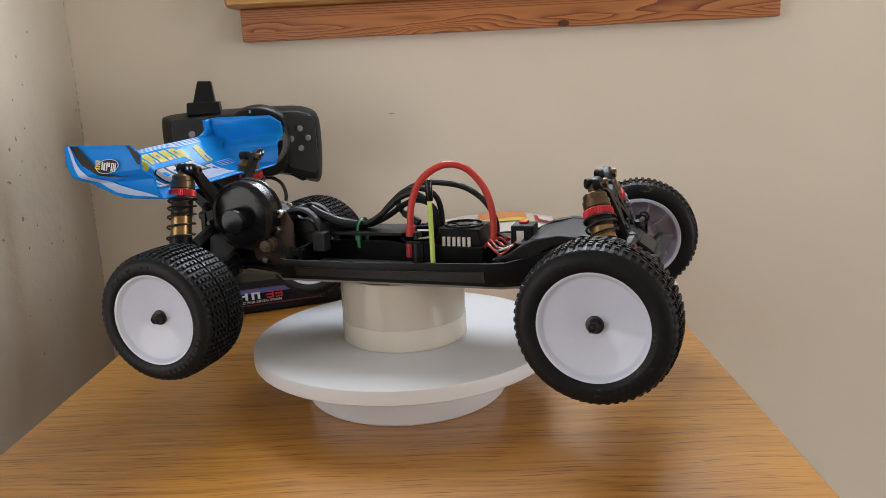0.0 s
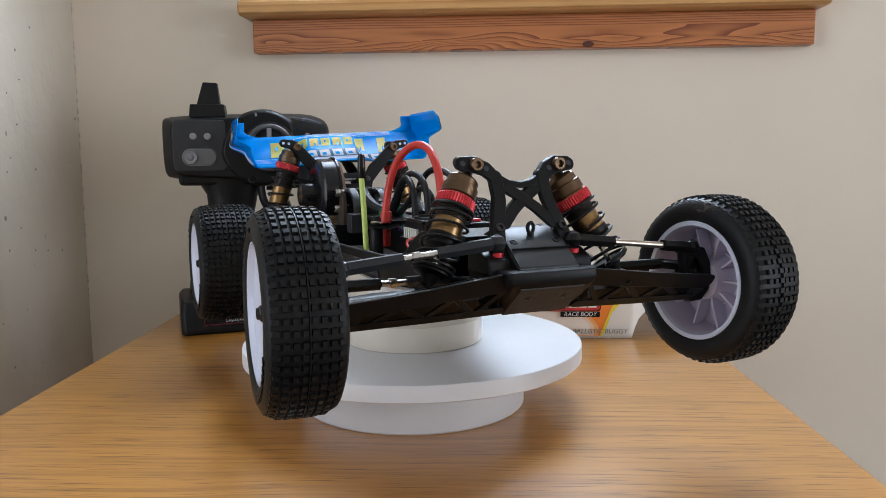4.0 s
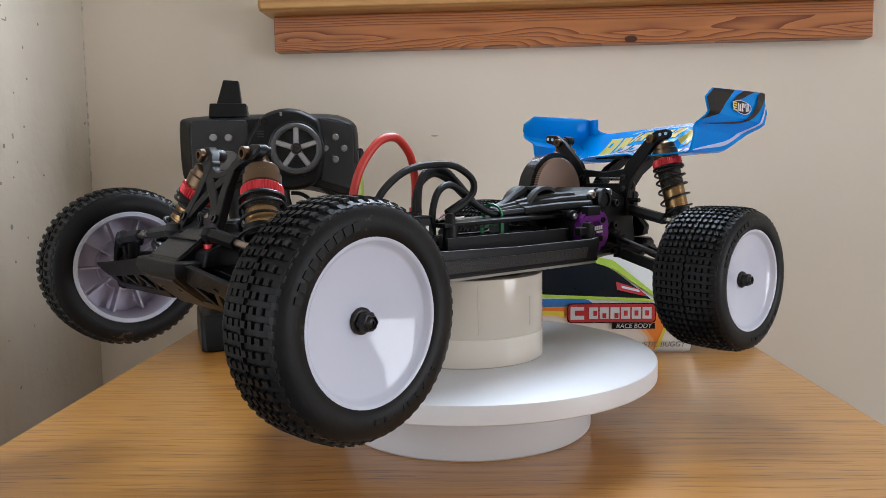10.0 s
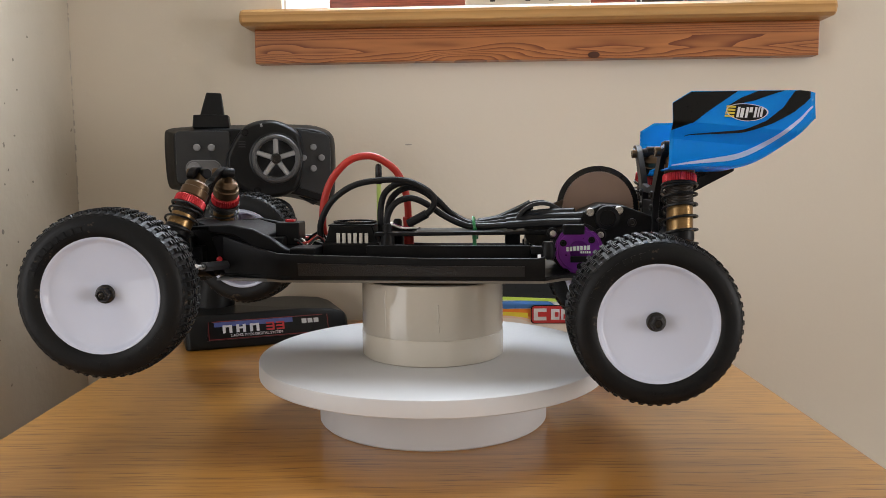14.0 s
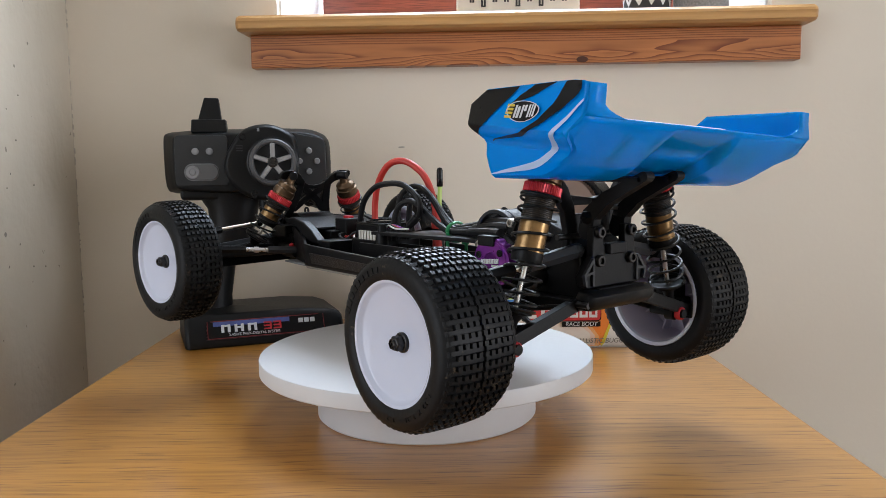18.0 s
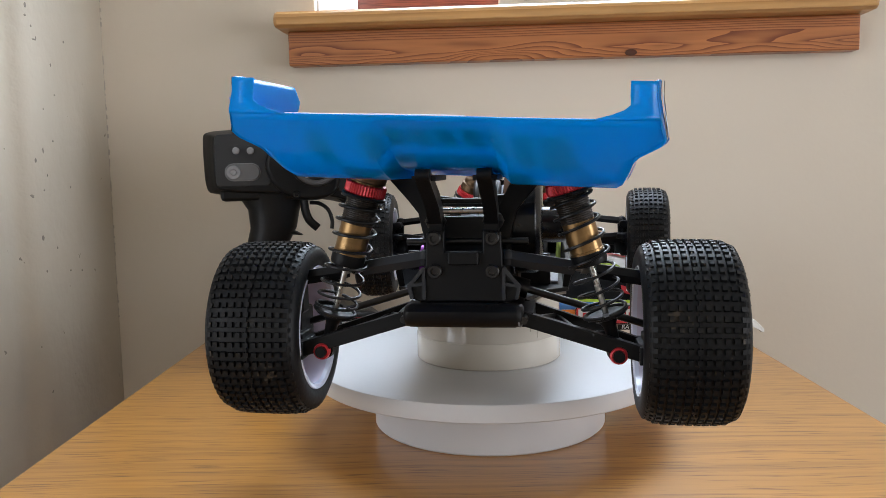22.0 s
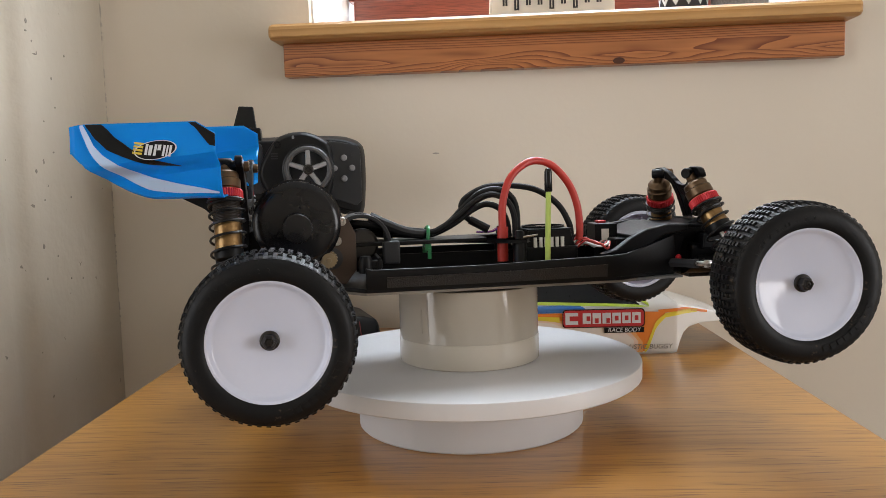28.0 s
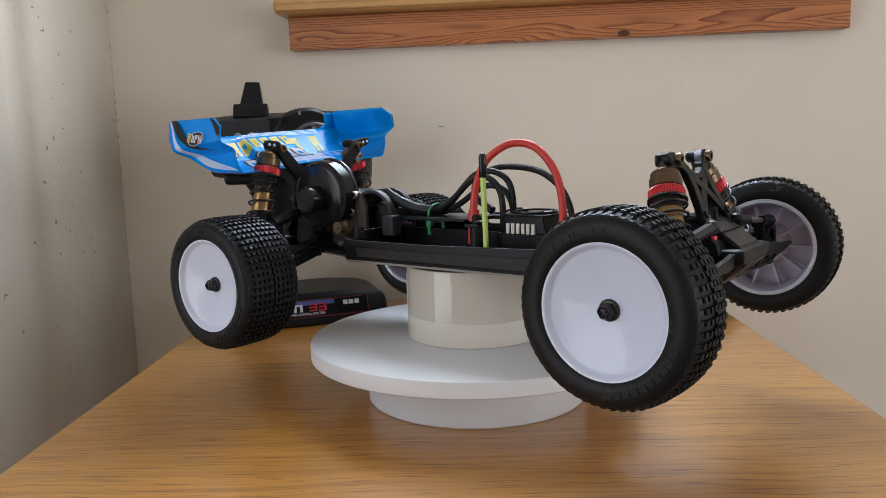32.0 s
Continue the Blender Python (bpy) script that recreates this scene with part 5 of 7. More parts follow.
bp("plate_boss", Geo().box((-0.1550, 0.0, 0.1215), (0.005, 0.0135, 0.0060)), M_BLACK, back, bevel=0.0008)
bp("cross_pin", Geo().rod((-0.140, -0.028, 0.1275), (-0.140, 0.028, 0.1275), 0.0016), M_DSTEEL, gear)
g = Geo()
tx0, tx1 = -0.1400, -0.1360
for s in (-1, 1):
    g.plate([(s * 0.0500, 0.1715), (s * 0.0440, 0.1705), (s * 0.0385, 0.1665), (s * 0.0320, 0.1590), (s * 0.0235, 0.1500), (s * 0.0185, 0.1420), (s * 0.0165, 0.1300), (s * 0.0165, 0.1200)], [0.0062, 0.0072, 0.0078, 0.0090, 0.0100, 0.0085, 0.0075, 0.0075], tx0, tx1)
g.plate([(-0.0225, 0.1465), (0.0, 0.1452), (0.0225, 0.1465)], [0.0060, 0.0036, 0.0060], tx0 + 0.0002, tx1 - 0.0002)
# added web: keeps the bright gearbox top dark where the tower is really open
g.box((-0.1381, 0, 0.1285), (0.0034, 0.032, 0.021))
tower_r = bp("rear_shock_tower", g, M_BLACK, label="black v-shaped rear shock tower", bevel=0.0006)
for s in (-1, 1):
    for y, z in ((0.0505, 0.1716), (0.0462, 0.1711)):
        bp("tower_hole", Geo().lathe([(0.0011, 0), (0.0011, 0.0003), (0.0001, 0.0003)], 12, pose(tx1, s * y, z, 0, 90, 0)), M_PALE, tower_r)
    cap_screw((tx1, s * 0.0400, 0.1685), (1, 0, 0), 0.0030, 0.0030, mat=M_BRONZE, parent=tower_r, name="shock_bolt")
    bp("shock_mount", Geo().rod((tx0, s * 0.0400, 0.1690), (-0.1500, s * 0.0400, 0.1695), 0.0030), M_BLACK, tower_r)
    for z in (0.1430, 0.1350):
        cap_screw((tx1, s * 0.0178, z), (1, 0, 0), 0.0022, 0.0012, parent=tower_r)
    # wing struts
    g = Geo().plate([(-0.1480, 0.1310), (-0.1500, 0.1390), (-0.1600, 0.1475), (-0.1830, 0.1585)], [0.0095, 0.0085, 0.0070, 0.0050], s * 0.0095, s * 0.0155, "y")
    g.lathe([(0.0001, -0.0046), (0.0036, -0.0030), (0.0050, 0), (0.0036, 0.0030), (0.0001, 0.0046)], 14, Matrix.Translation((-0.1485, s * 0.0130, 0.1375)))
    g.box((-0.166, s * 0.0125, 0.1565), (0.030, 0.010, 0.0022), Matrix.Translation((0, 0, 0.0006)))
    strut = bp("wing_strut", g, M_BLACK, label="curved black wing strut")
bp("wing_bridge", Geo().box((-0.150, 0, 0.1465), (0.004, 0.022, 0.0022)), M_BLACK, bevel=0.0006)
bp("bridge_pin", Geo().rod((-0.1485, -0.0115, 0.1420), (-0.1485, 0.0115, 0.1420), 0.0014), M_STEEL, label="steel cross pin")
sec = [(-0.1490, 0.0950), (-0.1520, 0.1010), (-0.1590, 0.1012), (-0.1622, 0.0985), (-0.1620, 0.0945), (-0.1590, 0.0912), (-0.1510, 0.0905)]
vs = [(-0.1552 + (x + 0.1552) * k, y, 0.0958 + (z - 0.0958) * k) for y, k in ((-0.0262, 0.62), (-0.0252, 0.86), (-0.0230, 0.98), (-0.0100, 1.0), (0.0100, 1.0), (0.0235, 0.99), (0.0258, 0.88), (0.0268, 0.60)) for x, z in sec]
n = len(sec)
g = Geo().add(vs, [tuple(range(n))[::-1], tuple(range(7 * n, 8 * n))] + [(i * n + j, i * n + (j + 1) % n, (i + 1) * n + (j + 1) % n, (i + 1) * n + j) for i in range(7) for j in range(n)])
skid = bp("rear_skid", g, M_BLACK, label="black worn rear skid block", smooth=50)
g = Geo().tube([(-0.1556 + 0.0052 * math.cos(a * math.pi / 8), -0.0250 - 0.0008 * math.cos(a * math.pi / 8), 0.0960 + 0.0046 * math.sin(a * math.pi / 8)) for a in range(17)], 0.0006, 8)
bp("worn_lip", g, M_SCUFF, skid, "pale worn lip at the end")
bp("skid_seam", Geo().box((-0.1550, 0.0, 0.1011), (0.0046, 0.0300, 0.0010)), M_BLACK, skid, bevel=0.0004)

# -- rear arms, hubs, links, shafts --
for s in (-1, 1):
    def zt(y):
        return 0.0972 - (y - 0.0266) / (0.0800 - 0.0266) * 0.0165
    g = Geo()
    for xc, wd in ((-0.1505, 0.0046), (-0.1185, 0.0040)):
        xo = -0.1470 if xc < -0.13 else -0.1290
        vs = []
        for y, x, hh in ((0.0255, xc, 0.0068), (0.0800, xo, 0.0072)):
            z = zt(y)
            vs += [(x - wd / 2, s * y, z - hh), (x + wd / 2, s * y, z - hh), (x + wd / 2, s * y, z), (x - wd / 2, s * y, z)]
        g.add(vs, [(0, 1, 2, 3), (4, 5, 6, 7), (0, 1, 5, 4), (1, 2, 6, 5), (2, 3, 7, 6), (3, 0, 4, 7)])
    for i, (ya, xa_, yb, xb_) in enumerate(((0.028, -0.150, 0.040, -0.121), (0.040, -0.121, 0.052, -0.147), (0.052, -0.147, 0.064, -0.125), (0.064, -0.125, 0.076, -0.146))):
        g.rod((xa_, s * ya, zt(ya) - 0.0035), (xb_, s * yb, zt(yb) - 0.0035), 0.0016, None, 6)
    g.box((-0.138, s * 0.0800, zt(0.080) - 0.0035), (0.026, 0.0065, 0.0080))
    g.box((-0.134, s * 0.0275, zt(0.0275) - 0.0035), (0.036, 0.0060, 0.0066))
    arm = bp("rear_arm", g, M_BLACK, label="black open-frame rear suspension arm", bevel=0.0004)
    bp("hinge_pin", Geo().rod((-0.160, s * 0.0266, 0.0945), (-0.112, s * 0.0266, 0.0945), 0.0017), M_DSTEEL, arm)
    m = Matrix.Translation((-0.1435 - 0.006, s * 0.0678, 0.0773)) @ Matrix.Rotation(radians(-90), 4, "Y")
    bp("shock_nut", Geo().lathe([(0.0038, -0.0015), (0.0041, 0.0), (0.0036, 0.0016), (0.0031, 0.0019), (0.0029, 0.0010), (0.0001, 0.0010)], 20, m), M_RED, arm, "red flanged lower shock bolt")
    bp("shock_pin", Geo().rod((-0.1525, s * 0.0678, 0.0773), (-0.130, s * 0.0678, 0.0773), 0.0026), M_BLACK, arm)
    g = Geo().box((-0.1260, s * 0.0880, 0.0850), (0.020, 0.012, 0.018))
    g.box((-0.1300, s * 0.0850, 0.1000), (0.010, 0.008, 0.016))
    g.rod((XR, s * 0.086, ZR), (XR, s * 0.1080, ZR), 0.0078, 0.0064, 18)
    g.box((-0.1340, s * 0.0845, 0.0790), (0.018, 0.010, 0.010))
    hub = bp("rear_hub_carrier", g, M_BLACK, label="black rear hub carrier", bevel=0.0012)
    a, b = Vector((-0.1450, s * 0.0185, 0.1205)), Vector((-0.1330, s * 0.0840, 0.1090))
    link = bp("rear_camber_link", Geo().rod(a.lerp(b, 0.3), a.lerp(b, 0.7), 0.0015), M_STEEL, label="steel rear turnbuckle link")
    bp("rod_end", Geo().rod(a, a.lerp(b, 0.46), 0.0040, 0.0038, 6).lathe([(0.0001, -0.0042), (0.003, -0.003), (0.0043, 0), (0.003, 0.003), (0.0001, 0.0042)], 14, Matrix.Translation(a)), M_GREYP, link, "dark plastic ball end")
    bp("rod_end", Geo().rod(a.lerp(b, 0.60), b, 0.0038, 0.0038, 6), M_BLACK, link)
    bp("turnbuckle_nut", Geo().rod(a.lerp(b, 0.51), a.lerp(b, 0.55), 0.0025, 0.0025, 6), M_STEEL, link)
    g = Geo().rod((-0.1205, s * 0.0180, 0.1050), (-0.1205, s * 0.0880, 0.0840), 0.0018)
    g.rod((-0.1205, s * 0.0180, 0.1050), (-0.1205, s * 0.0270, 0.1023), 0.0048)
    bp("drive_shaft", g, M_DSTEEL, label="dark steel drive shaft")

# -- spur gear, cover, motor and mount --
m = pose(-0.1078, -0.0200, 0.1340, 90, 0, 0)
g = Geo().lathe([(0.0001, 0.0140), (0.0085, 0.0140), (0.0200, 0.0138), (0.0235, 0.0128), (0.0252, 0.0108), (0.0254, 0.0008), (0.0266, 0.0004), (0.0266, -0.0010), (0.0240, -0.0010)], 56, m)
g.lathe([(0.0088, 0.0130), (0.0088, 0.0240), (0.0082, 0.0252), (0.0001, 0.0256)], 28, pose(-0.1078, -0.0200, 0.1325, 90, 0, 0))
cover = bp("spur_cover", g, M_BLACKG, label="glossy black round gear cover")
g = Geo()
seg = 88
vs, fs = [], []
for j in range(seg * 2):
    rr = 0.0232 if j % 2 else 0.0224
    a = math.pi * j / seg
    for h in (-0.0010, -0.0042):
        vs.append((rr * math.cos(a), rr * math.sin(a), h))
fs = [(2 * j, 2 * ((j + 1) % (2 * seg)), 2 * ((j + 1) % (2 * seg)) + 1, 2 * j + 1) for j in range(2 * seg)]
fs += [tuple(2 * j for j in range(2 * seg)), tuple(2 * j + 1 for j in range(2 * seg))[::-1]]
g.add(vs, fs, m)
bp("spur_gear", g, M_SPUR, label="tan nylon spur gear", smooth=20)
poly = [(-0.0860, 0.1390), (-0.0780, 0.1360), (-0.0735, 0.1270), (-0.0735, 0.1050), (-0.0800, 0.0965), (-0.0960, 0.0955), (-0.1060, 0.1000), (-0.1080, 0.1120), (-0.1000, 0.1180)]
mplate = bp("motor_plate", Geo().prism(poly, -0.0185, -0.0215), M_BROWNPL, label="brown anodised motor plate", bevel=0.0004)
for x, z in ((-0.0818, 0.1347), (-0.0849, 0.1229), (-0.0965, 0.1000)):
    cap_screw((x, -0.0215, z), (0, -1, 0), 0.0028, 0.0034, parent=mplate, mat=M_STEEL)
bp("plate_slot", Geo().lathe([(0.0068, 0), (0.0068, 0.0004), (0.0001, 0.0004)], 20, pose(-0.0885, -0.0214, 0.1123, 90, 0, 0)), M_SHADE, mplate)
g = Geo()
for h0, h1 in ((-0.0215, -0.0280),):
    vs = []
    for j in range(36):
        rr = 0.0056 if j % 2 else 0.0047
        a = math.pi * j / 18
        vs += [(-0.0905 + rr * math.cos(a), h0, 0.1123 + rr * math.sin(a)), (-0.0905 + rr * math.cos(a), h1, 0.1123 + rr * math.sin(a))]
    g.add(vs, [(2 * j, 2 * ((j + 1) % 36), 2 * ((j + 1) % 36) + 1, 2 * j + 1) for j in range(36)] + [tuple(2 * j for j in range(36)), tuple(2 * j + 1 for j in range(36))[::-1]])
g.lathe([(0.0042, 0.0280), (0.0042, 0.0330), (0.0016, 0.0330), (0.0014, 0.0345), (0.0001, 0.0345)], 18, pose(-0.0905, 0, 0.1123, 90, 0, 0))
bp("pinion", g, material("brassy_steel_pinion", (0.36, 0.29, 0.19), 0.35, 0.9, vary=0.2, scale=150), label="brassy steel pinion gear", smooth=20)
mm = pose(-0.0913, 0, 0.1100, -90, 0, 0)
motor = bp("motor", Geo().lathe([(0.0001, -0.0180), (0.0155, -0.0180), (0.0160, -0.0170), (0.0160, 0.0220), (0.0150, 0.0225), (0.0001, 0.0225)], 40, mm), M_BLACK, label="black motor can with a purple end cap")
poly = []
for k in range(72):          # six shallow notches round the edge
    a = 2 * math.pi * k / 72
    r = 0.0144 - (0.0010, 0.0007, 0.0, 0.0, 0.0, 0.0, 0.0, 0.0, 0.0, 0.0, 0.0, 0.0007)[k % 12]
    poly.append((r * math.cos(a), r * math.sin(a)))
g = Geo().prism(poly, 0.0222, 0.0284, "z", mm).lathe([(0.0128, 0.0284), (0.0124, 0.0290), (0.0062, 0.0290), (0.0058, 0.0282), (0.0001, 0.0282)], 40, mm)
bp("end_cap", g, M_PURPLE, motor, "purple anodised motor end cap")
for x, z in ((-0.0817, 0.1143), (-0.0987, 0.1162), (-0.0919, 0.1002)):
    cap_screw((x, 0.0289, z), (0, 1, 0), 0.0021, 0.0008, parent=motor, mat=M_BLACK)
for x, z in ((-0.0759, 0.1196), (-0.1046, 0.1188), (-0.0886, 0.0958)):
    bp("mount_lug", Geo().lathe([(0.0036, 0.0), (0.0036, 0.0040), (0.0030, 0.0046), (0.0001, 0.0046)], 16, pose(x, 0.0195, z, -90, 0, 0)), M_BLACK, motor)
    cap_screw((x, 0.0240, z), (0, 1, 0), 0.0020, 0.0010, parent=motor, mat=M_STEEL)
bp("sensor_port", Geo().box((-0.0913, 0.0292, 0.1045), (0.0105, 0.0030, 0.0038)), M_BLACK, motor, bevel=0.0004)
bp("terminal_block", Geo().box((-0.0880, 0.0275, 0.1225), (0.0130, 0.0055, 0.0060)), M_BLACK, motor, bevel=0.0008)
for k in range(7):           # maker's mark as two rows of small slanted bars
    bp("maker_mark", Geo().box((-0.0843 - k * 0.0021, 0.0291, 0.1106 + 0.00016 * k), (0.0015, 0.0004, 0.0026)), M_SILVERINK, motor)
for k in range(5):
    bp("maker_mark", Geo().box((-0.0925 - k * 0.0013, 0.0291, 0.1087), (0.0009, 0.0004, 0.0012)), M_SILVERINK, motor)
# dark arched motor guard with a window
def guard_ring(a0, a1, y0, y1, n):
    """A band of the arch between two angles, with thickness."""
    out = [(-0.0700 + 0.0185 * math.cos(radians(a0 + (a1 - a0) * k / n)), 0.1195 + 0.0190 * math.sin(radians(a0 + (a1 - a0) * k / n))) for k in range(n + 1)]
    inn = [(-0.0700 + 0.0160 * math.cos(radians(a0 + (a1 - a0) * k / n)), 0.1195 + 0.0165 * math.sin(radians(a0 + (a1 - a0) * k / n))) for k in range(n, -1, -1)]
    return Geo().prism(out + inn, y0, y1)


guard = bp("motor_guard", guard_ring(-10, 160, -0.0195, -0.0140, 16), M_GREYP, label="dark grey arched motor guard with an open window", bevel=0.0006)
bp("guard_band", guard_ring(-10, 160, 0.0010, 0.0060, 16), M_GREYP, guard, bevel=0.0006)
bp("guard_bridge", guard_ring(-10, 20, -0.0138, 0.0008, 4), M_GREYP, guard, bevel=0.0006)
bp("guard_bridge", guard_ring(98, 160, -0.0138, 0.0008, 6), M_GREYP, guard, bevel=0.0006)
bp("winding_end", Geo().lathe([(0.0060, 0.0), (0.0095, 0.0), (0.0100, 0.0008), (0.0100, 0.0100), (0.0085, 0.0112), (0.0001, 0.0112)], 24, pose(-0.0690, 0.0, 0.1190, 90, 0, 0)), M_DSTEEL, guard, "dark steel can inside the guard")
bp("guard_foot", Geo().box((-0.0520, -0.0190, 0.1145), (0.010, 0.010, 0.014)), M_GREYP, guard, bevel=0.0012)
for c in ((-0.0690, -0.0335, 0.1120), (-0.0720, 0.0375, 0.1140)):
    bp("chassis_lug", Geo().lathe([(0.0042, 0), (0.0042, 0.007), (0.0030, 0.010), (0.0001, 0.010)], 14, pose(c[0], c[1], c[2] - 0.008)), M_BLACK)
    bp("lug_arm", Geo().box((c[0] + 0.004, c[1], c[2] - 0.003), (0.012, 0.005, 0.005)), M_BLACK, bevel=0.0008)

# -- upper deck strap, electronics --
g = Geo().prism([(-0.080, -0.013), (-0.050, -0.015), (0.020, -0.012), (0.034, -0.026), (0.030, -0.034), (0.020, -0.034), (0.010, -0.018), (0.010, 0.012), (0.034, 0.016), (0.034, 0.024), (0.010, 0.022), (-0.050, 0.014), (-0.080, 0.013)], 0.1180, 0.1204, "z")
deck = bp("battery_strap", g, M_BLACK, label="thin black strap plate over the battery bay", bevel=0.0005)
for x, y in ((0.0265, -0.0300), (0.0265, 0.0200)):
    bp("strap_post", Geo().lathe([(0.0042, 0), (0.0042, 0.0225), (0.0030, 0.0250), (0.0030, 0.0285), (0.0020, 0.0300), (0.0001, 0.0300)], 14, pose(x, y, CH + 0.002)), M_BLACK, bevel=0)
bp("post_clip", Geo().tube([(0.028, -0.0330, 0.1215), (0.034, -0.0355, 0.1225), (0.037, -0.0320, 0.1225), (0.032, -0.0290, 0.1215)], 0.0006, 6, 4), M_STEEL)
esc = bp("speed_controller", Geo().box((0.0505, 0.0, 0.1055), (0.0365, 0.0350, 0.0160)), M_BLACK, label="black speed controller with a cooling fan", bevel=0.0012)
bp("esc_upper", Geo().prism([(0.0330, 0.1130), (0.0680, 0.1130), (0.0660, 0.1175), (0.0645, 0.1240), (0.0370, 0.1240), (0.0350, 0.1175)], -0.0155, 0.0155), M_BLACK, esc, bevel=0.0010)
# solid pale bars: the brightness of the gaps between fins is put into their colour
for s in (-1, 1):
    for k in range(6):
        bp("vent_slot", Geo().box((0.0405 + k * 0.0036, s * 0.0162, 0.1150), (0.0020, 0.0018, 0.0088)), M_CHALK, esc, "pale bar painting the brightness between the fins" if k == 0 else "")
fan = bp("fan_frame", Geo().lathe([(0.0125, 0.0), (0.0140, 0.0), (0.0140, 0.0040), (0.0125, 0.0040)], 28, pose(0.0505, 0, 0.1222), close=True), M_BLACK, esc, "black fan frame")
g = Geo().lathe([(0.0050, 0.0), (0.0050, 0.0036), (0.0001, 0.0038)], 16, pose(0.0505, 0, 0.1222))
for k in range(7):
    g.box((0.0085, 0, 0), (0.0085, 0.0042, 0.0007), pose(0.0505, 0, 0.1240, 0, 0, k * 360 / 7) @ pose(0, 0, 0, 30, 0, 0))
bp("fan_blades", g, M_BLACKG, esc)
bp("fan_corner", Geo().box((0.0505, 0, 0.1242), (0.0300, 0.0300, 0.0012)), M_BLACK, esc, bevel=0.0006)
rx = bp("switch_box", Geo().box((0.0925, 0.0030, 0.1185), (0.0155, 0.0170, 0.0150)), M_BLACK, label="small black switch box with a red button", bevel=0.0010)
bp("button", Geo().box((0.0920, 0.0045, 0.1268), (0.0060, 0.0060, 0.0018)), M_RED, rx, "red push button", bevel=0.0006)
bp("indicator_panel", Geo().box((0.0915, -0.0056, 0.1180), (0.0050, 0.0006, 0.0090)), M_WHTWIRE, rx)
servo = bp("servo", Geo().box((0.1080, 0.0, 0.1090), (0.030, 0.040, 0.016)), M_BLACK, label="black steering servo", bevel=0.0010)
bp("receiver", Geo().box((0.0770, 0.0250, 0.1060), (0.016, 0.022, 0.012)), M_BLACK, label="small black receiver", bevel=0.0010)

# -- cables --
red = bp("red_battery_cable", Geo().tube([(0.0178, -0.0215, 0.1080), (0.0180, -0.0210, 0.1250), (0.0190, -0.0190, 0.1420), (0.0245, -0.0160, 0.1570), (0.0350, -0.0120, 0.1660), (0.0450, -0.0085, 0.1682), (0.0560, -0.0065, 0.1645), (0.0665, -0.0060, 0.1530), (0.0720, -0.0065, 0.1390), (0.0735, -0.0070, 0.1240), (0.0725, -0.0075, 0.1160)], 0.0024, 12, 6), M_REDWIRE, label="thick red silicone battery cable in an arch")
bp("heat_shrink", Geo().tube([(0.0178, -0.0215, 0.1060), (0.0179, -0.0212, 0.1180), (0.0183, -0.0206, 0.1275)], 0.0034, 12, 3), M_REDWIRE, red, "red heat-shrink sleeve")
blk = [
    [(0.0720, 0.0060, 0.1160), (0.0712, 0.0075, 0.1260), (0.0640, 0.0090, 0.1390), (0.0500, 0.0100, 0.1490), (0.0330, 0.0105, 0.1525), (0.0150, 0.0105, 0.1520), (0.0010, 0.0100, 0.1450), (-0.0020, 0.0090, 0.1375), (0.0030, 0.0070, 0.1310), (0.0150, 0.0050, 0.1245)],
    [(0.0330, 0.0010, 0.1130), (0.0335, 0.0010, 0.1330), (0.0300, 0.0000, 0.1450), (0.0200, -0.0020, 0.1505), (0.0080, -0.0030, 0.1485), (-0.0030, -0.0030, 0.1395), (-0.0140, -0.0020, 0.1290), (-0.0270, -0.0005, 0.1235), (-0.0480, 0.0020, 0.1255), (-0.0720, 0.0080, 0.1285), (-0.0950, 0.0170, 0.1300)],
    [(0.0300, -0.0060, 0.1130), (0.0300, -0.0060, 0.1310), (0.0260, -0.0060, 0.1420), (0.0160, -0.0060, 0.1475), (0.0050, -0.0060, 0.1440), (-0.0060, -0.0050, 0.1350), (-0.0180, -0.0040, 0.1270), (-0.0270, -0.0030, 0.1245), (-0.0480, -0.0010, 0.1275), (-0.0700, 0.0040, 0.1310), (-0.0900, 0.0110, 0.1320)],
    [(0.0290, 0.0080, 0.1130), (0.0290, 0.0080, 0.1260), (0.0240, 0.0070, 0.1370), (0.0140, 0.0050, 0.1410), (0.0040, 0.0040, 0.1375), (-0.0070, 0.0030, 0.1300), (-0.0180, 0.0030, 0.1245), (-0.0270, 0.0035, 0.1225), (-0.0480, 0.0060, 0.1235), (-0.0720, 0.0140, 0.1255), (-0.0930, 0.0230, 0.1265)],
]
for k, pts in enumerate(blk):
    c = bp("black_cable", Geo().tube(pts, 0.00205, 10, 6), M_BLKWIRE, label="thick black silicone cable")
    if k:
        bp("heat_shrink", Geo().tube(pts[-3:], 0.0027, 10, 5), M_BLKWIRE, c, "black heat-shrink sleeve")
    else:
        bp("heat_shrink", Geo().tube([pts[-2], pts[-1]], 0.0028, 10, 3), M_BLKWIRE, c, "black heat-shrink sleeve")
bp("black_cable", Geo().tube([(-0.030, -0.0040, 0.1240), (-0.0420, -0.0070, 0.1260), (-0.0540, -0.0090, 0.1310), (-0.0640, -0.0090, 0.1360)], 0.0034, 10, 6), M_BLKWIRE, label="sleeved black cable bundle")
g = Geo().tube([(-0.0275 + 0.0009 * math.sin(a), 0.0088 * math.cos(a) * 0.92 - 0.0010, 0.1220 + 0.0062 * math.sin(a)) for a in [2 * math.pi * k / 24 for k in range(25)]], 0.0013, 6, 0, 0.6)
g.box((-0.0275, -0.0080, 0.1160), (0.0040, 0.0030, 0.0050))
g.box((-0.0268, -0.0095, 0.1115), (0.0022, 0.0010, 0.0065))
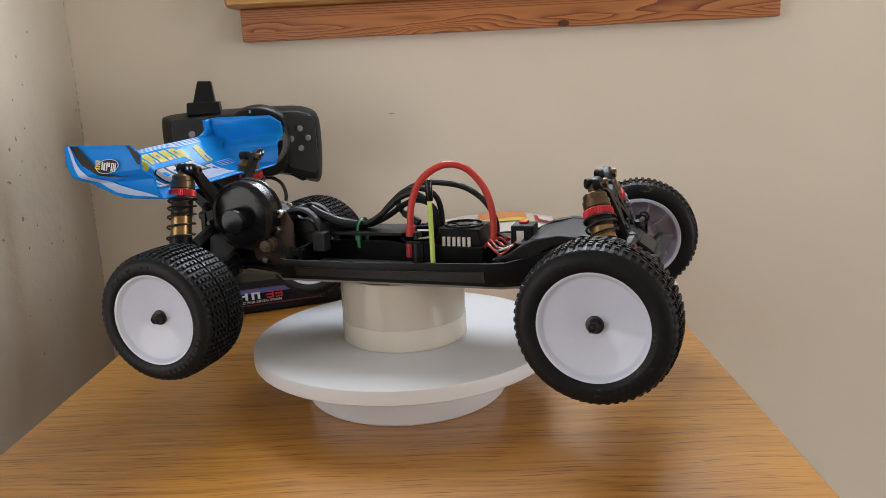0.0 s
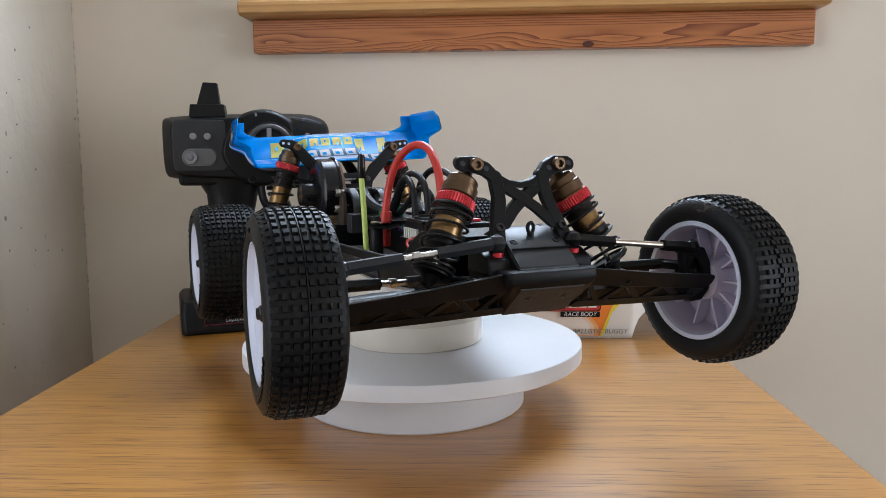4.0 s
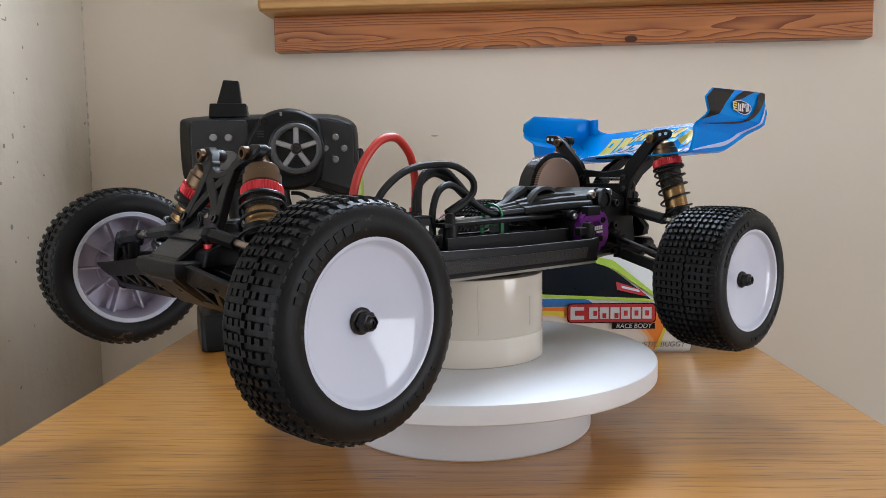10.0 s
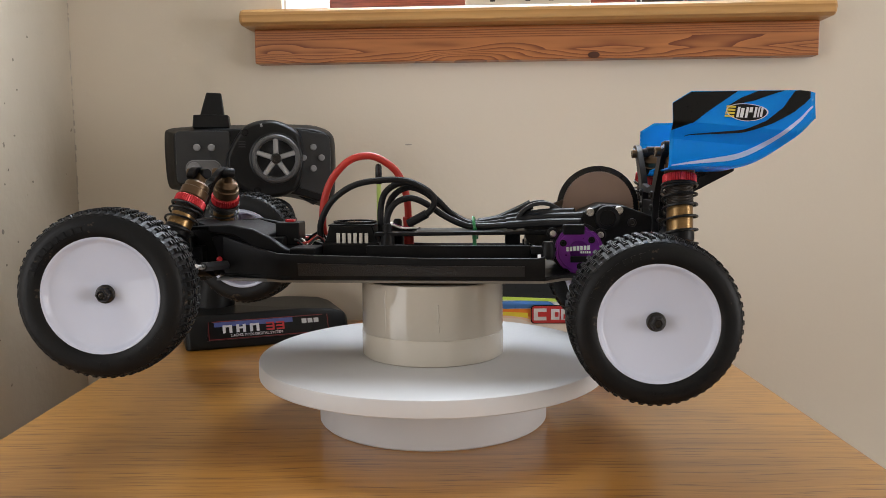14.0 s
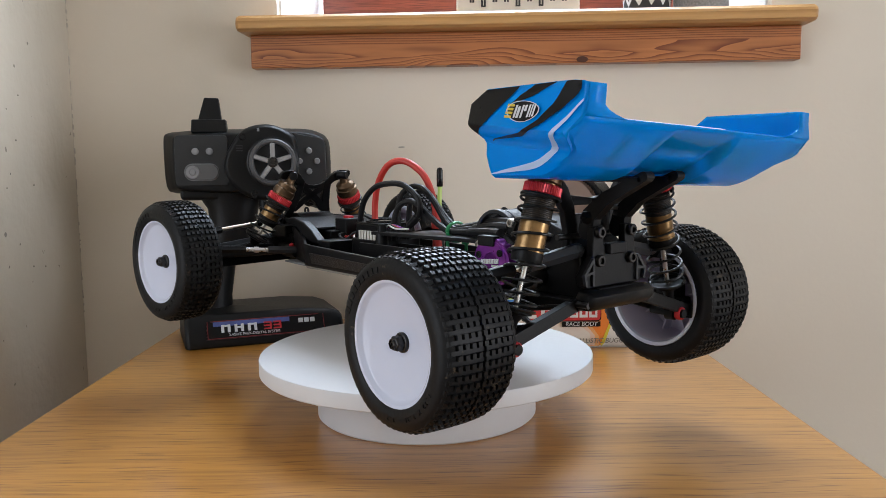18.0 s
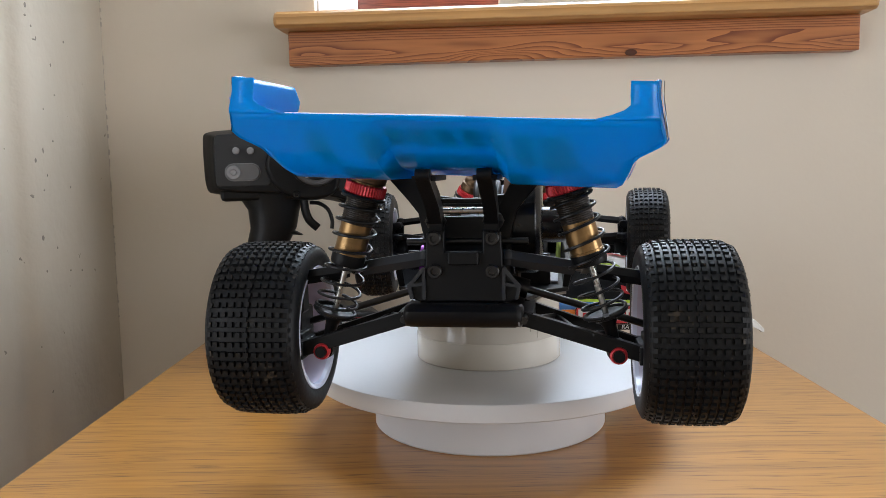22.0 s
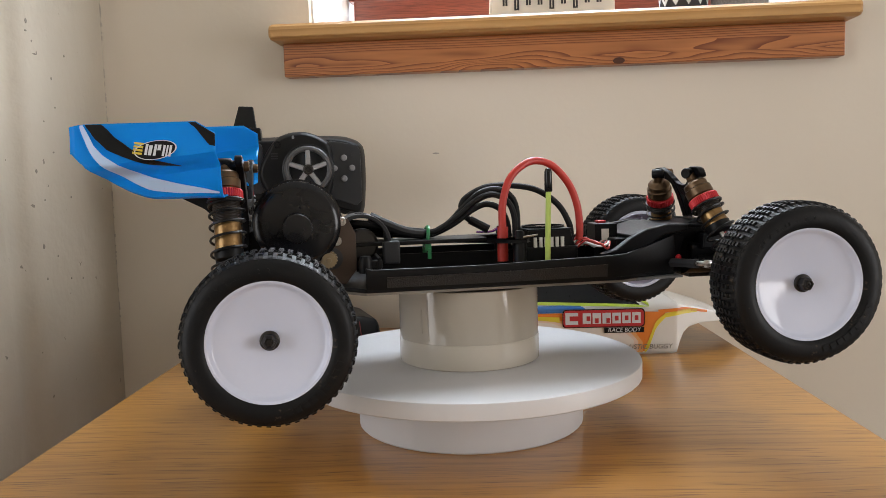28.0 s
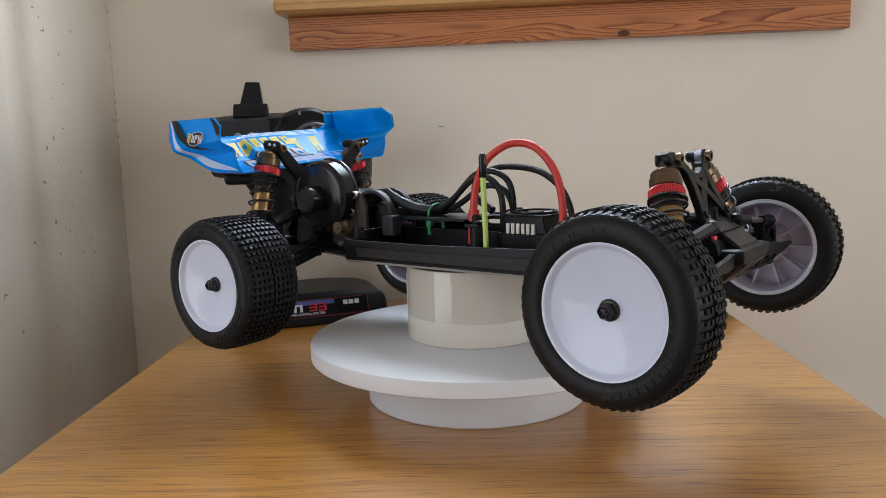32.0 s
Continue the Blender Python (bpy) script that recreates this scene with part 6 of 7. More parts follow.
g.box((-0.0275, 0.0070, 0.1145), (0.0024, 0.0010, 0.0075))
bp("cable_tie", g, M_GREEN, label="green nylon cable tie")
rg = random.Random(12)
for k in range(12):
    mt = (M_REDWIRE, M_WHTWIRE, M_REDWIRE, M_BLKWIRE)[k % 4]
    y0_ = -0.030 + k * 0.0042
    pts = [(0.0690, y0_ * 0.5, 0.1120), (0.0730, y0_ * 0.7, 0.1150 + rg.uniform(0, 0.004)), (0.0790, y0_, 0.1130 + rg.uniform(-0.002, 0.004)), (0.0840, y0_ + rg.uniform(-0.004, 0.004), 0.1110 + rg.uniform(0, 0.004)), (0.0890, y0_ * 0.6 - 0.002, 0.1150)]
    bp("servo_lead", Geo().tube(pts, 0.00075, 6, 5), mt)
for k in range(4):
    bp("sensor_lead", Geo().tube([(0.030, 0.014, 0.1215), (0.024, 0.012 + k * 0.0014, 0.1245), (0.018, 0.009 + k * 0.002, 0.1225), (0.008, 0.011, 0.1225)], 0.0006, 6, 5), (M_PURPLE, M_REDWIRE, M_BLKWIRE, M_WHTWIRE)[k])
ant = bp("aerial", Geo().tube([(0.0408, -0.0408, CH + 0.003), (0.0410, -0.0420, 0.1250), (0.0412, -0.0436, 0.1500)], 0.00165, 10, 4), M_LIME, label="lime green aerial tube with a black cap")
bp("aerial_cap", Geo().lathe([(0.0020, 0), (0.0024, 0.0006), (0.0023, 0.0120), (0.0016, 0.0138), (0.0001, 0.0143)], 12, pose(0.0412, -0.0434, 0.1490)), M_BLACKG, ant, "black rubber aerial cap")

# ---- the wing: a lexan tub with tall end plates, set slightly askew ----
WX = SHIFT @ Matrix.Translation((-0.1755, 0.0012, 0.178)) @ pose(0, 0, 0, 2.9, 0, -4.2) @ Matrix.Translation((0.176, 0, -0.178))


def lerp_table(table, x):
    xs, ys = [p[0] for p in table], [p[1] for p in table]
    return float(np.interp(x, xs, ys))


# u runs from the front edge (0) to the trailing edge (1)
def wing_x(u):
    return -0.1405 - 0.0715 * u


FLOOR_T = [(k / 40, 0.1557 + 0.0243 * max(0.0, (k / 40 - 0.46) / 0.54) ** 1.75) for k in range(41)]
TOP_T = [(0, 0.1893), (0.133, 0.1952), (0.5, 0.1950), (0.90, 0.1947), (0.96, 0.1942), (1.0, 0.1934)]


def wing_floor(u, y):
    """Height of the main plane: shallow pods at the sides, a raised channel in the middle."""
    z = lerp_table(FLOOR_T, u)
    k = min(1.0, max(0.0, (0.0260 - abs(y)) / 0.0060))
    k = k * k * (3 - 2 * k)
    return z + 0.0062 * k * min(1.0, (1 - u) / 0.22) * min(1.0, 0.35 + u)


def crease(u):
    """Height of the ledge between the lower tub and the end plate."""
    return 0.1800 - 0.0075 * u


def wing_y(u, z):
    """Outer half-width of an end plate at height z: an inset tub below, the plate above."""
    step = min(1.0, max(0.0, (z - crease(u) + 0.0085) / 0.0085))
    tail = max(0.0, (u - 0.8) / 0.2)
    low = 0.0035 * min(1.0, max(0.0, z - 0.1558) / 0.010)
    return 0.0690 + low + 0.0110 * step * step * (3 - 2 * step) - 0.0030 * min(1.0, max(0.0, z - crease(u)) / 0.0155) - 0.0016 * tail


def wing_side(u, w):
    """Outer half-width and height up the end plate; w 0 at the floor, 1 at the top edge."""
    z0, z1 = lerp_table(FLOOR_T, u), lerp_table(TOP_T, u)
    z = z0 + (z1 - z0) * w
    return wing_y(u, z), z


def wing_levels(u):
    """Heights of the rows of an end plate, with rows exactly on its two creases."""
    z0, z1 = lerp_table(FLOOR_T, u), lerp_table(TOP_T, u)
    b = max(crease(u), z0 + 0.0045)
    a = max(b - 0.0085, z0 + 0.0020)
    return [z0 + (a - z0) * 0.33, z0 + (a - z0) * 0.67, a, a + (b - a) * 0.25, (a + b) / 2, a + (b - a) * 0.75, b] + [b + (z1 - b) * k / 7 for k in range(1, 8)]


g = Geo()
NU, NW, NF = 30, 36, 60
secs = []
for i in range(NU + 1):
    u = i / NU
    row = []
    for z in wing_levels(u)[::-1]:
        row.append((wing_x(u), wing_y(u, z), z))
    ye = wing_side(u, 0)[0]
    for j in range(NF + 1):
        y = ye - 2 * ye * j / NF
        row.append((wing_x(u), y, wing_floor(u, y) + 0.0012 * (1 if j in (0, NF) else 0)))
    for z in wing_levels(u):
        row.append((wing_x(u), -wing_y(u, z), z))
    secs.append(row)
n = len(secs[0])
vs = [p for r in secs for p in r]
fs = [(i * n + j, i * n + j + 1, (i + 1) * n + j + 1, (i + 1) * n + j) for i in range(NU) for j in range(n - 1)]
# rear corners: the end plates wrap round by a narrow upright strip
for s in (-1, 1):
    k = len(vs)
    m_ = 8
    for j in range(m_ + 1):
        w = j / m_
        y, z = wing_side(1.0, w)
        inset = 0.0088 + 0.014 * max(0.0, 1 - w / 0.45) ** 2
        vs += [(wing_x(1.0), s * y, z), (wing_x(1.0) - 0.0004, s * (y - inset), z)]
    fs += [(k + 2 * j, k + 2 * j + 1, k + 2 * j + 3, k + 2 * j + 2) for j in range(m_)]
g.add(vs, fs)
wing = part("rear_wing", g, M_BLUE, buggy, "sky-blue lexan wing with tall decalled end plates", smooth=28, m=WX, recalc=False)
mod = wing.modifiers.new("sheet", "SOLIDIFY")
mod.thickness, mod.offset = 0.0009, 0


def side_strip(name, mat, s, low, high, u0, u1, steps=40, off=0.0012):
    """A decal on an end plate between two height curves given as (u, w) tables."""
    g = Geo()
    vs = []
    cross = 12
    for i in range(steps + 1):
        u = u0 + (u1 - u0) * i / steps
        for j in range(cross + 1):
            w = lerp_table(low, u) + (lerp_table(high, u) - lerp_table(low, u)) * j / cross
            y, z = wing_side(u, max(0.02, min(1.0, w)))
            vs.append((wing_x(u), s * (y + off), z))
    c = cross + 1
    g.add(vs, [(i * c + j, i * c + j + 1, (i + 1) * c + j + 1, (i + 1) * c + j) for i in range(steps) for j in range(cross)])
    return part(name, g, mat, wing, smooth=60, recalc=False)


for s in (-1, 1):
    # black flashes at the top, a dark blade that sweeps down from the rear top corner, a pale sweep below it
    if s > 0:
        side_strip("black_flash", M_INK, s, [(0.0, 0.58), (0.14, 0.57), (0.26, 0.74), (0.46, 0.992)], [(0.0, 0.99), (0.5, 0.992)], 0.0, 0.46)
        side_strip("black_flash", M_INK, s, [(0.40, 0.80), (0.58, 0.86), (0.78, 0.985)], [(0.40, 0.81), (0.48, 0.90), (0.60, 0.99), (0.78, 0.992)], 0.40, 0.78)
        side_strip("black_blade", M_INK, s, [(0.10, 0.43), (0.5, 0.44), (0.70, 0.48), (0.85, 0.55), (0.93, 0.66), (0.965, 0.80)], [(0.10, 0.44), (0.5, 0.475), (0.66, 0.55), (0.78, 0.70), (0.86, 0.99), (0.965, 0.992)], 0.10, 0.965, off=0.0016)
    else:
        side_strip("black_flash", M_INK, s, [(0.0, 0.80), (0.04, 0.78), (0.18, 0.985)], [(0.0, 0.985), (0.14, 0.99), (0.30, 0.992)], 0.0, 0.18)
        side_strip("black_blade", M_INK, s, [(0.26, 0.43), (0.45, 0.46), (0.60, 0.52), (0.74, 0.58), (0.83, 0.74), (0.885, 0.97)], [(0.26, 0.44), (0.45, 0.54), (0.58, 0.66), (0.69, 0.80), (0.77, 0.99), (0.885, 0.992)], 0.26, 0.885, off=0.0016)
    if s > 0:
        side_strip("pale_sweep", M_PALE, s, [(0.0, 0.03), (0.4, 0.08), (0.72, 0.17), (0.9, 0.28), (0.985, 0.46)], [(0.0, 0.04), (0.4, 0.15), (0.72, 0.26), (0.9, 0.37), (0.985, 0.54)], 0.02, 0.985, off=0.0014)
    else:
        side_strip("pale_sweep", M_PALE, s, [(0.0, 0.06), (0.3, 0.07), (0.52, 0.12), (0.67, 0.20), (0.78, 0.27), (0.85, 0.38), (0.895, 0.60), (0.925, 0.90)], [(0.0, 0.08), (0.3, 0.20), (0.52, 0.31), (0.67, 0.40), (0.77, 0.47), (0.83, 0.58), (0.875, 0.80), (0.895, 0.985), (0.925, 0.985)], 0.02, 0.925, off=0.0014)
    # oval maker's sticker drawn as plain shapes
    uc, wc = (0.52, 0.70) if s > 0 else (0.41, 0.65)
    g = Geo()
    vs = []
    for ring, k in ((0, 0.0), (1, 0.5), (2, 1.0)):
        for q in range(28):
            a = 2 * math.pi * q / 28
            u, w = uc + 0.138 * k * math.cos(a), wc + 0.112 * k * math.sin(a) - 0.03 * k * math.cos(a)
            y, z = wing_side(u, w)
            vs.append((wing_x(u), s * (y + 0.0014), z))
    fs = [(r * 28 + q, r * 28 + (q + 1) % 28, (r + 1) * 28 + (q + 1) % 28, (r + 1) * 28 + q) for r in (0, 1) for q in range(28)]
    g.add(vs, fs)
    ring = []
    for k in (1.0, 1.07):
        for q in range(40):
            a = 2 * math.pi * q / 40
            u, w = uc + 0.138 * k * math.cos(a), wc + 0.112 * k * math.sin(a) - 0.03 * k * math.cos(a)
            y, z = wing_side(u, w)
            ring.append((wing_x(u), s * (y + 0.0018), z))
    edge = Geo().add(ring, [(q, (q + 1) % 40, 40 + (q + 1) % 40, 40 + q) for q in range(40)])
    badge = part("oval_sticker", g, M_INK, wing, "black oval sticker with pale and yellow shapes", recalc=False)
    part("sticker_edge", edge, M_SILVERINK, badge, recalc=False)
    def slant(name, mat, a, b, lo, hi, off):
        g2 = Geo()
        P = []
        for u_, w_ in ((a, lo), (b, lo), (b, hi), (a, hi)):
            lean = (w_ - wc) * 0.12
            uu = uc + (u_ + lean) * (1 if s > 0 else -1)
            y, z = wing_side(uu, w_ - (u_) * 0.16)
            P.append((wing_x(uu), s * (y + off), z))
        g2.add(P, [(0, 1, 2, 3)])
        return part(name, g2, mat, badge, recalc=False, smooth=0)
    for k in range(4):
        slant("yellow_bar", M_YELLOW, -0.150, -0.085, wc - 0.075 + k * 0.042, wc - 0.048 + k * 0.042, 0.0018)
    for k, (a, b) in enumerate(((-0.070, -0.052), (-0.045, -0.022), (-0.010, 0.008), (0.014, 0.036), (0.050, 0.066), (0.074, 0.086), (0.094, 0.110))):
        slant("pale_bar", M_SILVERINK, a, b, wc - 0.07 if k != 3 else wc - 0.0, wc + 0.07 if k != 1 else wc + 0.055, 0.0018)


def floor_patch(name, mat, u0, u1, y0_, y1_, off=0.0009, lean=0.0):
    """A decal on the upper face of the main plane."""
    g = Geo()
    vs = []
    N = 12
    for i in range(N + 1):
        u = u0 + (u1 - u0) * i / N
        for j in range(N + 1):
            y = y0_ + (y1_ - y0_) * j / N + lean * (u - u0)
            vs.append((wing_x(u) + off * 0.35, y, wing_floor(u, y) + off))
    g.add(vs, [(i * 13 + j, i * 13 + j + 1, (i + 1) * 13 + j + 1, (i + 1) * 13 + j) for i in range(N) for j in range(N)])
    return part(name, g, mat, wing, smooth=60, recalc=False)


for k in range(10):      # shop name: yellow blocks instead of letters, the first one large
    if k == 8:
        continue
    y = -0.052 + k * 0.0100 + (0.004 if k else 0.0)
    wd = 0.0115 if k == 0 else 0.0078
    floor_patch("yellow_block", M_WINGYEL, 0.70 if k in (0, 9) else 0.74, 0.92, y, y + wd, lean=0.010)
    floor_patch("blue_letter_gap", M_BLUE, 0.70 if k % 2 else 0.80, 0.79 if k % 2 else 0.86, y + wd * 0.42, y + wd * 0.62, 0.0014, 0.010)
for k in range(4):       # thin pale speed lines above and below the name
    floor_patch("pale_stripe", M_WINGPALE, 0.945 + k * 0.014, 0.951 + k * 0.014, -0.030 + k * 0.006, 0.058, 0.0012)
    floor_patch("pale_stripe", M_WINGPALE, 0.645 - k * 0.030, 0.653 - k * 0.030, 0.046, 0.066, 0.0014)
    floor_patch("pale_stripe", M_WINGPALE, 0.645 - k * 0.030, 0.653 - k * 0.030, -0.066, -0.044, 0.0014)
for k in range(7):       # second line: pale shapes with dark edges
    y = -0.036 + k * 0.0112
    floor_patch("dark_letter_edge", M_INK, 0.42, 0.67, y, y + 0.0104, 0.0010, 0.006)
    floor_patch("pale_letter_block", M_WINGPALE, 0.44, 0.65, y + 0.0008, y + 0.0096, 0.0014, 0.006)
    floor_patch("blue_letter_gap", M_BLUE, 0.50, 0.58, y + 0.0034, y + 0.0068, 0.0018, 0.004)
floor_patch("pale_panel", M_WINGPALE, 0.08, 0.40, -0.026, 0.030)
for k in range(4):
    floor_patch("black_flash", M_INK, 0.05, 0.20, (-1 if k < 2 else 1) * (0.034 + 0.010 * (k % 2)), (-1 if k < 2 else 1) * (0.039 + 0.010 * (k % 2)), 0.0010, 0.01)

# ---- pistol transmitter on its stand, behind the turntable ----
TXM = pose(-0.165, 0.222, 0, 0, 0, 11)
tx = thing("transmitter", "black pistol-grip radio transmitter with steering wheel, standing upright", "transmitter", TXM)


def round_rect(x0, x1, z0, z1, r, n=5, skew=0.0):
    pts = []
    for cx_, cz, a0 in ((x1 - r, z1 - r, 0), (x0 + r, z1 - r, 90), (x0 + r, z0 + r, 180), (x1 - r, z0 + r, 270)):
        for k in range(n + 1):
            a = radians(a0 + 90 * k / n)
            pts.append((cx_ + r * math.cos(a), cz + r * math.sin(a)))
    return [(x, z + skew * (x - x0)) for x, z in pts]


def loft(rings):
    """A closed skin through outlines of equal length, each a list of 3D points."""
    g = Geo()
    n = len(rings[0])
    vs = [p for r in rings for p in r]
    fs = [tuple(range(n)), tuple(range(len(vs) - n, len(vs)))[::-1]]
    for i in range(len(rings) - 1):
        fs += [(i * n + j, i * n + (j + 1) % n, (i + 1) * n + (j + 1) % n, (i + 1) * n + j) for j in range(n)]
    return g.add(vs, fs)


def rounded(poly, times=2):
    """Cuts the corners of an outline."""
    for _ in range(times):
        out = []
        for i, (x, z) in enumerate(poly):
            x2, z2 = poly[(i + 1) % len(poly)]
            out += [(x * 0.78 + x2 * 0.22, z * 0.78 + z2 * 0.22), (x * 0.22 + x2 * 0.78, z * 0.22 + z2 * 0.78)]
        poly = out
    return poly


base_o = [(-0.0700, 0.1958), (0.0480, 0.1985), (0.0665, 0.1930), (0.0705, 0.1875), (0.0712, 0.1600), (0.0690, 0.1300), (0.0640, 0.1265), (0.0300, 0.1385), (-0.0660, 0.1430), (-0.0715, 0.1490), (-0.0722, 0.1880)]
base_o = rounded(base_o)


def grow(poly, k):
    cx_, cz = 0.0, 0.168
    return [(cx_ + (x - cx_) * k, cz + (z - cz) * k) for x, z in poly]


rings = [[(x, y, z) for x, z in grow(base_o, k)] for y, k in ((0.0, 0.975), (0.003, 1.0), (0.010, 1.04), (0.020, 1.13), (0.036, 1.13), (0.044, 1.04))]
for r in rings[3:5]:
    for i, (x, y, z) in enumerate(r):
        if x > 0:
            r[i] = (x * 0.91, y, z)
body = part("case", loft(rings), M_TX, tx, "black plastic transmitter case", bevel=0.002)
poly = round_rect(-0.0690, -0.0215, 0.1480, 0.1945, 0.004)
part("control_panel", Geo().prism(poly, -0.0008, 0.002, "y"), M_TXFACE, tx, "dark grey trim panel", bevel=0.0006)
poly = [(0.0400, 0.1960), (0.0650, 0.1915), (0.0685, 0.1870), (0.0690, 0.1400), (0.0640, 0.1345), (0.0400, 0.1420)]
part("control_panel", Geo().prism(poly, -0.0008, 0.002, "y"), M_TXFACE, tx, "dark grey trim panel", bevel=0.0006)
# wheel housing: a wide drum in front of the case
hm = pose(0.0195, 0, 0.1690, 90, 0, 0)
poly = [(-0.0240, 0.1760), (-0.0100, 0.1985), (0.0040, 0.2040), (0.0180, 0.2045), (0.0300, 0.2005), (0.0420, 0.1930), (0.0440, 0.1700), (0.0400, 0.1420), (0.0250, 0.1340), (0.0050, 0.1335), (-0.0110, 0.1400), (-0.0215, 0.1520), (-0.0262, 0.1640)]
poly = rounded(poly)
part("wheel_housing", loft([[(x, y, z) for x, z in [(0.009 + (px - 0.009) * k, 0.169 + (pz - 0.169) * k) for px, pz in poly]] for y, k in ((0.03, 1.0), (-0.004, 1.0), (-0.010, 0.96), (-0.012, 0.90))]), M_TX, tx, "black raised wheel housing", bevel=0.001)
part("housing_drum", Geo().lathe([(0.0235, 0.008), (0.0225, 0.026), (0.0205, 0.0275), (0.0001, 0.0275)], 48, hm), M_TX, tx)
sw = part("steering_wheel", Geo().lathe([(0.0165, 0.0290), (0.0172, 0.0270), (0.0205, 0.0270), (0.0213, 0.0300), (0.0213, 0.0350), (0.0200, 0.0368), (0.0182, 0.0372), (0.0168, 0.0360)], 56, hm, close=True), M_TXRIM, tx, "dark five-spoke steering wheel")
part("tyre_band", Geo().lathe([(0.0214, 0.0285), (0.0228, 0.0290), (0.0230, 0.0345), (0.0216, 0.0352)], 56, hm, close=True), M_TX, sw, "black foam band")
for k in range(5):
    a = 90 + 72 * k
    vs = [(0.003, -0.0030, 0.0330), (0.0172, -0.0016, 0.0345), (0.0172, 0.0016, 0.0345), (0.003, 0.0030, 0.0330), (0.003, -0.0024, 0.0360), (0.0172, -0.0011, 0.0365), (0.0172, 0.0011, 0.0365), (0.003, 0.0024, 0.0360)]
    vs = [(x, y * (0.8 + (x > 0.01) * 0.7), z) for x, y, z in vs]
    part("spoke", Geo().add(vs, [(3, 2, 1, 0), (4, 5, 6, 7), (0, 1, 5, 4), (1, 2, 6, 5), (2, 3, 7, 6), (3, 0, 4, 7)], hm @ pose(0, 0, 0, 0, 0, a)), M_SPOKE, sw, bevel=0.0003)
part("wheel_hub", Geo().lathe([(0.0048, 0.0300), (0.0046, 0.0368), (0.0036, 0.0376), (0.0026, 0.0376), (0.0024, 0.0366), (0.0001, 0.0366)], 24, hm), M_DSTEEL, sw)
part("wheel_well", Geo().lathe([(0.0170, 0.0278), (0.0001, 0.0280)], 40, hm), M_SHADE, sw)
for x, z, r in ((-0.0507, 0.1797, 0.0032), (-0.0380, 0.1796, 0.0032), (0.0530, 0.1797, 0.0030), (0.0440, 0.1700, 0.0029), (0.0603, 0.1700, 0.0030), (0.0527, 0.1602, 0.0030)):
    part("button", Geo().lathe([(r, 0), (r, 0.0020), (r * 0.7, 0.0028), (0.0001, 0.0029)], 20, pose(x, -0.0008, z, 90, 0, 0)), M_BTN, tx, "small grey push button")
part("button", Geo().lathe([(0.0022, 0), (0.0022, 0.0018), (0.0001, 0.0022)], 16, pose(0.0070, -0.010, 0.1985, 90, 0, 0)), M_BTN, tx, "small grey push button")
part("socket", Geo().lathe([(0.0032, 0), (0.0032, 0.0010), (0.0001, 0.0010)], 20, pose(0.0632, -0.0004, 0.1823, 90, 0, 0)), M_SHADE, tx)
poly = round_rect(-0.0605, -0.0305, 0.1532, 0.1678, 0.0070, 6)
pad = part("slider_pad", Geo().prism(poly, -0.0026, 0.001, "y"), M_BTNDK, tx, "grey oval pad with a round dial", bevel=0.0006)
part("pad_rim", Geo().prism(round_rect(-0.0612, -0.0298, 0.1525, 0.1685, 0.0077, 6), -0.0012, 0.001, "y"), M_BTN, pad, bevel=0.0003)
part("dial", Geo().lathe([(0.0062, 0), (0.0058, 0.0020), (0.0030, 0.0012), (0.0022, 0.0026), (0.0001, 0.0026)], 24, pose(-0.0535, -0.0026, 0.1605, 90, 0, 0)), M_BTN, pad)
for x, z, w in ((-0.0530, 0.1850, 0.0080), (-0.0375, 0.1850, 0.0062), (-0.0440, 0.1702, 0.0110), (-0.0105, 0.1845, 0.006), (-0.0105, 0.1822, 0.006), (-0.0105, 0.1799, 0.006)):
    part("panel_marking", Geo().box((x, -0.0011 if x < -0.02 else -0.0122, z), (w, 0.0006, 0.0014 if x < -0.02 else 0.0010)), M_SHADE, tx)
for x, z in ((-0.0075, 0.1925), (0.0015, 0.1400)):
    part("screw_recess", Geo().lathe([(0.0034, 0), (0.0034, 0.0008), (0.0018, 0.0008), (0.0015, 0.0002), (0.0001, 0.0002)], 18, pose(x, -0.0112, z, 90, 0, 0)), M_BLACKG, tx)
# stub aerial on its foot
part("aerial_foot", Geo().box((-0.0385, 0.018, 0.2035), (0.0330, 0.022, 0.0120), top=0.93), M_TX, tx, bevel=0.001)
vs = [(-0.0482, 0.0105, 0.2090), (-0.0270, 0.0105, 0.2090), (-0.0270, 0.0235, 0.2090), (-0.0482, 0.0235, 0.2090), (-0.0422, 0.0130, 0.2300), (-0.0292, 0.0130, 0.2295), (-0.0292, 0.0215, 0.2295), (-0.0422, 0.0215, 0.2300)]
part("aerial", Geo().add(vs, [(3, 2, 1, 0), (4, 5, 6, 7), (0, 1, 5, 4), (1, 2, 6, 5), (2, 3, 7, 6), (3, 0, 4, 7)]), M_TX, tx, "tapered black stub aerial", bevel=0.001)
# grip, trigger and guard
def ell(cx_, cy_, z, a, b, n=20):
    return [(cx_ + a * math.cos(2 * math.pi * k / n), cy_ + b * math.sin(2 * math.pi * k / n), z) for k in range(n)]


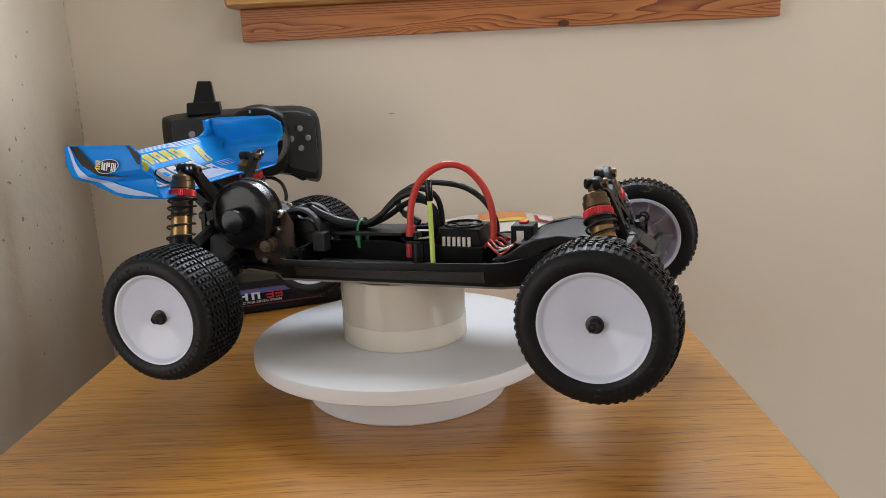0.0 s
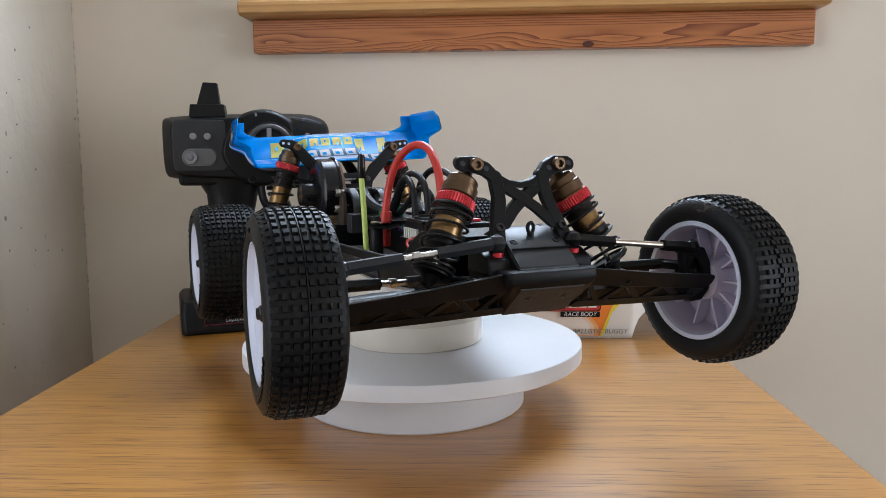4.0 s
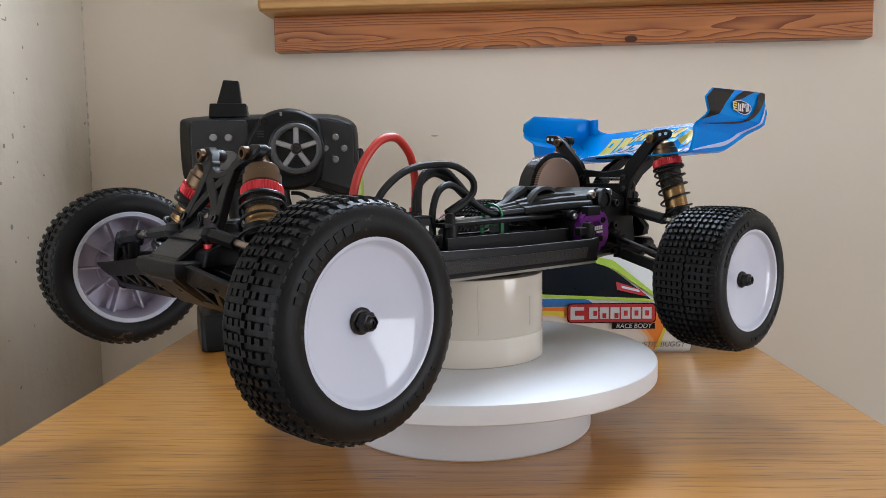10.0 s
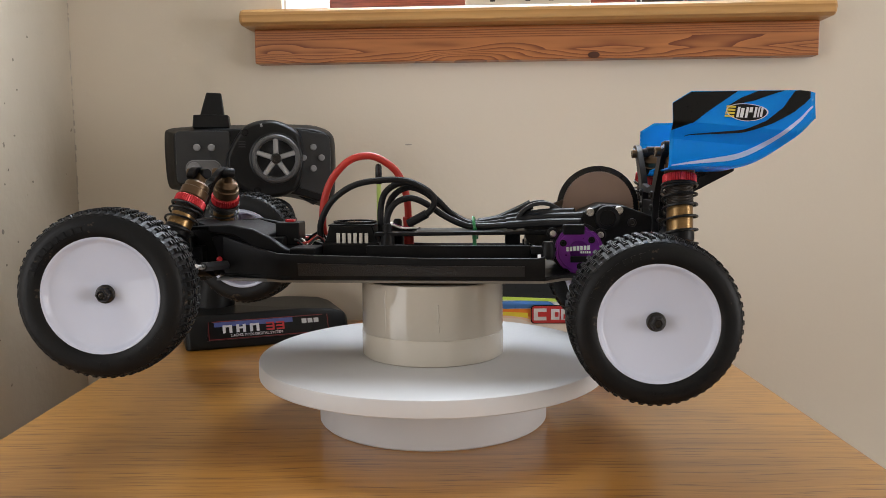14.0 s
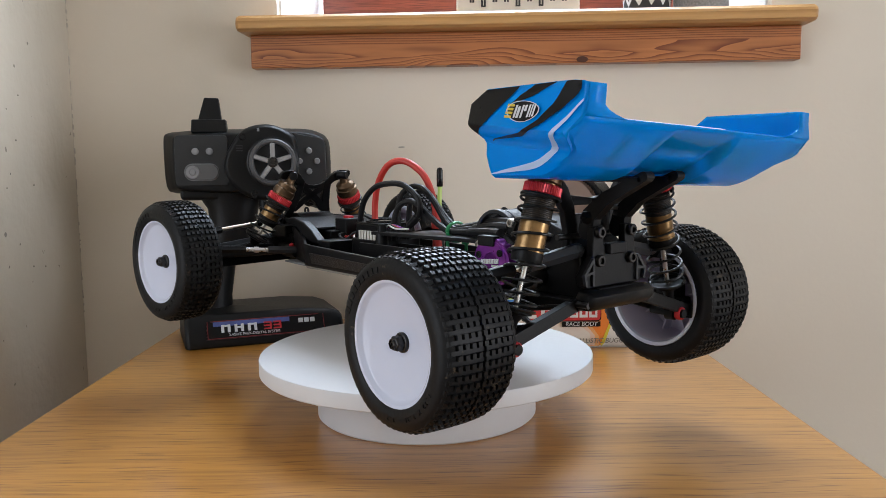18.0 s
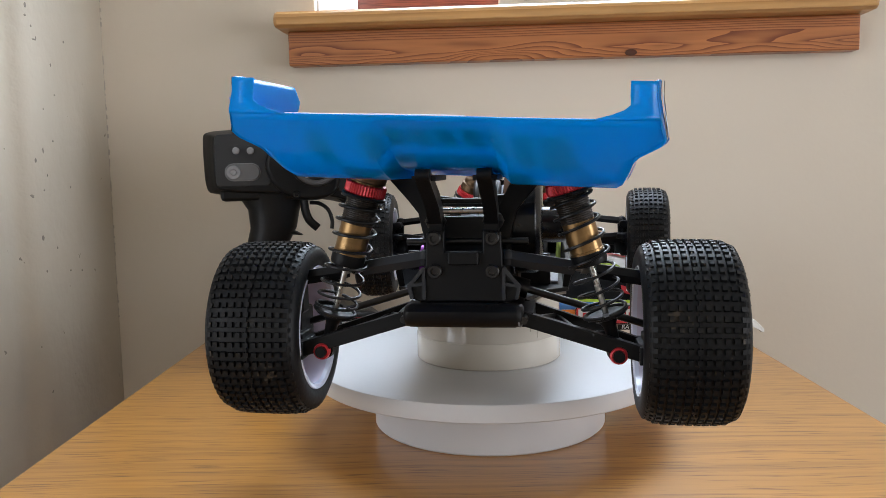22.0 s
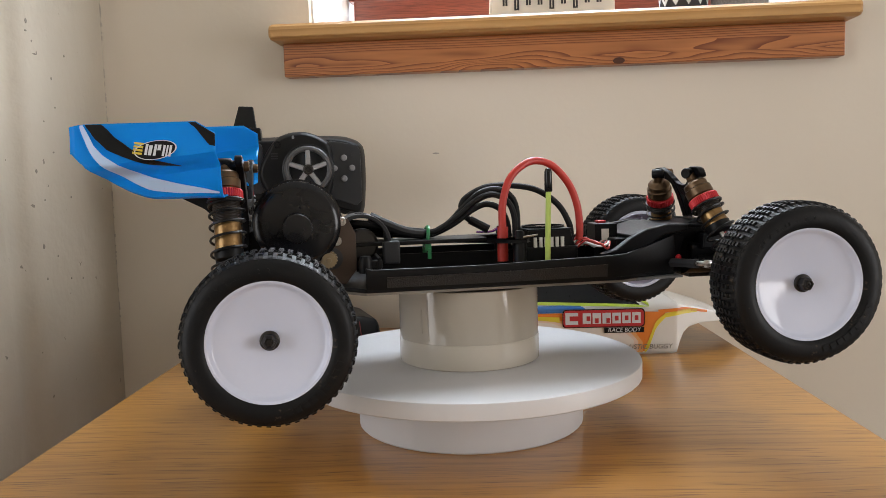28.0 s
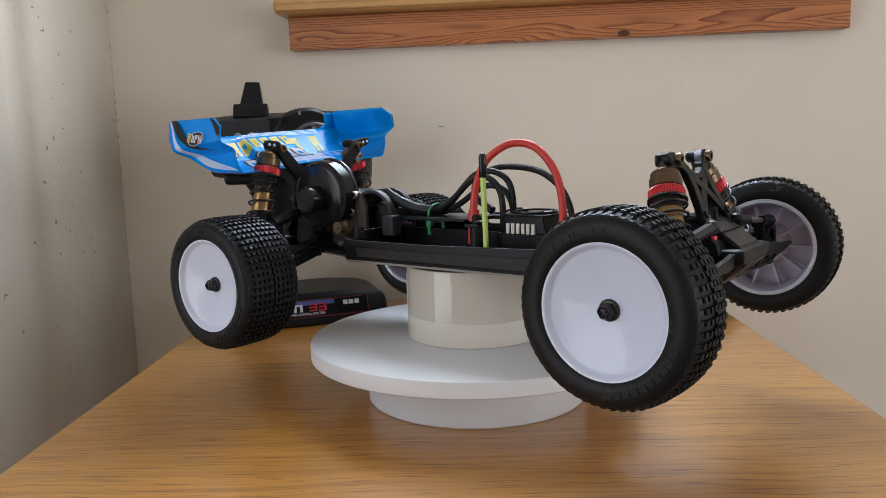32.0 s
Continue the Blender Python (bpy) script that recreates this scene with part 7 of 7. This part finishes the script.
rings = [ell(-0.0445, 0.030, 0.022, 0.0205, 0.019), ell(-0.0440, 0.030, 0.040, 0.0195, 0.018), ell(-0.0380, 0.029, 0.070, 0.0180, 0.017), ell(-0.0270, 0.028, 0.092, 0.0195, 0.017), ell(-0.0210, 0.026, 0.108, 0.0215, 0.018), ell(-0.0200, 0.026, 0.125, 0.0240, 0.018), ell(-0.0215, 0.024, 0.142, 0.0330, 0.019)]
part("grip", loft(rings), M_TX, tx, "black pistol grip", smooth=60)
part("grip_spur", loft([ell(-0.012, 0.026, 0.105, 0.010, 0.010), ell(-0.002, 0.026, 0.1015, 0.007, 0.008), ell(0.0045, 0.026, 0.1000, 0.002, 0.004)]), M_TX, tx, smooth=60)
part("neck", Geo().box((-0.026, 0.022, 0.140), (0.082, 0.030, 0.012)), M_TX, tx, bevel=0.004)
part("trigger", Geo().tube([(0.0080, 0.014, 0.138), (0.0085, 0.014, 0.126), (0.0120, 0.014, 0.115), (0.0200, 0.014, 0.107)], 0.0030, 10, 4, 1.6), M_TX, tx, "curved black trigger")
part("trigger_guard", Geo().tube([(0.0130, 0.014, 0.1310), (0.0220, 0.014, 0.1300), (0.0300, 0.014, 0.1240), (0.0335, 0.014, 0.1140), (0.0330, 0.014, 0.1060)], 0.0018, 8, 4), M_TX, tx, "thin black trigger ring")
part("side_bracket", loft([[(x, y, z) for x, z in ((0.020, 0.146), (0.0660, 0.1420), (0.0600, 0.1300), (0.0520, 0.1255), (0.0400, 0.1330))] for y in (0.006, 0.034)]), M_TX, tx, "black angled lower bracket", bevel=0.002)
# stand with a sloping printed label
STAND = Matrix.Translation((-0.0445, 0.030, 0)) @ Matrix.Rotation(radians(10), 4, "Z") @ Matrix.Translation((0.0445, -0.030, 0))
fx0, fx1 = -0.0740, 0.0740
sec = [(-0.0310, 0.0), (-0.0320, 0.006), (-0.0225, 0.0265), (-0.0190, 0.0300), (0.050, 0.0310), (0.058, 0.026), (0.060, 0.0)]
rings = []
for x, k, h in ((fx0, 0.86, 0.90), (fx0 + 0.004, 1.0, 1.0), (0.030, 1.0, 1.0), (0.060, 0.98, 0.92), (fx1 - 0.003, 0.95, 0.80), (fx1, 0.84, 0.66)):
    rings.append([(x, y * k, z * h) for y, z in sec])
part("stand", loft(rings), M_TX, tx, "low black stand foot", bevel=0.002, m=STAND)
LAB = STAND @ Matrix.Translation((-0.002, -0.0275, 0.0163)) @ Matrix.Rotation(radians(65), 4, "X")
label = part("label_plate", Geo().prism([(-0.054, -0.0090), (0.058, -0.0090), (0.0555, 0.0085), (-0.052, 0.0085)], -0.0006, 0.0006, "z"), M_INK, tx, "black printed label with red edge and pale lettering shapes", m=LAB)
for c, s_ in (((0.001, -0.0083, 0.0009), (0.106, 0.0006, 0.0004)), ((0.001, 0.0079, 0.0009), (0.100, 0.0006, 0.0004)), ((-0.0520, 0, 0.0009), (0.0006, 0.0162, 0.0004)), ((0.0555, 0, 0.0009), (0.0006, 0.0162, 0.0004))):
    part("label_edge", Geo().box(c, s_), M_DARKRED, label)
part("label_haze", Geo().box((-0.012, 0.0052, 0.0007), (0.070, 0.0042, 0.0002)), M_BLUEINK, label, "violet-blue printed haze")
for k in range(3):
    for a, b in ((-0.0012, 0.0), (0.0012, 0.0)):
        part("pale_letter_shape", Geo().box((-0.036 + k * 0.0120 + a * 2.4, 0.0006, 0.0010), (0.0024, 0.0072, 0.0005), pose(0, 0, 0) @ Matrix.Shear("XY", 4, (0.25, 0))), M_SILVERINK, label)
    part("pale_letter_shape", Geo().box((-0.036 + k * 0.0120, 0.0032 - 0.002 * (k == 1), 0.0010), (0.0070, 0.0016, 0.0005)), M_SILVERINK, label)
for k in range(2):
    for dy in (-0.0030, 0.0, 0.0030):
        part("red_digit_shape", Geo().box((0.0020 + k * 0.0090, 0.0006 + dy, 0.0010), (0.0066, 0.0013, 0.0005)), M_REDINK, label)
    part("red_digit_shape", Geo().box((0.0052 + k * 0.0090, 0.0006, 0.0010), (0.0016, 0.0072, 0.0005)), M_REDINK, label)
for k in range(3):
    part("pale_letter_shape", Geo().box((0.0335 + k * 0.0056, 0.0030, 0.0010), (0.0044, 0.0042, 0.0005)), M_SILVERINK, label)
curve_text("2.4GHZ PHSX-DIGITAL SYSTEM", 0.0034, M_SILVERINK, label, pose(-0.010, -0.0056, 0.0010), 0.0002)

# ---- spare body shell on the table, behind the turntable ----
sh = thing("body_shell", "painted white and orange buggy body shell standing on the table", "body shell", pose(0.0, 0.0, 0))
YS, YE = 0.172, 0.288     # near and far flanks
CY = (YS + YE) / 2


def shell_half(x, z):
    """Half-width of the shell at a height: upright flanks, then leaning in to the cab roof."""
    h = 0.058
    lean = max(0.0, z - 0.041) / 0.04
    taper = 1.0 - 0.55 * max(0.0, (x - 0.182) / 0.075)
    return h * taper * (1.0 - 0.55 * min(1.0, lean))


def shell_top(x):
    return lerp_table([(-0.06, 0.060), (0.00, 0.070), (0.05, 0.0795), (0.105, 0.0815), (0.140, 0.0740), (0.184, 0.0425), (0.200, 0.0390), (0.226, 0.0315), (0.258, 0.0105)], x)


def shell_low(x):
    return lerp_table([(-0.06, 0.012), (0.0, 0.004), (0.06, 0.0), (0.182, 0.0), (0.1825, 0.002), (0.187, 0.016), (0.194, 0.0225), (0.205, 0.0245), (0.226, 0.0245), (0.258, 0.0075)], x)


def shell_point(x, w):
    """A point on the near flank; w 0 at the lower edge, 1 on the roof line."""
    z0, z1 = shell_low(x), shell_top(x)
    z = z0 + (z1 - z0) * w
    return z, shell_half(x, z)


g = Geo()
xs = [-0.06 + 0.318 * i / 64 for i in range(65)]
xs = sorted(xs + [0.1822, 0.1834, 0.185])
NW = 12
vs, n = [], 2 * (NW + 1) + 3
for x in xs:
    ring = []
    for j in range(NW + 1):
        z, hw = shell_point(x, j / NW)
        ring.append((x, CY - hw, z))
    zt, hw = shell_point(x, 1.0)
    for k in (-0.5, 0.0, 0.5):
        ring.append((x, CY + hw * k, zt + 0.0015 * (1 - abs(k))))
    for j in range(NW, -1, -1):
        z, hw = shell_point(x, j / NW)
        ring.append((x, CY + hw, z))
    vs += ring
fs = [(i * n + j, i * n + j + 1, (i + 1) * n + j + 1, (i + 1) * n + j) for i in range(len(xs) - 1) for j in range(n - 1)]
skin = part("shell", g.add(vs, fs), M_SHELLW, sh, "thin white lexan shell", smooth=35, recalc=False)
mod = skin.modifiers.new("sheet", "SOLIDIFY")
mod.thickness, mod.offset = 0.0008, 0


def shell_patch(name, mat, pts_low, pts_high, x0, x1, off=0.0010, steps=26, label=""):
    """Paint area on the near flank between two height curves (x, z)."""
    g = Geo()
    vs = []
    cr = 6
    for i in range(steps + 1):
        x = x0 + (x1 - x0) * i / steps
        lo, hi = lerp_table(pts_low, x), lerp_table(pts_high, x)
        for j in range(cr + 1):
            z = min(lo + (hi - lo) * j / cr, shell_top(x))
            vs.append((x, CY - shell_half(x, z) - off, z + off * 0.3))
    c = cr + 1
    g.add(vs, [(i * c + j, i * c + j + 1, (i + 1) * c + j + 1, (i + 1) * c + j) for i in range(steps) for j in range(cr)])
    return part(name, g, mat, sh, label, smooth=60, recalc=False)


M_PEACH = material("pale_peach_paint", (0.80, 0.60, 0.48), 0.3, vary=0.10, scale=30, coat=0.3)
M_LTORANGE = material("soft_orange_paint", (0.84, 0.42, 0.16), 0.3, vary=0.12, scale=30, coat=0.3)
M_FLAMEWHITE = material("flame_white_paint", (0.78, 0.71, 0.64), 0.3, vary=0.06, scale=30, coat=0.3)
shell_patch("orange_paint", M_ORANGE, [(-0.05, 0.006), (0.10, 0.004), (0.1545, 0.001), (0.158, 0.010), (0.164, 0.0265), (0.172, 0.0335)], [(-0.05, 0.036), (0.05, 0.0372), (0.16, 0.0372), (0.172, 0.0365)], -0.05, 0.172, 0.0012, label="fluorescent orange flame paint")
# the flame fades inwards from orange to white
for mt, k, off, lb in ((M_LTORANGE, 0.0, 0.0014, "soft orange inner edge of the flame"), (M_PEACH, 1.0, 0.0016, "pale peach fade of the flame"), (M_FLAMEWHITE, 2.0, 0.0018, "white centre of the flame")):
    shell_patch("flame_fade", mt, [(-0.04, 0.007 + 0.001 * k), (0.10, 0.004 + 0.0008 * k), (0.1525 - 0.004 * k, 0.0012 + 0.0008 * k)],
                [(-0.04, 0.0325 - 0.002 * k), (0.072, 0.0330 - 0.002 * k), (0.080, 0.0300 - 0.0022 * k), (0.140 - 0.003 * k, 0.0275 - 0.0028 * k), (0.1525 - 0.004 * k, 0.0100 + 0.0010 * k)], -0.04, 0.1525 - 0.004 * k, off, label=lb)
shell_patch("yellow_paint", M_YELSH, [(-0.05, 0.0300), (0.06, 0.0315), (0.080, 0.0290)], [(-0.05, 0.0335), (0.06, 0.0345), (0.080, 0.0335)], -0.05, 0.080, 0.0021, label="fluorescent yellow flame paint")
shell_patch("yellow_paint", M_YELSH, [(0.1540, 0.0005), (0.1575, 0.004), (0.164, 0.0225), (0.172, 0.0315), (0.188, 0.0340), (0.202, 0.0345)], [(0.1540, 0.0035), (0.1575, 0.012), (0.164, 0.0285), (0.172, 0.0352), (0.188, 0.0382), (0.202, 0.0375)], 0.154, 0.202, 0.0016)
shell_patch("orange_paint", M_ORANGE, [(0.166, 0.0352), (0.190, 0.0372), (0.212, 0.0330)], [(0.166, 0.0385), (0.190, 0.0400), (0.212, 0.0352)], 0.166, 0.212, 0.0016)
shell_patch("blue_paint", M_BLUESH, [(-0.02, 0.036), (0.08, 0.0375), (0.105, 0.0385)], [(-0.02, 0.044), (0.06, 0.0435), (0.098, 0.0440), (0.105, 0.0390)], -0.02, 0.105, 0.0013, label="blue flash")
shell_patch("window_paint", M_INK, [(-0.01, 0.0465), (0.06, 0.0470), (0.150, 0.0430)], [(-0.01, 0.066), (0.05, 0.0720), (0.100, 0.0740), (0.122, 0.0660), (0.150, 0.0436)], -0.01, 0.150, 0.0012, label="black painted cab window")
shell_patch("window_edge", M_LIMESH, [(-0.01, 0.0442), (0.06, 0.0447), (0.150, 0.0412), (0.158, 0.0415)], [(-0.01, 0.0466), (0.06, 0.0471), (0.146, 0.0436), (0.158, 0.0416)], -0.01, 0.158, 0.0014, label="lime green window edge")
shell_patch("window_edge", M_LIMESH, [(0.098, 0.0740), (0.122, 0.0662), (0.158, 0.0416)], [(0.098, 0.0775), (0.124, 0.0725), (0.160, 0.0425)], 0.098, 0.158, 0.0014)
shell_patch("red_sticker", M_REDINK, [(0.124, 0.0500), (0.147, 0.0450)], [(0.124, 0.0560), (0.142, 0.0505), (0.147, 0.0462)], 0.124, 0.147, 0.0018, label="red sticker with a pale mark")
shell_patch("sticker_mark", M_SILVERINK, [(0.128, 0.0512), (0.142, 0.0480)], [(0.128, 0.0530), (0.142, 0.0497)], 0.128, 0.142, 0.0022)
# dark windscreen and coloured cab roof, seen from above
g = Geo()
vs = []
for i in range(9):
    x = 0.1450 + (0.1830 - 0.1450) * i / 8
    z, hw = shell_point(x, 1.0)
    for j in range(7):
        k = -0.86 + 1.72 * j / 6
        vs.append((x + 0.0008, CY + hw * k, z + 0.0018 + 0.0015 * (1 - abs(k))))
g.add(vs, [(i * 7 + j, i * 7 + j + 1, (i + 1) * 7 + j + 1, (i + 1) * 7 + j) for i in range(8) for j in range(6)])
part("windscreen", g, material("smoked_windscreen", (0.08, 0.08, 0.085), 0.35, vary=0.15, scale=60), sh, "smoked grey windscreen", recalc=False)
for x0, x1, k0, k1, mt in ((0.060, 0.112, -0.96, -0.55, M_YELSH), (0.062, 0.110, -0.5, 0.9, M_ORANGE), (0.118, 0.140, -0.7, 0.3, M_REDINK), (0.122, 0.137, -0.5, 0.1, M_SILVERINK)):
    g = Geo()
    vs = []
    for i in range(7):
        x = x0 + (x1 - x0) * i / 6
        z, hw = shell_point(x, 1.0)
        for j in range(5):
            k = k0 + (k1 - k0) * j / 4
            vs.append((x, CY + hw * k, z + (0.0018 if mt is not M_SILVERINK else 0.0024) + 0.0015 * (1 - abs(k))))
    g.add(vs, [(i * 5 + j, i * 5 + j + 1, (i + 1) * 5 + j + 1, (i + 1) * 5 + j) for i in range(6) for j in range(4)])
    part("roof_paint", g, mt, sh, recalc=False)
# maker's panel: red-edged box with pale blocks for the name, and the words that can be read
FL = pose(0.1195, YS - 0.0024, 0.0318, 90, 0, 0)
poly = round_rect(-0.0370, 0.0345, -0.0072, 0.0090, 0.003, 4)
logo = part("name_panel", Geo().prism(poly, -0.0004, 0.0004, "z"), M_INK, sh, "black panel with red-edged pale name shapes", m=FL)
part("name_panel_red", Geo().prism(round_rect(-0.0362, 0.0337, -0.0064, 0.0082, 0.003, 4), 0.0004, 0.0008, "z"), M_REDINK, logo)
g = Geo().box((-0.0290, 0.0010, 0.0010), (0.0110, 0.0104, 0.0004))
part("name_initial", g, M_SILVERINK, logo)
part("name_initial_gap", Geo().box((-0.0272, 0.0012, 0.0014), (0.0074, 0.0042, 0.0004)), M_REDINK, logo)
for k in range(6):
    x = -0.0160 + k * 0.0086
    part("name_block", Geo().box((x, 0.0010, 0.0010), (0.0072, 0.0094, 0.0004), Matrix.Shear("XY", 4, (0.12, 0))), M_SILVERINK, logo)
    part("name_block_gap", Geo().box((x + (0.0012 if k in (0, 2) else 0), 0.0010 - (0.0020 if k in (1, 2) else 0), 0.0014), (0.0030, 0.0042, 0.0004), Matrix.Shear("XY", 4, (0.12, 0))), M_REDINK, logo)
strip = part("race_strip", Geo().box((0.0165, -0.0098, 0.0004), (0.0345, 0.0046, 0.0008)), M_INK, logo)
curve_text("RACE BODY", 0.0052, M_SILVERINK, sh, pose(0.1360, YS - 0.0036, 0.0221, 90, 0, 0), 0.0002, 0.15)
curve_text("BALLiSTiC BUGGY", 0.0060, material("grey_lettering", (0.22, 0.21, 0.19), 0.5), sh, pose(0.1535, YS - 0.0026, 0.0066, 90, 0, 0), 0.0002, 0.2)
g = Geo().tube([(0.214, CY - 0.020, 0.0310), (0.234, CY - 0.020, 0.0262), (0.250, CY - 0.021, 0.0165), (0.2580, CY - 0.022, 0.0085)], 0.0022, 8, 4)
part("nose_strake", g, M_SHELLW, sh, "thin white nose strake")

# ---- ornaments on the window sill ----
SZ = 0.3215
hs = thing("ceramic_houses", "row of little white ceramic houses with dark windows on the sill", "ornament", WALL @ pose(0.285, 0.060, SZ))
part("block", Geo().box((0, 0, 0.035), (0.134, 0.04, 0.070)), M_CHALK, hs, bevel=0.003)
part("plinth", Geo().box((0, 0, 0.0035), (0.139, 0.045, 0.007)), M_CHALK, hs, bevel=0.002)
rg = random.Random(3)
for k in range(9):
    x = -0.050 + k * 0.0125
    hgt = 0.012 if k in (1, 4, 6) else 0.008
    part("house_window", Geo().box((x, -0.0203, 0.020 + (0.003 if hgt < 0.01 else 0)), (0.0052, 0.0012, hgt)), M_SHADE, hs, "small dark opening")
    part("house_window", Geo().box((x, -0.0203, 0.042), (0.0050, 0.0012, 0.009)), M_SHADE, hs)
    part("window_bar", Geo().box((x, -0.0211, 0.0215), (0.0008, 0.0006, hgt)), M_CHALK, hs)
cup = thing("patterned_cup", "dark cup with a pale chevron pattern on the sill", "cup", WALL @ pose(0.428, 0.062, SZ))
part("body", Geo().lathe([(0.021, 0.0), (0.024, 0.003), (0.027, 0.075), (0.025, 0.075), (0.022, 0.005)], 36), M_SHADE, cup)
for k in range(12):
    for zz in (0.012, 0.026, 0.040):
        a = 2 * math.pi * k / 12
        g = Geo()
        for d in (-1, 1):
            P = []
            for q, zq in ((0, zz), (0.24 * d, zz + 0.010), (0.24 * d, zz + 0.016), (0, zz + 0.006)):
                r = 0.0252 + zq * 0.035
                P.append((r * math.cos(a + q), r * math.sin(a + q), zq))
            g.add(P, [(0, 1, 2, 3)])
        part("chevron", g, M_SILVERINK, cup, recalc=False, smooth=0)
pot = thing("speckled_pot", "grey speckled ceramic pot on the sill", "pot", WALL @ pose(0.487, 0.062, SZ))
part("body", Geo().lathe([(0.026, 0.0), (0.029, 0.003), (0.031, 0.070), (0.028, 0.070), (0.026, 0.006)], 40), M_GREYPOT, pot)
part("rim", Geo().lathe([(0.0275, 0.066), (0.0315, 0.066), (0.0318, 0.072), (0.0275, 0.072)], 40, close=True), M_GREYPOT, pot)


# ---- what moves: platter, tape roll and car turn together ----
def turn(t):
    """Degrees turned at t seconds: an even turn with a slight swing."""
    ts = (0, 3, 6, 9, 11, 13, 16.5, 19, 21.5, 23, 26, 29.5, 32)
    ds = (0.35, 0.40, -0.40, -0.65, -1.05, -0.45, -0.15, 0.05, 0.30, 0.60, 0.12, 0.42, 0.75)
    k = int(np.searchsorted(ts, t, "right")) - 1
    k = min(max(k, 0), len(ts) - 2)
    f = (t - ts[k]) / (ts[k + 1] - ts[k])
    return -18.02 - 11.825 * t + ds[k] + (ds[k + 1] - ds[k]) * f * f * (3 - 2 * f)


def motions():
    times = [k * 0.5 for k in range(65)]
    walk(platter, [(t, pose(0, 0, 0, 0, 0, turn(t))) for t in times])
    walk(roll, [(t, pose(0, 0, ZP, 0, 0, turn(t))) for t in times])
    walk(buggy, [(t, pose(0, 0, CH, 0, 0, turn(t))) for t in times])


motions()
